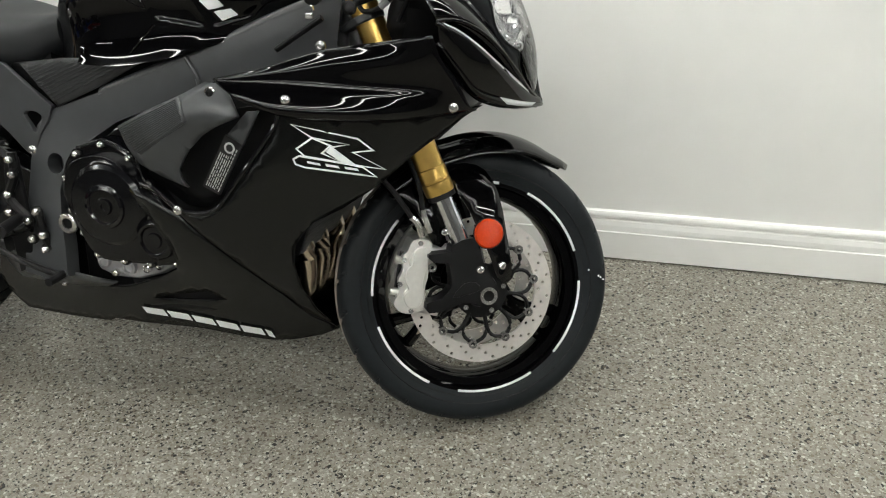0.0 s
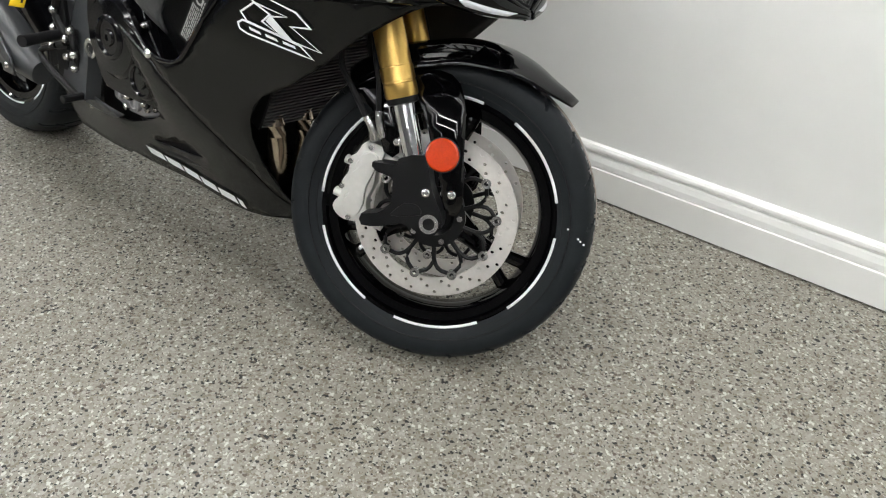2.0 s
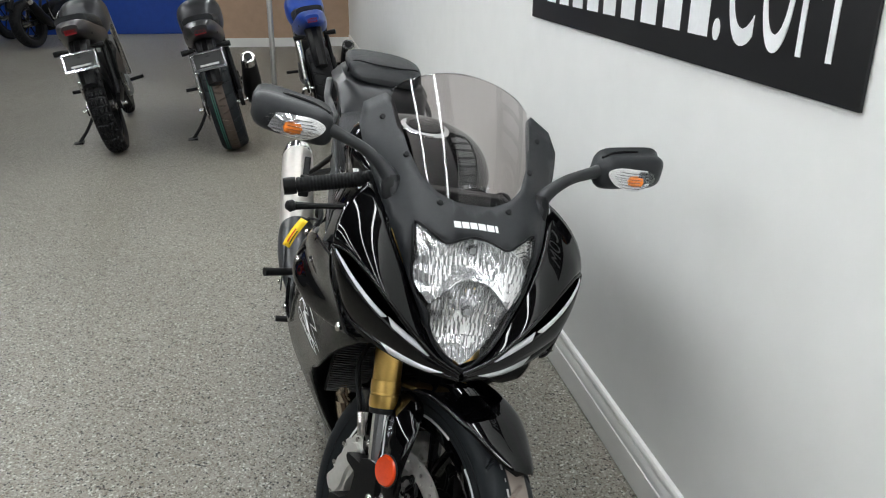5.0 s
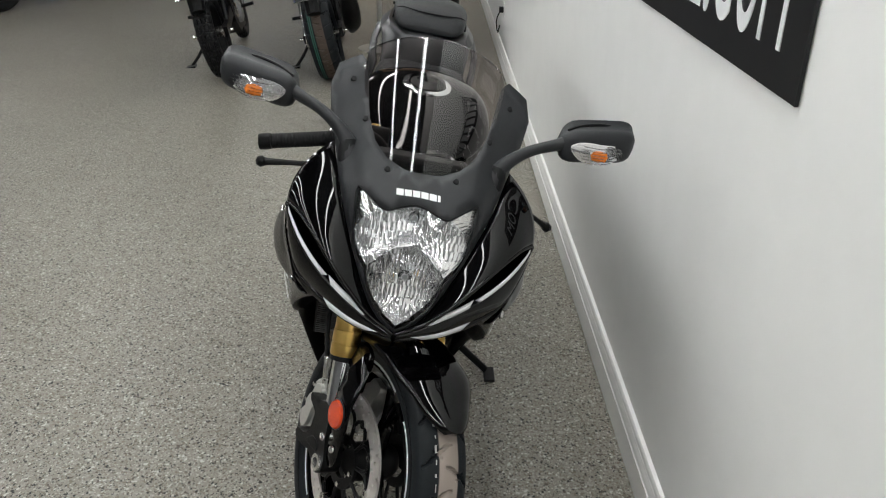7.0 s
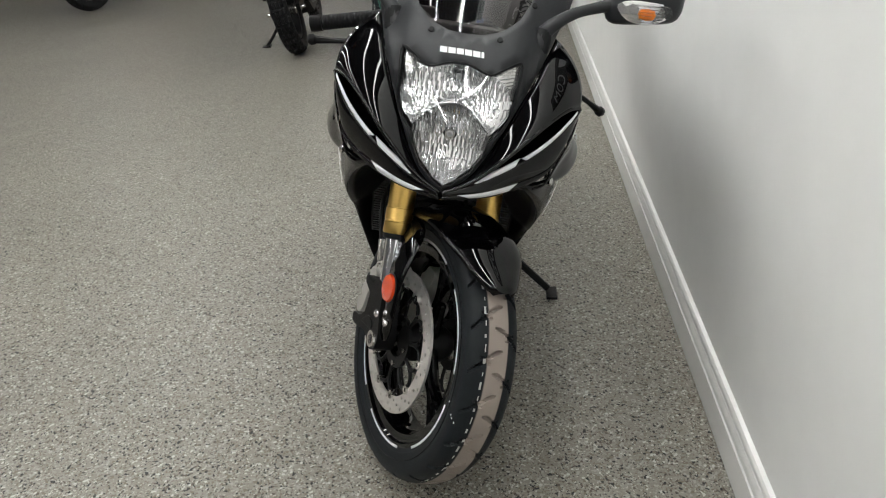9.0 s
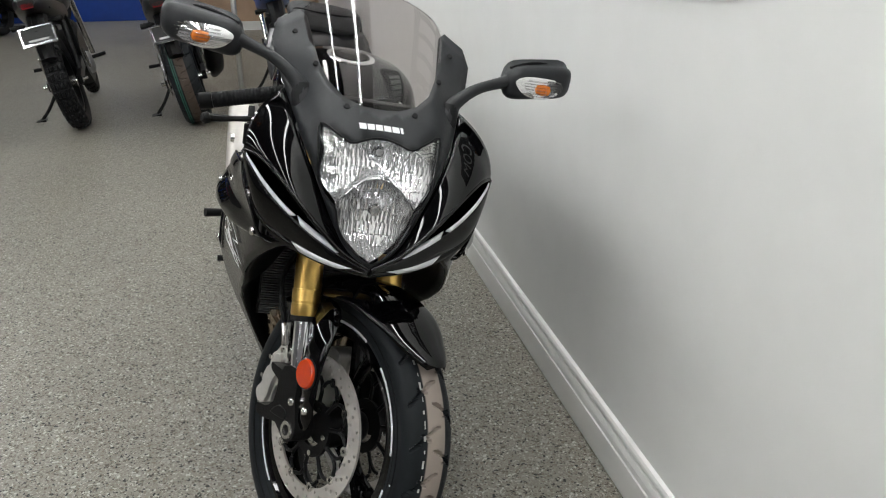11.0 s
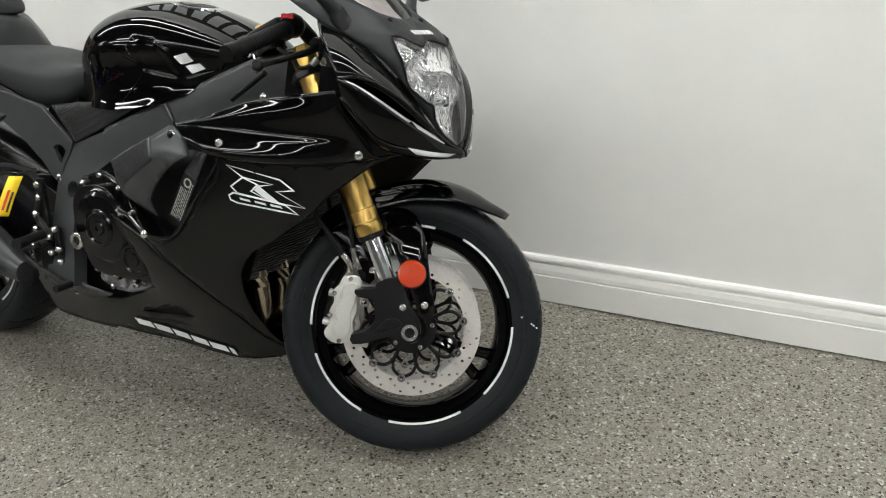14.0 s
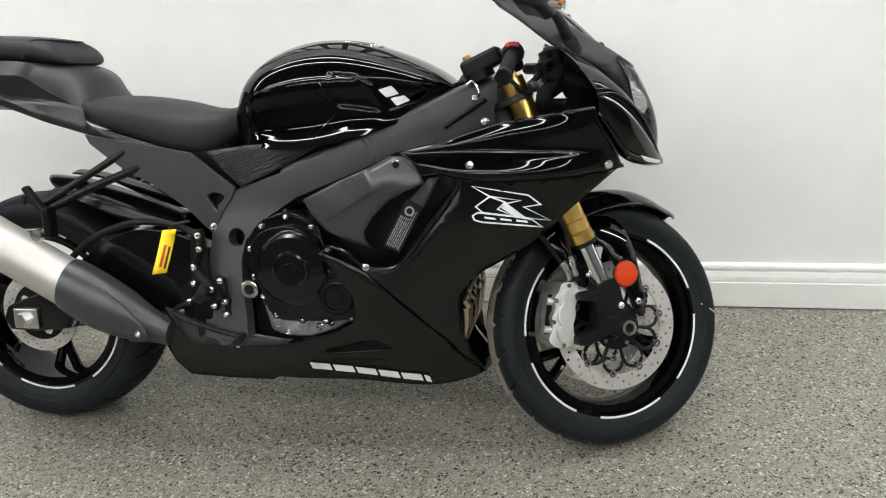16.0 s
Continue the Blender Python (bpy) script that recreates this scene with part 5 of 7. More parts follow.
# yokes and bars
for s_al, hh in ((0.40, 0.022), (0.585, 0.016)):
    o = rounded([(-0.028, 0.135), (0.028, 0.13), (0.030, 0.06), (0.018, 0.0), (0.030, -0.06), (0.028, -0.13), (-0.028, -0.135), (-0.050, -0.05), (-0.055, 0.0), (-0.050, 0.05)], 2)
    b = shift(prism(o, -hh / 2, hh / 2, step=0.05), Matrix.Rotation(radians(90), 4, "X"))
    bevel(part("fork_yoke", b, FRAME_M, bike, "black fork yoke", at=TURN @ Matrix.Translation(leg(s_al, 0)) @ LEGM), 0.004)
for s in (-1, 1):
    a, b = Vector((-0.286, s * 0.150, 0.928)), Vector((-0.374, s * 0.319, 0.838))
    d = (b - a)
    part("clip_on", tube([(-0.262, s * 0.107, 0.905), (-0.278, s * 0.13, 0.922), tuple(a)], 0.016, 8, 12), PLASTIC, bike, at=TURN)
    part("bar_tube", tube([tuple(a), tuple(b)], 0.011, 2, 12), PLASTIC, bike, at=TURN)
    part("grip", tube([tuple(a + d * 0.18), tuple(a + d * 0.93)], [0.0152, 0.0152] + [0.0157, 0.0157, 0.0150, 0.0150] * 24, 194, 16), RUBBER, bike, "ribbed black rubber grip", at=TURN)
    part("bar_weight", tube([tuple(a + d * 0.935), tuple(a + d * 1.05)], [0.0165, 0.0175, 0.0165], 4, 16), PLASTIC, bike, at=TURN)
    part("switch_box", tube([tuple(a + d * -0.02), tuple(a + d * 0.18)], [0.018, 0.026, 0.024, 0.020], 8, 14), PLASTIC, bike, at=TURN)
    run = [(-0.232, -0.165, 0.886), (-0.255, -0.21, 0.862), (-0.300, -0.27, 0.834), (-0.318, -0.335, 0.816)] if s < 0 else [(-0.215, 0.165, 0.888), (-0.195, 0.21, 0.880), (-0.190, 0.27, 0.864), (-0.184, 0.313, 0.849)]
    part("lever", tube(run, [0.010, 0.008, 0.006, 0.0055, 0.009], 16, 8), PLASTIC, bike, "black brake lever" if s < 0 else "black clutch lever", at=TURN)
    part("lever_ball", lathe([(-0.012, 0.0), (-0.0085, 0.0085), (0, 0.012), (0.0085, 0.0085), (0.012, 0.0)], 16), PLASTIC, bike, at=TURN @ Matrix.Translation(run[-1]))
    part("master_cylinder", tube([(-0.238, s * 0.110, 0.900), (-0.240, s * 0.185, 0.884)], 0.013, 4, 10), PLASTIC, bike, at=TURN)
bevel(part("kill_switch", box(-0.312, -0.286, -0.188, -0.164, 0.930, 0.941), RED, bike, "red kill switch", at=TURN), 0.003)
part("fluid_reservoir", lathe([(-0.02, 0.0), (-0.02, 0.013), (0.012, 0.014), (0.014, 0.016), (0.020, 0.015), (0.020, 0.0)], 28, "z"), PLASTIC, bike, "black brake fluid reservoir", at=TURN @ Matrix.Translation((-0.215, -0.160, 0.905)))
part("reservoir_clip", tube([(-0.30, -0.09, 0.872), (-0.32, -0.10, 0.85), (-0.335, -0.10, 0.815)], 0.005, 8, 8), STEEL, bike)
part("cable_clip", tube([(-0.324, -0.152, 0.887), (-0.311, -0.154, 0.893), (-0.298, -0.156, 0.870), (-0.302, -0.156, 0.858)], 0.0028, 14, 6), CHROME, bike, "bright wire cable clip")
bevel(part("clip_bracket", box(-0.314, -0.298, -0.158, -0.153, 0.853, 0.864), STEEL, bike), 0.002)
part("damper_rod", tube([(-0.378, -0.150, 0.795), (-0.282, -0.152, 0.856)], 0.006, 4, 8), PLASTIC, bike)
screw(-0.286, -0.152, 0.805, -1, 0.011, 0.008)
CLAMP = Matrix.Translation((-0.300, -0.103, 0.938)) @ Matrix.Rotation(radians(-24), 4, "Y")
bevel(part("bar_clamp", box(-0.045, 0.050, -0.034, 0.034, -0.026, 0.014), PLASTIC, bike, at=CLAMP), 0.010, 3)
part("preload_adjuster", lathe([(0, 0.0), (0, 0.010), (0.009, 0.010), (0.011, 0.008), (0.011, 0.0)], 8, "z"), GOLD, bike, "gold fork adjuster", at=CLAMP @ Matrix.Translation((-0.026, 0, 0.013)))
part("clamp_ring", lathe([(-0.01, 0.026), (-0.01, 0.033), (0.01, 0.033), (0.01, 0.026)], 30, "z", close=True), PLASTIC, bike, at=Matrix.Translation((-0.301, -0.107, 0.906)) @ Matrix.Rotation(-RAKE, 4, "Y"))


# ---- nose: centre cowl, headlamp, cheeks, screen, mirrors ----
# how far ahead the nose lies over half-width and height
NOSE = Spread([(0.0, 0.700, 0.103), (0.0, 0.760, 0.100), (0.0, 0.83, 0.078), (0.0, 0.90, 0.036), (0.0, 0.938, 0.008), (0.0, 0.968, -0.037), (0.04, 0.947, 0.0), (0.068, 0.801, 0.076), (0.097, 0.858, 0.045),
               (0.114, 0.946, -0.014), (0.066, 0.973, -0.047), (0.114, 1.026, -0.136), (0.135, 0.972, -0.085), (0.160, 1.062, -0.243), (0.148, 1.099, -0.288), (0.170, 0.97, -0.135),
               (0.190, 1.03, -0.212), (0.206, 1.050, -0.245), (0.14, 0.91, -0.028), (0.115, 0.855, 0.018), (0.085, 0.795, 0.052), (0.05, 0.74, 0.080), (0.18, 1.08, -0.285)])
HL = [(0.0, 0.713), (0.020, 0.721), (0.048, 0.745), (0.0645, 0.773), (0.071, 0.800), (0.080, 0.809), (0.093, 0.820), (0.106, 0.846), (0.1095, 0.888), (0.1110, 0.936), (0.080, 0.9265), (0.0555, 0.916), (0.0265, 0.9235), (0.0, 0.927)]
HEAD = HL + [(-a, b) for a, b in HL[-2:0:-1]]
CO = [(0.0, 0.706), (0.03, 0.716), (0.056, 0.745), (0.078, 0.782), (0.100, 0.825), (0.122, 0.870), (0.146, 0.918), (0.172, 0.965), (0.193, 1.008), (0.204, 1.046), (0.196, 1.078), (0.154, 1.102),
      (0.140, 1.095), (0.128, 1.060), (0.116, 1.026), (0.096, 0.998), (0.068, 0.979), (0.034, 0.970), (0.0, 0.968)]
COWL = CO[:-1] + [(-a, b) for a, b in CO[:0:-1]] 
front_of = lambda off: (lambda y, z: (NOSE(abs(y), z) + off, y, z))
ob = part("nose_cowl", sheet(COWL, front_of(0.0), [HEAD], 0.016), MATTE, bike, "matte charcoal nose cowl")
if ob.data.polygons[0].normal.x < 0:
    ob.data.flip_normals()
thick(ob, 0.003)
hy, hz = np.array([(a * f, 0.83 + (b - 0.83) * f) for a, b in HEAD for f in (0.0, 0.35, 0.7, 1.0, 1.0)]).T
even = lambda y, z: np.array([1 + 0 * y, y ** 2, z - 0.83, (z - 0.83) ** 2, y ** 2 * (z - 0.83), y ** 4])
LENS_C = np.linalg.lstsq(even(hy, hz).T, np.array([NOSE(abs(a), b) for a, b in zip(hy, hz)]), rcond=None)[0]
lens_at = lambda y, z: (float(even(np.float64(y), np.float64(z)) @ LENS_C) + 0.0015, y, z)
lamp_body = part("headlamp", sheet([(a * 0.985, 0.83 + (b - 0.83) * 0.985) for a, b in HEAD], lens_at, (), 0.008), LENS_M, bike, "clear stacked headlamp lens")
lamp_body.visible_shadow = False


def faceted(outer, cz, depth, w, h, seed, pitch, tall):
    """A lamp bowl of upright fluted facets in rows, each with its own tilt."""
    rnd = random.Random(seed)
    tilt = {}

    def place(y, z):
        t = min(1.0, (y / w) ** 2 + ((z - cz) / h) ** 2)
        edge = min(1.0, (1 - t) * 6)
        row = math.floor(z / tall)
        u = (y + 0.3 * pitch * (row % 2)) / pitch
        col = math.floor(u)
        a, b = u - col, z / tall - row
        k = tilt.setdefault((col, row), (rnd.uniform(-0.18, 0.18), rnd.uniform(-0.15, 0.15), rnd.uniform(0.06, 0.18)))
        bump = pitch * (k[2] * (1 - (2 * a - 1) ** 2) + k[0] * (a - 0.5)) + tall * k[1] * (b - 0.5)
        return (NOSE(min(abs(y), 0.115), z) - 0.012 - depth * (1 - t) + bump * edge, y, z)
    return sheet(outer, place, (), 0.0017)


ARC = [(y, 0.866 - 11.0 * y * y) for y in [0.071 - 0.0142 * i for i in range(11)]]
low = [(a, b) for a, b in HL if b < 0.803]
LOWBOWL = [(-a, b) for a, b in low[:0:-1]] + low + ARC
rim = lambda a: (0.103 * math.cos(a), 0.862 + 0.066 * math.sin(a))
UPBOWL = [rim(radians(-34 + 248 * i / 28)) for i in range(29)]
UPBOWL = [(y, min(z, 0.922 if abs(y) < 0.05 else 0.93)) for y, z in UPBOWL] + ARC[::-1]
part("high_reflector", faceted(UPBOWL, 0.868, 0.042, 0.105, 0.075, 3, 0.0090, 0.015), REFLECTOR, lamp_body, "faceted chrome upper reflector", angle=24)
part("low_reflector", faceted(LOWBOWL, 0.785, 0.040, 0.080, 0.075, 4, 0.0075, 0.021), REFLECTOR, lamp_body, "faceted chrome lower reflector", angle=24)
for cz in (0.900, 0.806):
    part("bulb_shield", lathe([(0.0, 0.0), (0.0, 0.0115), (0.018, 0.0125), (0.022, 0.009), (0.022, 0.0)], 20, "x"), CHROME, lamp_body, at=Matrix.Translation((NOSE(0, cz) - 0.044, 0, cz)))
    part("bulb_cap", lathe([(0.0, 0.0), (0.0, 0.0060), (0.002, 0.0055), (0.002, 0.0)], 16, "x"), CAST, lamp_body, at=Matrix.Translation((NOSE(0, cz) - 0.0222, 0, cz)))
step = [(y, z, 0.042 * (1 - min(1.0, (y / 0.105) ** 2 + ((z - 0.868) / 0.075) ** 2))) for y, z in ARC]
part("bowl_step", loft([[(NOSE(abs(y), z) - 0.011, y, z) for y, z, d in step], [(NOSE(abs(y), z) - 0.013 - d, y, z + 0.001) for y, z, d in step]], 36, 2), REFLECTOR, lamp_body, smooth=False)
part("lamp_back", sheet(HEAD, front_of(-0.080), (), 0.02), REFLECTOR, lamp_body)
# bright rims between the bowls and ribbed side lamps
part("bowl_rim", tube([(NOSE(abs(y), z) - 0.011, y, z) for y, z in ARC], 0.0016, 30, 6), CHROME, lamp_body)
part("bowl_rim", tube([(NOSE(abs(y), z) - 0.010, y, z) for y, z in UPBOWL[:29]], 0.0013, 60, 6), CHROME, lamp_body)
for s in (-1, 1):
    side = [(0.058, 0.9155), (0.080, 0.925), (0.1095, 0.934), (0.1085, 0.888), (0.1045, 0.848), (0.1035, 0.872), (0.094, 0.893), (0.075, 0.908)]
    part("side_lamp_back", sheet([(s * a, b) for a, b in side], front_of(-0.012), (), 0.012), STEEL, lamp_body)
    for i in range(16):
        z = 0.856 + i * 0.0053
        y1 = 0.1045 + (z - 0.848) * 0.105
        y0 = 0.1035 * math.sqrt(max(0.0, 1 - ((z - 0.862) / 0.066) ** 2)) + 0.001 if z < 0.9155 else 0.060 + (z - 0.9155) * 2.1
        if y1 - y0 > 0.003:
            part("side_lamp_rib", tube([(NOSE(y0, z) - 0.0085, s * y0, z), (NOSE(y1, z + 0.003) - 0.0085, s * y1, z + 0.003)], 0.0010, 2, 5), CHROME, lamp_body)
# dark gasket round the lamp
bm = tube([(NOSE(abs(a), b) + 0.0005, a, b) for a, b in HEAD + HEAD[:1]], 0.0022, 110, 6)
part("lamp_gasket", bm, RUBBER, bike)


def fair(c, deg=4):
    """A curve through points with the small waves taken out, ends kept."""
    t = np.linspace(-1, 1, len(c))
    wt = np.ones(len(c))
    wt[0] = wt[-1] = 20
    q = [np.polyval(np.polyfit(t, [p[i] for p in c], deg, w=wt), t) for i in range(3)]
    return [tuple(float(v) for v in p) for p in zip(*q)]


def cheek(s, curves, name, material, label="", nu=26, nv=6, t=0.003):
    ob = part(name, loft([[(x, s * y, z) for x, y, z in c] for c in curves], nu, nv), material, bike, label, angle=50)
    return thick(ob, t, 0)


def crowned(s, a, b, crown, name, label="", nu=48, nv=10, swell=(0, 0, 0)):
    """A panel between two edge curves with an outward crown that swells towards its rear end."""
    p, q = spline(a, nu), spline(b, nu)
    out, more = Vector(crown), Vector(swell)
    rows = []
    for j in range(nv + 1):
        v = j / nv
        rows.append([(g.x, s * g.y, g.z) for g in [p[i].lerp(q[i], v) + (out + more * (i / (nu - 1)) ** 2) * (4 * v * (1 - v)) * min(1.0, (p[i] - q[i]).length / 0.06) for i in range(nu)]])
    bm, _ = grid_mesh(rows)
    bmesh.ops.remove_doubles(bm, verts=bm.verts, dist=0.0003)
    return thick(part(name, bm, GLOSS, bike, label, angle=50), 0.003, 0)


def lifted(c):
    """Raises the middle part of a nose edge."""
    return [(x + 0.004, y, z + 0.013 * max(0.0, min(1.0, (0.215 - y) / 0.06))) for x, y, z in c]


def stripe(s, a, b, u0, u1, v0, v1, slant, name, n=30):
    """A thin silver tape between two edge curves, with slanted tapering ends."""
    p, q = spline(a, 120), spline(b, 120)
    at = lambda c, u: c[int(u * 118)].lerp(c[int(u * 118) + 1], u * 118 - int(u * 118))
    rows = []
    for v in (v0, (v0 + v1) / 2, v1):
        row = []
        for i in range(n):
            u = u0 + (u1 - u0) * i / (n - 1) + slant * (v - 0.5) * (0.5 - i / (n - 1))
            u = min(max(u, 0.0), 0.999)
            g = at(p, u).lerp(at(q, u), v) + Vector((0.0012, 0.0008, 0.0006))
            row.append((g.x, s * g.y, g.z))
        rows.append(row)
    bm, _ = grid_mesh(rows)
    return thick(part(name, bm, STRIPE_M, bike, "matt silver tape stripe", angle=60), 0.0004, 0)


for s in (-1, 1):
    c0 = [(0.104, 0.004, 0.707), (0.085, 0.040, 0.726), (0.062, 0.072, 0.770), (0.032, 0.100, 0.822), (-0.002, 0.126, 0.873), (-0.055, 0.150, 0.922), (-0.133, 0.173, 0.966)]
    c2 = [(0.110, 0.004, 0.704), (0.092, 0.060, 0.726), (0.072, 0.116, 0.755), (0.050, 0.162, 0.786), (0.022, 0.197, 0.817), (-0.008, 0.223, 0.843), (-0.042, 0.238, 0.860)]
    c0, c2 = fair(c0), fair(c2)
    br = [Vector(q) for q in fair([Vector(a).lerp(Vector(b), f) for a, b, f in zip(c0, c2, (0.47, 0.47, 0.50, 0.56, 0.66, 0.81, 0.985))])]
    br = [v + Vector((0.010, 0.008, 0.008)) * math.sin(math.pi * k / 6) for k, v in enumerate(br)]
    tr = [v + Vector((-0.032, -0.004, -0.026)) * (0.25 + 0.75 * math.sin(math.pi * (k + 0.8) / 7.2)) * (1 if k < 6 else 0) for k, v in enumerate(br)]
    br, tr = [tuple(v) for v in br], [tuple(v) for v in tr]
    crowned(s, c0, br, (0.0025, 0.0042, 0.002), "nose_cheek", "glossy black nose cheek panel", swell=(0.002, 0.014, 0.004))
    cheek(s, [br, tr], "brow_step", GLOSS, nu=26, nv=3)
    crowned(s, tr, c2, (-0.006, -0.003, -0.005), "cheek_trough", "dark glossy air intake trough")
    part("brow_edge", tube([(x - 0.0015, s * (y - 0.001), z - 0.001) for x, y, z in br], 0.0045, 44, 14), GLOSS, bike)
    part("ridge_edge", tube([(x - 0.003, s * y, z - 0.002) for x, y, z in c2], 0.0040, 44, 12), GLOSS, bike)
    # two silver stripes along the inside of the ridge
    ci = [(x - 0.006 * k, y - 0.006 * k, z + 0.009 * k) for (x, y, z), k in zip(c2, (0.5, 1.0, 1.1, 1.0, 0.9, 0.7, 0.3))]
    stripe(s, ci, c2, 0.15, 0.405, 0.20, 0.96, 0.10, "ridge_stripe")
    stripe(s, ci, c2, 0.43, 0.955, 0.36, 0.96, 0.08, "ridge_stripe")
    # solid flank under the ridge, ending in the lower lip
    c5 = fair([(0.110, 0.004, 0.700), (0.087, 0.075, 0.712), (0.055, 0.134, 0.723), (0.030, 0.170, 0.737), (0.014, 0.192, 0.752), (-0.003, 0.213, 0.776), (-0.042, 0.231, 0.830)])
    crowned(s, c2, c5, (0.003, 0.003, 0.0), "nose_flank", "glossy black flank of the nose under the ridge")
    cl = [(x + 0.002, y, z - d) for (x, y, z), d in zip(c5, (0.005, 0.010, 0.012, 0.010, 0.006, 0.004, 0.003))]
    cheek(s, [c5, cl], "nose_lip", GLOSS, "glossy lower nose lip", nu=40, nv=2, t=0.002)
    stripe(s, c5, cl, 0.085, 0.335, 0.04, 0.92, 0.12, "lip_stripe")
    c6 = [(x - 0.014, y - 0.006, z - 0.005) for x, y, z in cl]
    cheek(s, [cl, c6], "nose_lip", GLOSS, nu=26, nv=3)
    # nose underside
    c7 = [(0.065, 0.003, 0.690), (0.032, 0.066, 0.699), (0.004, 0.112, 0.713), (-0.015, 0.146, 0.727), (-0.026, 0.170, 0.744), (-0.030, 0.198, 0.770), (-0.050, 0.226, 0.824)]
    c7 = lifted(c7)
    cheek(s, [c6, c7], "nose_underside", PLASTIC, nu=20, nv=3)
    # mirrors
    arm = [(-0.092, s * 0.136, 0.952), (-0.108, s * 0.152, 0.985), (-0.125, s * 0.195, 1.018), (-0.142, s * 0.245, 1.036), (-0.150, s * 0.285, 1.048)]
    part("mirror_arm", tube(arm, [0.020, 0.016, 0.012, 0.0105, 0.012, 0.018], 20, 12, flat=1.0), MATTE, bike, "charcoal mirror arm")
    part("mirror_boot", tube([(-0.080, s * 0.136, 0.925), (-0.098, s * 0.142, 0.958), (-0.106, s * 0.146, 0.985)], [0.012, 0.020, 0.020, 0.015], 12, 14), RUBBER, bike)
    hs = []
    for i in range(23):
        t = i / 22
        y = 0.255 + 0.152 * t
        k = max(0.0, 1 - abs(2 * t - 1.02) ** 6.0) ** 0.42
        k = max(k, 0.10)
        hz, hx = 0.0315 * k + 0.003, 0.042 * k + 0.003
        zc = 1.038 + 0.020 * t
        ring = []
        for q in range(20):
            a = 2 * math.pi * q / 20
            c, n = math.cos(a), math.sin(a)
            ring.append((-0.165 - 0.02 * t + hx * math.copysign(abs(c) ** 0.6, c) * (1.0 if c > 0 else 0.55), s * y, zc + hz * math.copysign(abs(n) ** 0.55, n) + 0.010 * (c < 0) * k))
        hs.append(ring)
    mh = part("mirror_head", rings(hs), MATTE, bike, "charcoal mirror housing with indicator")
    part("mirror_glass", shift(lathe([(0.0, 0.0), (0.0, 0.030)], 24, "x"), Matrix.Translation((-0.194, s * 0.335, 1.049)) @ Matrix.Diagonal((1, 1.9, 0.75, 1))), CHROME, mh, "mirror glass")
    part("mirror_rim", tube([(-0.150, s * 0.268, 1.070), (-0.168, s * 0.30, 1.080), (-0.180, s * 0.345, 1.086), (-0.190, s * 0.39, 1.078)], 0.003, 14, 6), RUBBER, mh)
    li = rounded([(a, b - 0.012) for a, b in [(0.275, 1.062), (0.300, 1.073), (0.345, 1.074), (0.381, 1.068), (0.388, 1.058), (0.372, 1.043), (0.340, 1.033), (0.305, 1.034), (0.283, 1.046)]], 3)
    lens_x = lambda y, z: -0.119 - 0.9 * max(0, abs(y) - 0.33) ** 1.2 - 0.10 * abs(abs(y) - 0.33) - 9.0 * (z - 1.038) ** 2 - 0.006
    ib = part("indicator_back", sheet([(s * a, b) for a, b in li], lambda y, z: (lens_x(y, z) + 0.0125, y, z), (), 0.012), REFLECTOR, mh)
    part("indicator_bulb", shift(lathe([(-0.018, 0.0), (-0.014, 0.009), (0.0, 0.012), (0.014, 0.009), (0.018, 0.0)], 16), Matrix.Translation((lens_x(0.332, 1.040) + 0.012, s * 0.332, 1.040)) @ Matrix.Diagonal((0.35, 0.95, 0.95, 1))), AMBER, mh, "amber indicator bulb")
    lens = part("indicator_lens", sheet([(s * a, b) for a, b in li], lambda y, z: (lens_x(y, z) + 0.019, y, z), (), 0.010), FROST_M, mh, "clear ribbed indicator lens")
    lens.visible_shadow = False
    bm = bmesh.new()
    for i in range(6):
        z = 1.0255 + i * 0.006
        tube([(lens_x(0.30, z) + 0.0195, s * (0.290 + 0.004 * abs(i - 3)), z), (lens_x(0.335, z) + 0.0195, s * 0.335, z + 0.001), (lens_x(0.37, z) + 0.0195, s * (0.378 - 0.004 * abs(i - 4)), z + 0.001)], 0.0009, 8, 5, bm)
    part("indicator_ribs", bm, FROST_M, mh)
    # cowl screws
    for yy2, zz in ((0.064, 0.9655), (0.121, 1.020), (0.160, 1.062)):
        b = lathe([(0.0, 0.0), (0.0, 0.0065), (0.004, 0.005), (0.004, 0.0)], 14, "x")
        part("cowl_screw", b, RUBBER, bike, at=Matrix.Translation((NOSE(yy2, zz), s * yy2, zz)) @ Matrix.Rotation(radians(-45), 4, "Y"))
# maker's mark on the nose: plain light slanted blocks
for i in range(6):
    y0, w = -0.041 + i * 0.0152, 0.0132 if i < 5 else 0.005
    bm = bmesh.new()
    v = [bm.verts.new((NOSE(abs(a), b) + 0.0012, a, b)) for a, b in ((y0, 0.9390), (y0 + w, 0.9390), (y0 + w - 0.0015, 0.9470), (y0 - 0.0015, 0.9470))]
    bm.faces.new(v)
    part("nose_decal", bm, WHITE, bike, "small light block of the nose mark")

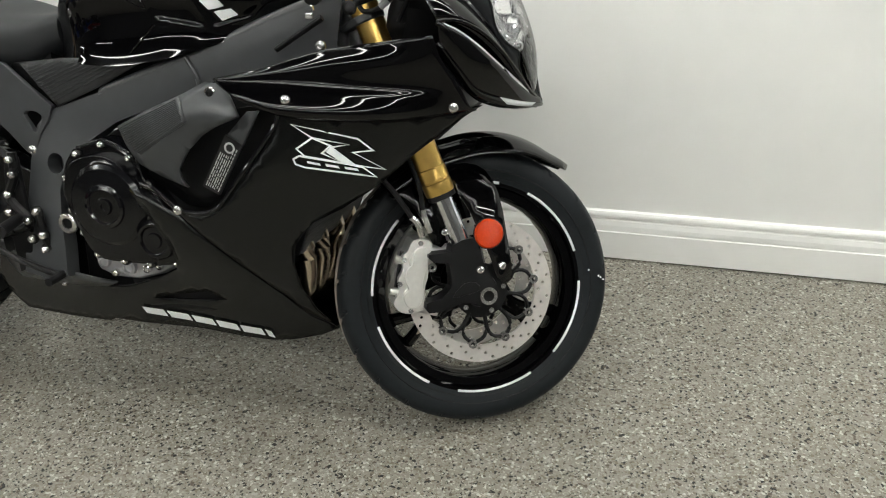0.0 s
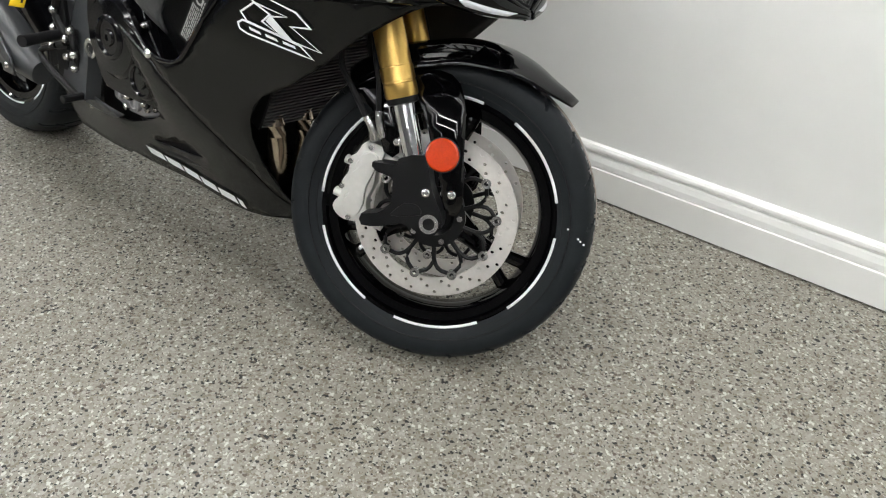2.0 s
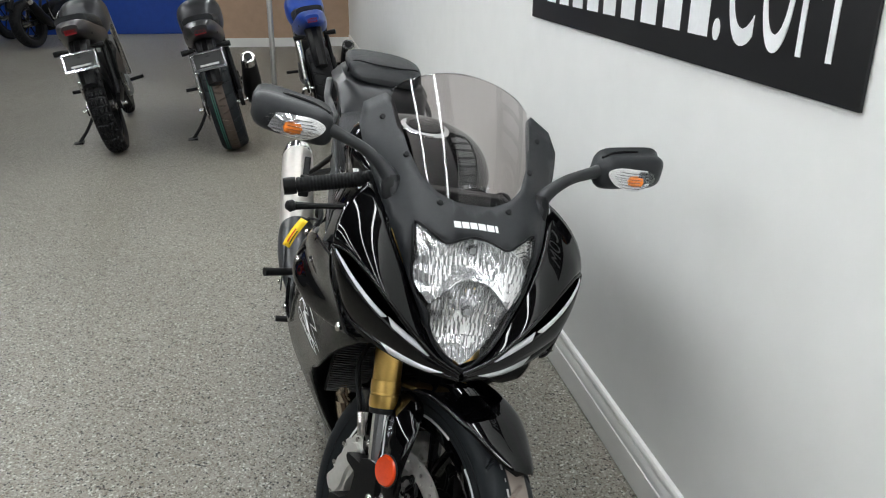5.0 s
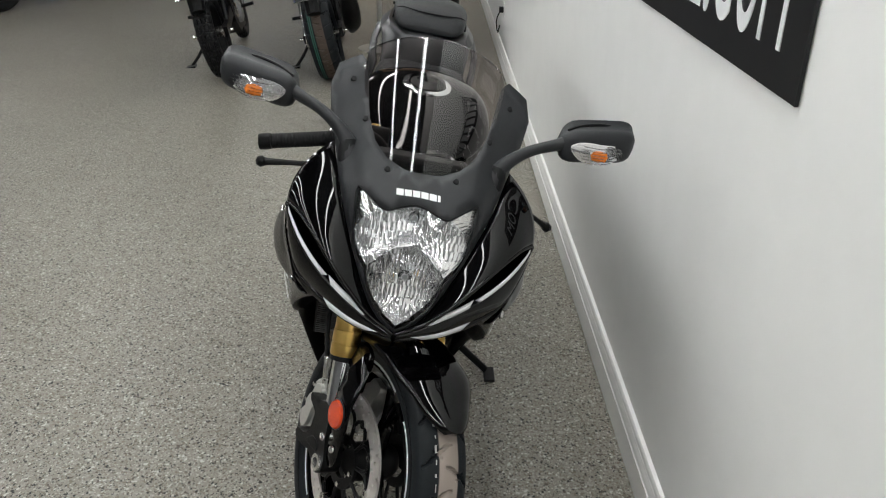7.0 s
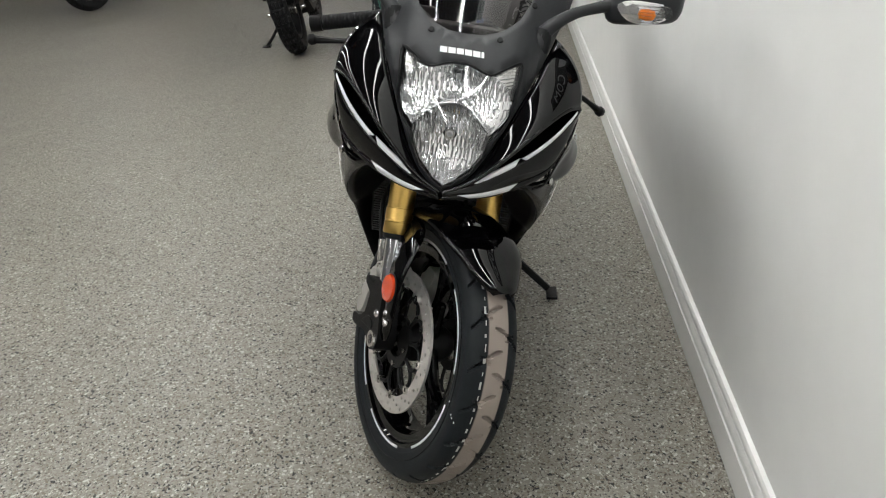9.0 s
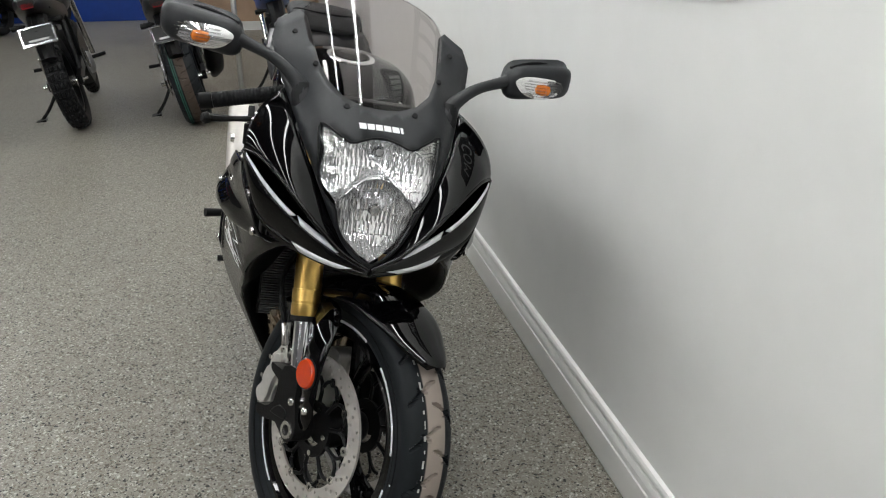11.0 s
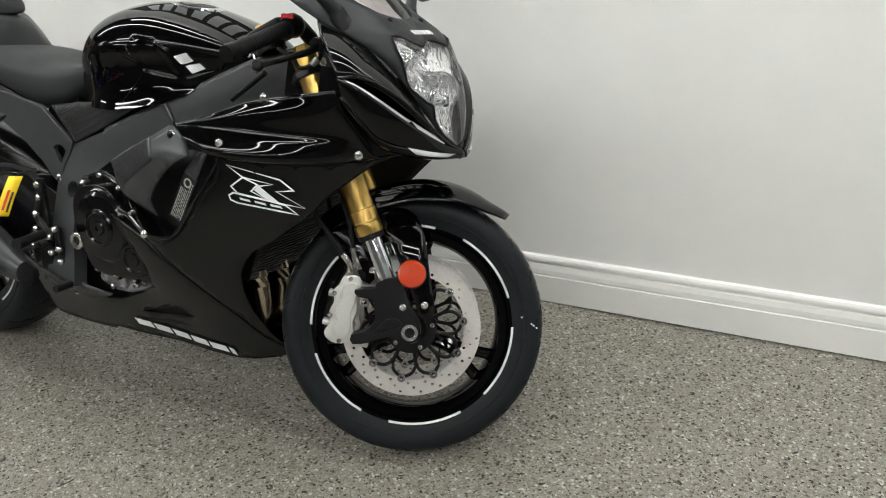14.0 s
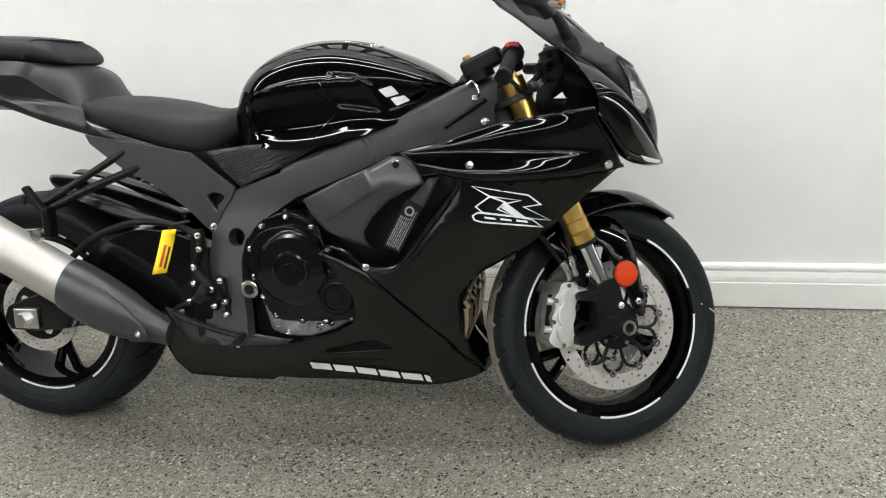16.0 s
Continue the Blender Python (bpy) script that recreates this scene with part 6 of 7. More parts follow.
# smoked screen
low = [(-0.288, 0.144, 1.098), (-0.225, 0.138, 1.066), (-0.155, 0.121, 1.026), (-0.088, 0.082, 0.986), (-0.046, 0.036, 0.970), (-0.038, 0.0, 0.967)]
midc = [(-0.290, 0.144, 1.102), (-0.252, 0.122, 1.100), (-0.215, 0.098, 1.090), (-0.182, 0.066, 1.080), (-0.165, 0.032, 1.076), (-0.160, 0.0, 1.075)]
top = [(-0.292, 0.144, 1.106), (-0.296, 0.125, 1.125), (-0.297, 0.098, 1.141), (-0.297, 0.066, 1.153), (-0.297, 0.032, 1.160), (-0.297, 0.0, 1.162)]
full = lambda c: [(x, -y, z) for x, y, z in c] + [(x, y, z) for x, y, z in c[-2::-1]]
pts = np.array(low + midc + top + [(NOSE(y, z), y, z) for y, z in CO[-6:]])
terms = lambda y, z: np.array([1 + 0 * y, y ** 2, z - 1.05, (z - 1.05) ** 2, y ** 2 * (z - 1.05), y ** 4])
COEF = np.linalg.lstsq(terms(pts[:, 1], pts[:, 2]).T, pts[:, 0], rcond=None)[0]
pane = lambda y, z: (float(terms(np.float64(y), np.float64(z)) @ COEF), y, z)
rim2 = [(y, z) for x, y, z in full(low)] + [(y, z) for x, y, z in full(top)[::-1]][1:-1]
sc = part("windscreen", sheet(rounded(rim2, 3), pane, (), 0.008), SCREEN_M, bike, "smoked transparent windscreen", angle=80)
sc.visible_shadow = False
part("screen_edge", tube([pane(y, z) for x, y, z in full(top)], 0.0016, 40, 6), LENS_M, bike)
# instruments behind the screen
bevel(part("instrument_panel", box(-0.165, -0.115, -0.095, 0.095, 0.885, 0.965), PLASTIC, bike, "black instrument panel"), 0.012)
part("rev_counter", lathe([(0.0, 0.0), (0.0, 0.043), (-0.010, 0.045), (-0.012, 0.040), (-0.006, 0.038), (-0.006, 0.0)], 32, "x"), CHROME, bike, at=Matrix.Translation((-0.168, 0.03, 0.93)) @ Matrix.Rotation(radians(20), 4, "Y"))
for s in (-1, 1):
    part("fairing_stay", tube([(-0.24, s * 0.03, 0.80), (-0.14, s * 0.06, 0.86), (-0.06, s * 0.09, 0.93)], 0.009, 8, 8), PLASTIC, bike)
for s in (-1, 1):
    gap = [(-0.146, 0.846), (-0.120, 0.867), (-0.111, 0.851), (-0.093, 0.858), (-0.097, 0.845)]
    side_sheet("inner_side_cowl", [(-0.155, 0.925), (-0.115, 0.950), (-0.060, 0.905), (-0.030, 0.838), (-0.080, 0.825), (-0.140, 0.818), (-0.185, 0.812), (-0.175, 0.870)], s, PLASTIC, t=0.003, wf=lambda x, z: 0.088, holes=[gap], step=0.03, label="dark inner cowl panel")
part("switch_cable", tube([(-0.262, -0.132, 0.905), (-0.225, -0.134, 0.889), (-0.207, -0.134, 0.868), (-0.174, -0.132, 0.877), (-0.155, -0.130, 0.896), (-0.157, -0.128, 0.924), (-0.138, -0.126, 0.936), (-0.119, -0.122, 0.914), (-0.129, -0.116, 0.888), (-0.150, -0.105, 0.850)], 0.0046, 60, 8), RUBBER, bike, "looped black switch cable")
part("cable_end", tube([(-0.176, -0.1325, 0.876), (-0.162, -0.131, 0.889)], 0.0068, 3, 10), CAST, bike, "bare metal cable end")
part("fairing_cable", tube([(-0.069, -0.150, 0.832), (-0.052, -0.152, 0.867), (-0.059, -0.150, 0.898), (-0.080, -0.140, 0.918)], 0.0032, 20, 8), RUBBER, bike)
part("ignition_lock", lathe([(0, 0.0), (0, 0.018), (0.02, 0.017), (0.022, 0.0)], 20, "z"), STEEL, bike, at=Matrix.Translation((-0.30, 0.0, 0.885)))
part("inner_cowl", loft([[(-0.10, -0.21, 0.88), (0.0, -0.12, 0.86), (0.03, 0, 0.84), (0.0, 0.12, 0.86), (-0.10, 0.21, 0.88)], [(-0.14, -0.19, 0.70), (-0.05, -0.12, 0.69), (-0.02, 0, 0.69), (-0.05, 0.12, 0.69), (-0.14, 0.19, 0.70)]], 20, 4), PLASTIC, bike)

# ---- rear: swingarm, hugger, silencer, foot controls ----
for s in (-1, 1):
    o = [(-0.84, 0.46), (-0.90, 0.50), (-0.979, 0.512), (-1.05, 0.543), (-1.14, 0.557), (-1.211, 0.545), (-1.277, 0.510), (-1.36, 0.455), (-1.46, 0.385), (-1.56, 0.348), (-1.56, 0.285), (-1.40, 0.29), (-1.20, 0.33), (-1.0, 0.36), (-0.86, 0.375)]
    bevel(part("swingarm", prism(rounded(o, 2), s * 0.085, s * 0.140, step=0.05), SEMI, bike, "black swingarm"), 0.020, 4)
    bevel(part("axle_block", box(-1.54, -1.47, s * 0.135, s * 0.150, 0.29, 0.345), STEEL, bike), 0.004)
    part("axle_nut", lathe([(s * 0.148, 0.0), (s * 0.148, 0.018), (s * 0.165, 0.017), (s * 0.165, 0.0)], 6), STEEL, bike, at=Matrix.Translation((-1.51, 0, 0.318)))
bevel(part("rear_caliper", box(-1.46, -1.39, -0.125, -0.055, 0.36, 0.42), CALIPER_M, bike), 0.01, 3)
rows = []
for i in range(22):
    a = radians(8 + 74 * i / 21)
    r = 0.332
    hw = 0.095
    rows.append([(HUB_R.x + (r - 0.055 * abs(k / 6 - 1) ** 2.4) * math.cos(a), hw * (k / 6 - 1), HUB_R.z + (r - 0.055 * abs(k / 6 - 1) ** 2.4) * math.sin(a)) for k in range(13)])
bm, _ = grid_mesh(rows)
thick(part("rear_hugger", bm, PLASTIC, bike, "black rear hugger", angle=60), 0.003)

for s in (-1, 1):
    thick(part("hugger_side", loft([[(-1.436, s * 0.02, 0.679), (-1.365, s * 0.02, 0.67), (-1.281, s * 0.02, 0.647), (-1.186, s * 0.02, 0.618), (-1.065, s * 0.02, 0.575)], [(-1.436, s * 0.07, 0.683), (-1.365, s * 0.07, 0.674), (-1.281, s * 0.07, 0.651), (-1.186, s * 0.07, 0.622), (-1.065, s * 0.07, 0.579)], [(-1.403, s * 0.105, 0.66), (-1.33, s * 0.105, 0.646), (-1.249, s * 0.105, 0.624), (-1.168, s * 0.105, 0.598), (-1.051, s * 0.105, 0.57)], [(-1.32, s * 0.115, 0.619), (-1.273, s * 0.115, 0.6), (-1.22, s * 0.115, 0.579), (-1.139, s * 0.115, 0.565), (-1.05, s * 0.115, 0.557)]], 24, 5), SATIN, bike, "black moulded hugger flank", angle=60), 0.003, 0)


def pipe_body(stations, y, flat=1.0, seg=28, tilt=-13.0):
    out = []
    for i, (x, z, r) in enumerate(stations):
        a, b = stations[max(i - 1, 0)], stations[min(i + 1, len(stations) - 1)]
        d = Vector((b[0] - a[0], 0, b[1] - a[1])).normalized()
        n = Matrix.Rotation(radians(tilt), 3, "Y") @ Vector((-d.z, 0, d.x))
        yy = y(x) if callable(y) else y
        out.append([Vector((x, yy, z)) + n * r * flat * math.cos(t) + Vector((0, 1, 0)) * r * math.sin(t) for t in [2 * math.pi * k / seg for k in range(seg)]])
    return out


muff_y = lambda x: -0.215 - 0.05 * (-1.15 - x)
part("silencer", rings(pipe_body([(-1.300, 0.430, 0.0565), (-1.305, 0.433, 0.0575), (-1.45, 0.520, 0.0575), (-1.60, 0.610, 0.0565), (-1.605, 0.613, 0.055)], muff_y, 1.04)), TITAN, bike, "brushed metal silencer can")
part("silencer_tip", rings(pipe_body([(-1.60, 0.610, 0.0555), (-1.618, 0.621, 0.054), (-1.640, 0.634, 0.046), (-1.652, 0.641, 0.036), (-1.645, 0.637, 0.030), (-1.60, 0.61, 0.027)], muff_y, 1.02)), CHROME, bike, "polished silencer end cap")
part("silencer_shroud", rings(pipe_body([(-1.308, 0.435, 0.0585), (-1.285, 0.421, 0.0615), (-1.23, 0.390, 0.0620), (-1.17, 0.360, 0.054), (-1.11, 0.332, 0.038), (-1.06, 0.312, 0.026)], muff_y, 1.12)), FRAME_M, bike, "satin black silencer shroud")
side_sheet("heat_shield", [(-1.19, 0.43), (-1.14, 0.385), (-1.10, 0.34), (-1.09, 0.305), (-1.14, 0.305)], -1, FRAME_M, t=0.004, wf=lambda x, z: 0.262)
screw(-1.115, -0.264, 0.325, -1, 0.008)
bevel(part("silencer_hanger", box(-1.355, -1.335, -0.235, -0.20, 0.55, 0.625), PLASTIC, bike), 0.006)
part("hanger_bolt", lathe([(0, 0.0), (0, 0.016), (-0.012, 0.014), (-0.014, 0.0)], 20), STEEL, bike, at=Matrix.Translation((-1.345, -0.262, 0.566)))
# right foot controls
for s in (-1, 1):
    bevel(part("rearset_plate", prism([(-0.99, 0.30), (-1.0, 0.42), (-0.985, 0.56), (-0.955, 0.56), (-0.945, 0.42), (-0.95, 0.32)], s * 0.195, s * 0.207), PLASTIC, bike), 0.003)
    part("footpeg", tube([(-0.965, s * 0.205, 0.430), (-0.916, s * 0.323, 0.435)], [0.010, 0.012, 0.012, 0.013], 8, 12), RUBBER, bike, "black footpeg")
    part("heel_guard", prism([(-1.02, 0.34), (-1.03, 0.42), (-0.99, 0.46), (-0.98, 0.36)], s * 0.198, s * 0.203), PLASTIC, bike)
    part("foot_lever", tube([(-0.98, s * 0.215, 0.40), (-1.04, s * 0.22, 0.372), (-0.98, s * 0.23, 0.345), (-0.86, s * 0.235, 0.315)], 0.007, 14, 8), PLASTIC, bike)
    part("lever_pad", tube([(-0.865, s * 0.225, 0.316), (-0.86, s * 0.275, 0.316)], 0.009, 2, 10), RUBBER, bike)
    for sx, sz in ((-0.964, 0.556), (-0.963, 0.524), (-0.981, 0.480), (-0.918, 0.447), (-0.941, 0.425), (-0.909, 0.396), (-0.938, 0.385), (-0.908, 0.364), (-0.985, 0.44), (-1.0, 0.395)):
        screw(sx, s * 0.212, sz, s, 0.0090, 0.010)
        part("bolt_washer", lathe([(0, 0.0), (0, 0.013), (s * 0.003, 0.0125), (s * 0.003, 0.0)], 18), PLASTIC, bike, at=Matrix.Translation((sx, s * 0.2085, sz)))
    part("control_arm", tube([(-0.964, s * 0.205, 0.57), (-0.962, s * 0.21, 0.52), (-0.982, s * 0.208, 0.47), (-0.94, s * 0.21, 0.42), (-1.01, s * 0.205, 0.39)], 0.010, 20, 8), PLASTIC, bike)
    part("control_arm", tube([(-0.92, s * 0.205, 0.45), (-0.91, s * 0.21, 0.40), (-0.905, s * 0.20, 0.355)], 0.009, 10, 8), PLASTIC, bike)
part("brake_line", tube([(-0.97, -0.20, 0.555), (-1.043, -0.175, 0.574), (-1.132, -0.17, 0.581), (-1.21, -0.17, 0.563), (-1.275, -0.165, 0.534), (-1.33, -0.16, 0.495), (-1.42, -0.11, 0.42)], 0.0085, 20, 8), RUBBER, bike)
part("battery_lead", tube([(-1.0, -0.18, 0.585), (-1.03, -0.205, 0.578), (-1.045, -0.215, 0.560)], 0.004, 8, 6), RUBBER, bike)
# yellow paper tag on the lead
tag = thing("hang_tag", "yellow card tag with dark red print hanging on a cable", "tag")
tag.parent = None
tm = bike.matrix_basis @ Matrix.Translation((-1.030, -0.222, 0.572)) @ Matrix.Rotation(radians(40), 4, "Z") @ Matrix.Rotation(radians(-14), 4, "X") @ Matrix.Diagonal((1.25, 1, 0.95, 1))
tag.matrix_basis = tm
bm, _ = grid_mesh([[(x - 0.030 * t, -0.006 * math.sin(t * 3), -0.105 * t - 0.3 * (x - 0.0) * 0.1) for x in (-0.013, 0.013)] for t in [i / 8 for i in range(9)]])
thick(part("card", bm, YELLOW, tag), 0.0008, 0)
bm, _ = grid_mesh([[(x - 0.030 * t, -0.006 * math.sin(t * 3) - 0.0012, -0.105 * t - 0.03 * x) for x in (-0.004, 0.001)] for t in [0.35 + 0.5 * i / 5 for i in range(6)]])
part("print_bar", bm, BAR_RED, tag)
bm, _ = grid_mesh([[(x - 0.030 * t, -0.006 * math.sin(t * 3) - 0.0012, -0.105 * t - 0.03 * x) for x in (0.005, 0.009)] for t in [0.4 + 0.5 * i / 5 for i in range(6)]])
part("print_bar", bm, LABEL_M, tag)
part("tie", tube([(0.0, -0.001, -0.004), (0.006, 0.008, 0.012), (0.0, 0.012, 0.006)], 0.0012, 8, 5), RUBBER, tag)
# side stand on the far side
part("side_stand", tube([(-0.80, 0.13, 0.235), (-0.78, 0.25, 0.155), (-0.755, 0.362, 0.086)], [0.016, 0.012, 0.011], 10, 10), PLASTIC, bike, "black side stand swung out")
bevel(part("stand_foot", shift(box(-0.032, 0.042, -0.017, 0.017, -0.005, 0.004), Matrix.Translation((-0.748, 0.374, 0.0790)) @ Matrix.Rotation(radians(11), 4, "X")), PLASTIC, bike), 0.003)
# seat unit underside and inner fillers
part("under_seat_tray", box(-1.25, -0.92, -0.10, 0.10, 0.73, 0.80), PLASTIC, bike)
bevel(part("frame_filler", prism([(-1.0, 0.745), (-0.60, 0.775), (-0.60, 0.66), (-0.88, 0.62), (-0.985, 0.60), (-1.04, 0.66)], -0.128, 0.128), PLASTIC, bike), 0.006)
part("airbox", box(-0.80, -0.40, -0.13, 0.13, 0.62, 0.78), PLASTIC, bike)

# ---- other motorcycles farther back ----
def knob_groove(v, u):
    a = (u * 34) % 1.0
    b = (v * 2.5 + (0.5 if int(u * 34) % 2 else 0)) % 1.0
    return 0.0 if 0.18 < a < 0.82 and 0.15 < b < 0.85 else 0.012


PAINT_DARK = mat("dark_paint", (0.02, 0.02, 0.022), 0.3, vary=0.2, grain=20)
PAINT_RED = mat("red_paint", (0.25, 0.01, 0.012), 0.3, vary=0.2, grain=20)


def other_bike(name, label, m, paint, R, half, groove, silencer, stripe, plate=True):
    """A parked motorcycle seen mostly from behind; x points the way it faces."""
    b = thing(name, label, "motorcycle", group="motorcycles parked in the back", at=m)
    for wx, h2, r2 in ((0.0, half, R), (1.42, half * 0.7, R * 0.97)):
        w = part("wheel", lathe([(-h2 * 0.7, r2 * 0.68), (h2 * 0.7, r2 * 0.68), (h2 * 0.7, r2 * 0.60), (-h2 * 0.7, r2 * 0.60)], 40, close=True), PLASTIC, b, at=Matrix.Translation((wx, 0, r2)))
        part("tyre", tyre_mesh(r2, h2, r2 * 0.69, h2 * 0.75, groove, 300), STREET_TYRE if stripe else RUBBER, w, "black tyre")
        part("hub", lathe([(-0.07, 0), (-0.07, 0.04), (0.07, 0.04), (0.07, 0)], 20), STEEL, w)
        for k in range(6):
            a = k * math.pi / 3
            part("spoke", tube([(0.03 * math.cos(a), 0, 0.03 * math.sin(a)), (r2 * 0.62 * math.cos(a), 0, r2 * 0.62 * math.sin(a))], 0.011, 2, 6), PLASTIC, w)
        if stripe and wx == 0:
            for yy, mm in ((half * 0.47, GREEN_LINE), (half * 0.60, GREEN_LINE)):
                rr = r2 - (r2 * 0.31) * (0.03 + 0.085 * min(1, abs(yy / half) ** 2)) - 0.0005
                bm, _ = grid_mesh([[((rr + 0.003) * math.cos(a), yy + d, (rr + 0.003) * math.sin(a)) for d in (-0.004, 0.004)] for a in [2 * math.pi * i / 90 for i in range(91)]])
                part("tread_stripe", bm, mm, w, "coloured paint line on the tread")
    for s in (-1, 1):
        bevel(part("swingarm", prism([(-0.05, R - 0.03), (-0.05, R + 0.03), (0.5, R + 0.13), (0.5, R + 0.04)], s * (half + 0.02), s * (half + 0.05)), PLASTIC, b), 0.006)
        part("shock", tube([(0.12, s * (half + 0.035), R + 0.05), (0.30, s * (half + 0.03), R + 0.38)], 0.020, 3, 8), STEEL if s > 0 else PLASTIC, b)
        part("peg", tube([(0.62, s * 0.14, R + 0.05), (0.60, s * 0.26, R + 0.06)], 0.013, 2, 8), RUBBER, b)
        part("fork_tube", tube([(1.42, s * 0.1, R), (1.22, s * 0.1, R + 0.55)], 0.022, 2, 10), STEEL, b)
        part("handlebar", tube([(1.16, 0, R + 0.70), (1.10, s * 0.2, R + 0.76), (1.02, s * 0.38, R + 0.75)], 0.013, 8, 8), PLASTIC, b)
        part("indicator", tube([(-0.18, s * 0.07, R + 0.42), (-0.2, s * 0.16, R + 0.42)], [0.008, 0.02, 0.018], 4, 8), PLASTIC, b)
    part("engine_block", prism([(0.42, R - 0.02), (0.40, R + 0.12), (0.55, R + 0.22), (0.80, R + 0.28), (0.95, R + 0.20), (0.92, R + 0.02), (0.85, R - 0.10), (0.55, R - 0.12)], -0.12, 0.12), PLASTIC, b)
    for s in (-1, 1):
        part("engine_cover", lathe([(s * 0.12, 0.0), (s * 0.12, 0.085), (s * 0.145, 0.08), (s * 0.16, 0.05), (s * 0.16, 0.0)], 24), CAST, b, at=Matrix.Translation((0.62, 0, R + 0.02)))
        part("frame_rail", tube([(0.40, s * 0.11, R + 0.10), (0.30, s * 0.12, R + 0.40), (-0.12, s * 0.09, R + 0.50)], 0.014, 10, 8), PLASTIC, b)
        part("foot_bracket", tube([(0.52, s * 0.13, R + 0.10), (0.36, s * 0.15, R + 0.02), (0.30, s * 0.15, R + 0.16)], 0.009, 8, 6), STEEL, b)
        part("frame_bolt", lathe([(s * 0.125, 0.0), (s * 0.125, 0.016), (s * 0.15, 0.014), (s * 0.15, 0.0)], 12), STEEL, b, at=Matrix.Translation((0.45, 0, R + 0.06)))
    part("tail", body([(-0.30, R + 0.58, 0.05, R + 0.53), (-0.15, R + 0.60, 0.10, R + 0.47), (0.10, R + 0.55, 0.13, R + 0.40), (0.40, R + 0.50, 0.14, R + 0.35)], 16, 3), paint, b)
    part("seat", body([(-0.1, R + 0.63, 0.10, R + 0.55), (0.2, R + 0.60, 0.13, R + 0.50), (0.5, R + 0.55, 0.12, R + 0.45)], 16, 3), VINYL, b)
    part("fuel_tank", body([(0.45, R + 0.55, 0.10, R + 0.40), (0.6, R + 0.68, 0.16, R + 0.38), (0.9, R + 0.66, 0.15, R + 0.40), (1.1, R + 0.55, 0.08, R + 0.45)], 18, 2.6), paint, b)
    part("rear_mudguard", tube([(-0.05, 0, R + 0.48), (-0.22, 0, R + 0.36), (-0.30, 0, R + 0.20)], [0.07, 0.06, 0.05], 8, 10), PLASTIC, b)
    if plate:
        pm = Matrix.Translation((-0.345, 0, R + 0.36)) @ Matrix.Rotation(radians(24), 4, "Y")
        pl = part("dealer_plate", shift(box(-0.004, 0.004, -0.098, 0.098, -0.055, 0.055), pm), LABEL_M, b, "dark dealer plate in a chrome frame")
        for y0, y1, z0, z1 in ((-0.104, 0.104, 0.050, 0.062), (-0.104, 0.104, -0.062, -0.044), (-0.104, -0.092, -0.044, 0.050), (0.092, 0.104, -0.044, 0.050)):
            bevel(part("plate_frame", shift(box(-0.010, 0.004, y0, y1, z0, z1), pm), CHROME, pl), 0.002)
        part("print_bar", shift(box(-0.0065, -0.0045, -0.06, 0.06, -0.034, -0.022), pm), INK, pl)
        part("plate_bracket", tube([(-0.10, 0, R + 0.50), (-0.24, 0, R + 0.44), (-0.335, 0, R + 0.38)], 0.022, 6, 8, flat=0.5), PLASTIC, b)
    part("tail_lamp", shift(box(-0.02, 0.02, -0.06, 0.06, -0.02, 0.02), Matrix.Translation((-0.28, 0, R + 0.54)) @ Matrix.Diagonal((1, 0.6, 0.8, 1))), PAINT_RED, b)
    if silencer:
        part("silencer", tube([(0.28, -half - 0.10, R - 0.06), (0.06, -half - 0.13, R + 0.06), (-0.14, -half - 0.15, R + 0.26)], [0.03, 0.064, 0.066, 0.052], 12, 16), PLASTIC, b, "black silencer with bright tip")
        part("silencer_tip", tube([(-0.13, -half - 0.149, R + 0.25), (-0.185, -half - 0.154, R + 0.305)], [0.050, 0.047], 3, 20), STEEL, b)
        part("tip_bore", tube([(-0.178, -half - 0.153, R + 0.298), (-0.189, -half - 0.1545, R + 0.309)], 0.028, 2, 16), PLASTIC, b)
    part("chain", tube([(-0.04, half + 0.03, R + 0.05), (0.5, half + 0.03, R + 0.06), (0.5, half + 0.03, R + 0.0), (-0.04, half + 0.03, R - 0.05)], 0.010, 14, 6), STEEL, b)
    part("sprocket", lathe([(half + 0.027, 0.02), (half + 0.027, 0.09), (half + 0.033, 0.09), (half + 0.033, 0.02)], 30, close=True), STEEL, b, at=Matrix.Translation((0, 0, R)))
    part("side_stand", tube([(0.50, 0.12, 0.26), (0.42, 0.22, 0.13), (0.36, 0.30, 0.060)], 0.012, 6, 8), PLASTIC, b)
    part("stand_foot", box(0.31, 0.40, 0.27, 0.34, 0.050, 0.064), PLASTIC, b)
    part("axle", tube([(0, -half - 0.08, R), (0, half + 0.08, R)], 0.013, 2, 10), STEEL, b)
    return b


other_bike("dual_sport_motorcycle", "dark dual-sport motorcycle with knobbly rear tyre on its stand", pose(-4.42, 0.30, 0.008, 0, 0, 180 + 7) @ pose(0, 0, 0, -12), PAINT_DARK, 0.32, 0.065, knob_groove, False, False)
other_bike("street_motorcycle", "dark street motorcycle with painted lines on a new rear tyre", pose(-4.42, 1.09, 0.008, 0, 0, 180 + 5) @ pose(0, 0, 0, -12), PAINT_DARK, 0.315, 0.094, sport_groove, True, True)
other_bike("blue_motorcycle", "blue motorcycle with bare rear tyre beside the wall", pose(-5.12, 1.80, 0.006, 0, 0, 180 + 2) @ pose(0, 0, 0, -9), BLUE, 0.315, 0.085, sport_groove, True, False, False)
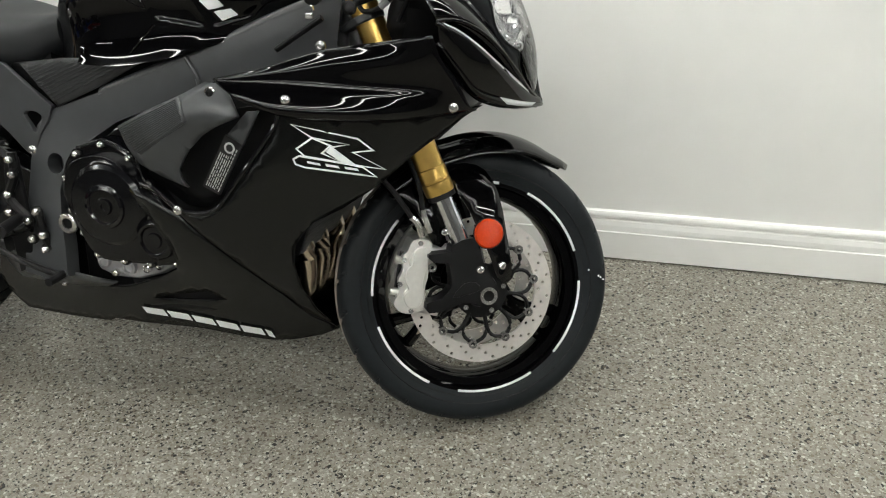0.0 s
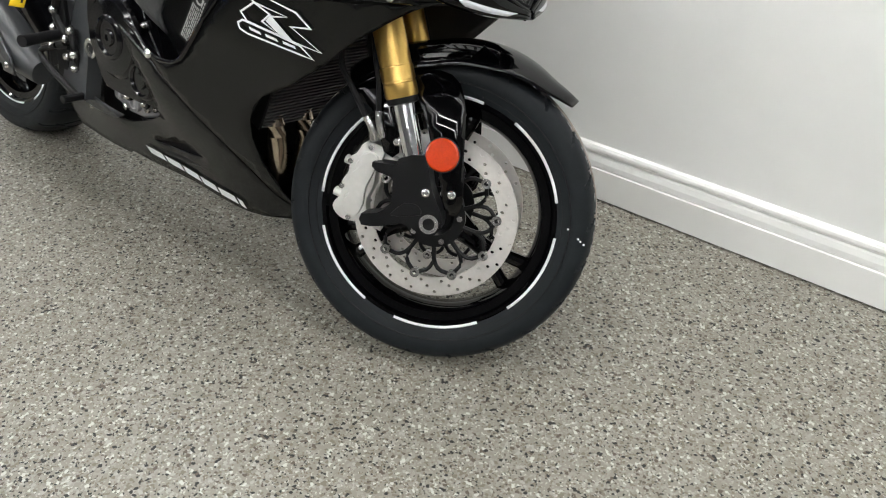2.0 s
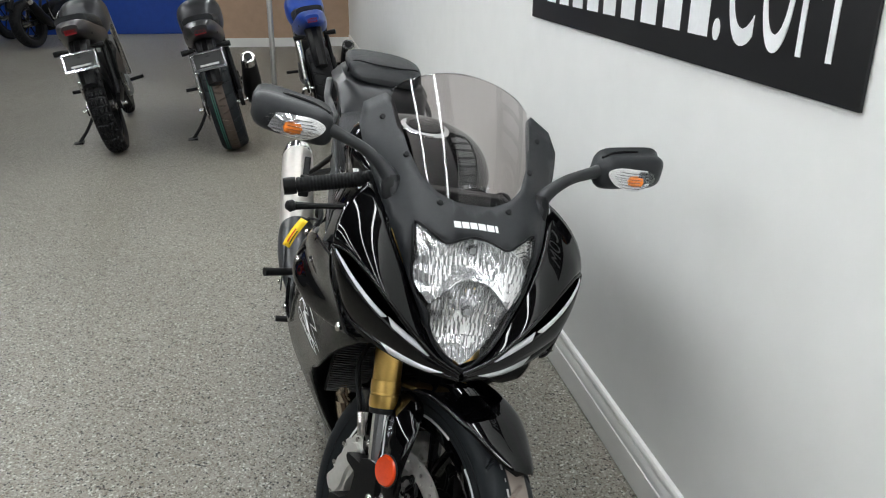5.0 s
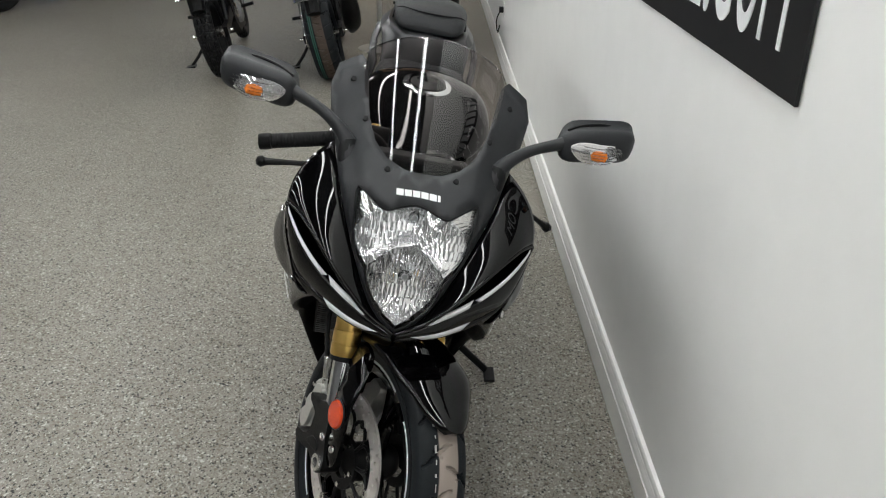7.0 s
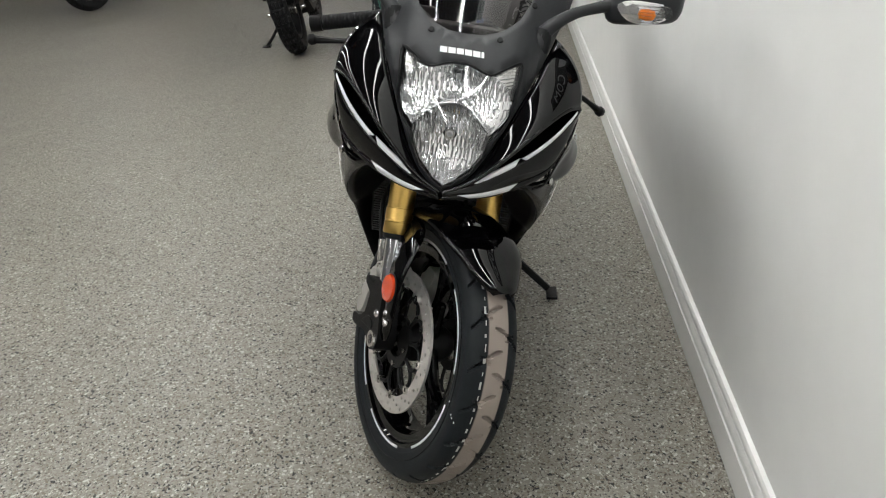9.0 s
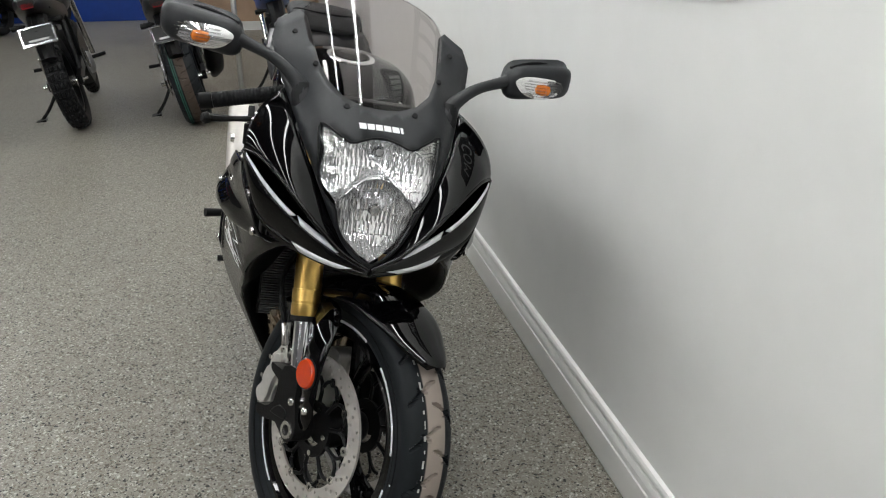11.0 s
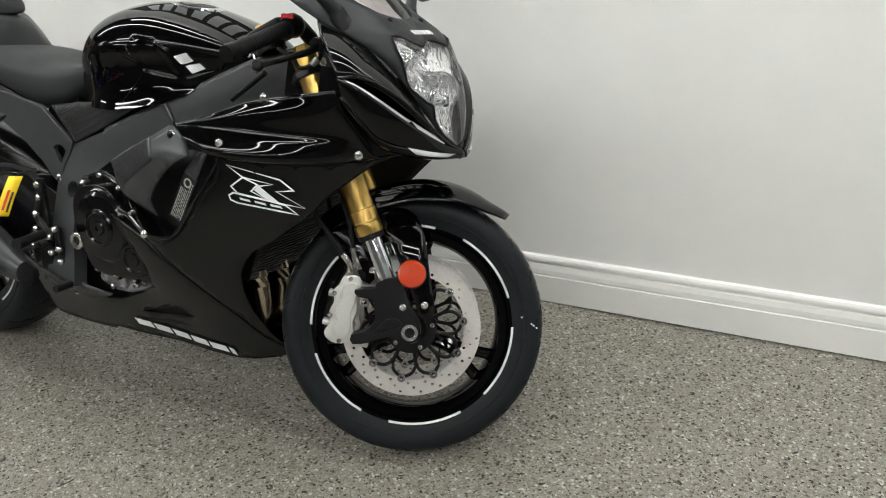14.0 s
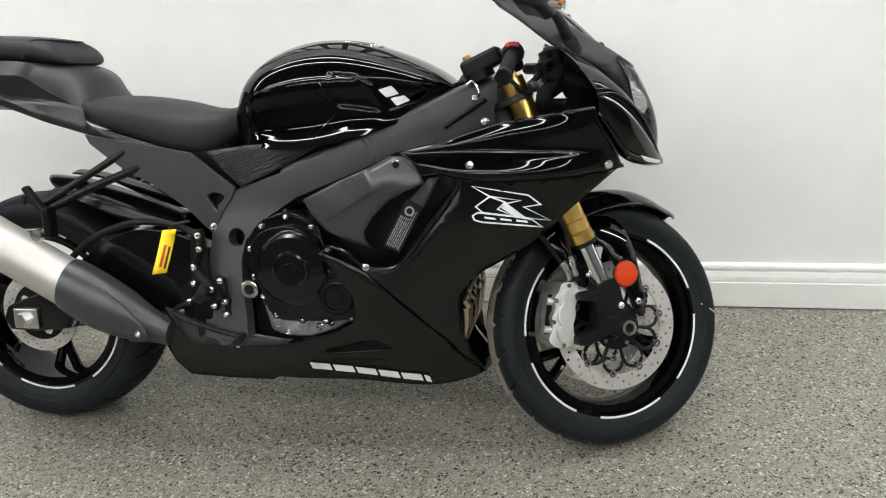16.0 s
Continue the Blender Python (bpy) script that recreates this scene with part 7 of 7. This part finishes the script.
other_bike("red_motorcycle", "dark and red motorcycle parked far across the floor", pose(-7.0, -2.6, 0.006, 0, 0, 180 - 25) @ pose(0, 0, 0, -9), PAINT_RED, 0.315, 0.07, sport_groove, True, False)
other_bike("blue_motorcycle", "blue motorcycle far at the back of the showroom", pose(-10.4, -3.0, 0.006, 0, 0, 180 - 20) @ pose(0, 0, 0, -9), BLUE, 0.315, 0.07, sport_groove, True, False)
other_bike("black_motorcycle", "black motorcycle far at the back of the showroom", pose(-10.6, -1.9, 0.006, 0, 0, 180 - 20) @ pose(0, 0, 0, -9), PAINT_DARK, 0.315, 0.07, sport_groove, True, False)

# display pole on a round foot
st = thing("display_stand", "steel display pole on a round silver foot", "stand", at=pose(-5.44, 1.36, 0))
part("foot", lathe([(0, 0.0), (0, 0.19), (0.006, 0.19), (0.014, 0.15), (0.018, 0.03), (0.018, 0)], 40, "z"), CALIPER_M, st, "round silver foot")
part("pole", tube([(0, 0, 0.01), (0, 0, 1.25)], 0.022, 2, 16), CALIPER_M, st)
bevel(part("sign_holder", box(-0.012, 0.012, -0.15, 0.15, 1.25, 1.60), LABEL_M, st), 0.004)

# the far end of the room: tan board, blue counter and white returns
tagged(part("partition", box(-10.6, -10.45, 0.45, WALL_Y, 0.0, 3.1), TAN, smooth=False), "tan painted partition across the back", "partition", kind="structure")
tagged(part("trim", box(-10.45, -10.43, 0.45, WALL_Y, 0.0, 0.12), TRIM_M, smooth=False), "white skirting on the partition", "trim", kind="structure")
bc = thing("blue_counter", "long blue sales counter at the back", "counter", at=pose(-12.6, -2.6, 0))
bevel(part("front", box(-0.3, 0.3, -3.4, 2.6, 0.0, 1.0), BLUE, bc), 0.01)
bevel(part("top", box(-0.34, 0.34, -3.44, 2.64, 1.0, 1.04), WALL_M, bc), 0.008)
# cable hanging from a wall socket
sk = thing("wall_socket", "small wall socket with a dark cable hanging", "socket", at=pose(-4.9, WALL_Y, 0.42))
bevel(part("plate", box(-0.035, 0.035, -0.008, 0.0, -0.055, 0.055), TRIM_M, sk), 0.003)
part("plug", box(-0.02, 0.02, -0.04, -0.008, -0.02, 0.02), RUBBER, sk)
part("cable", tube([(0, -0.035, -0.015), (0.02, -0.06, -0.08), (0.06, -0.05, -0.16), (0.10, -0.04, -0.10)], 0.005, 14, 6), RUBBER, sk)
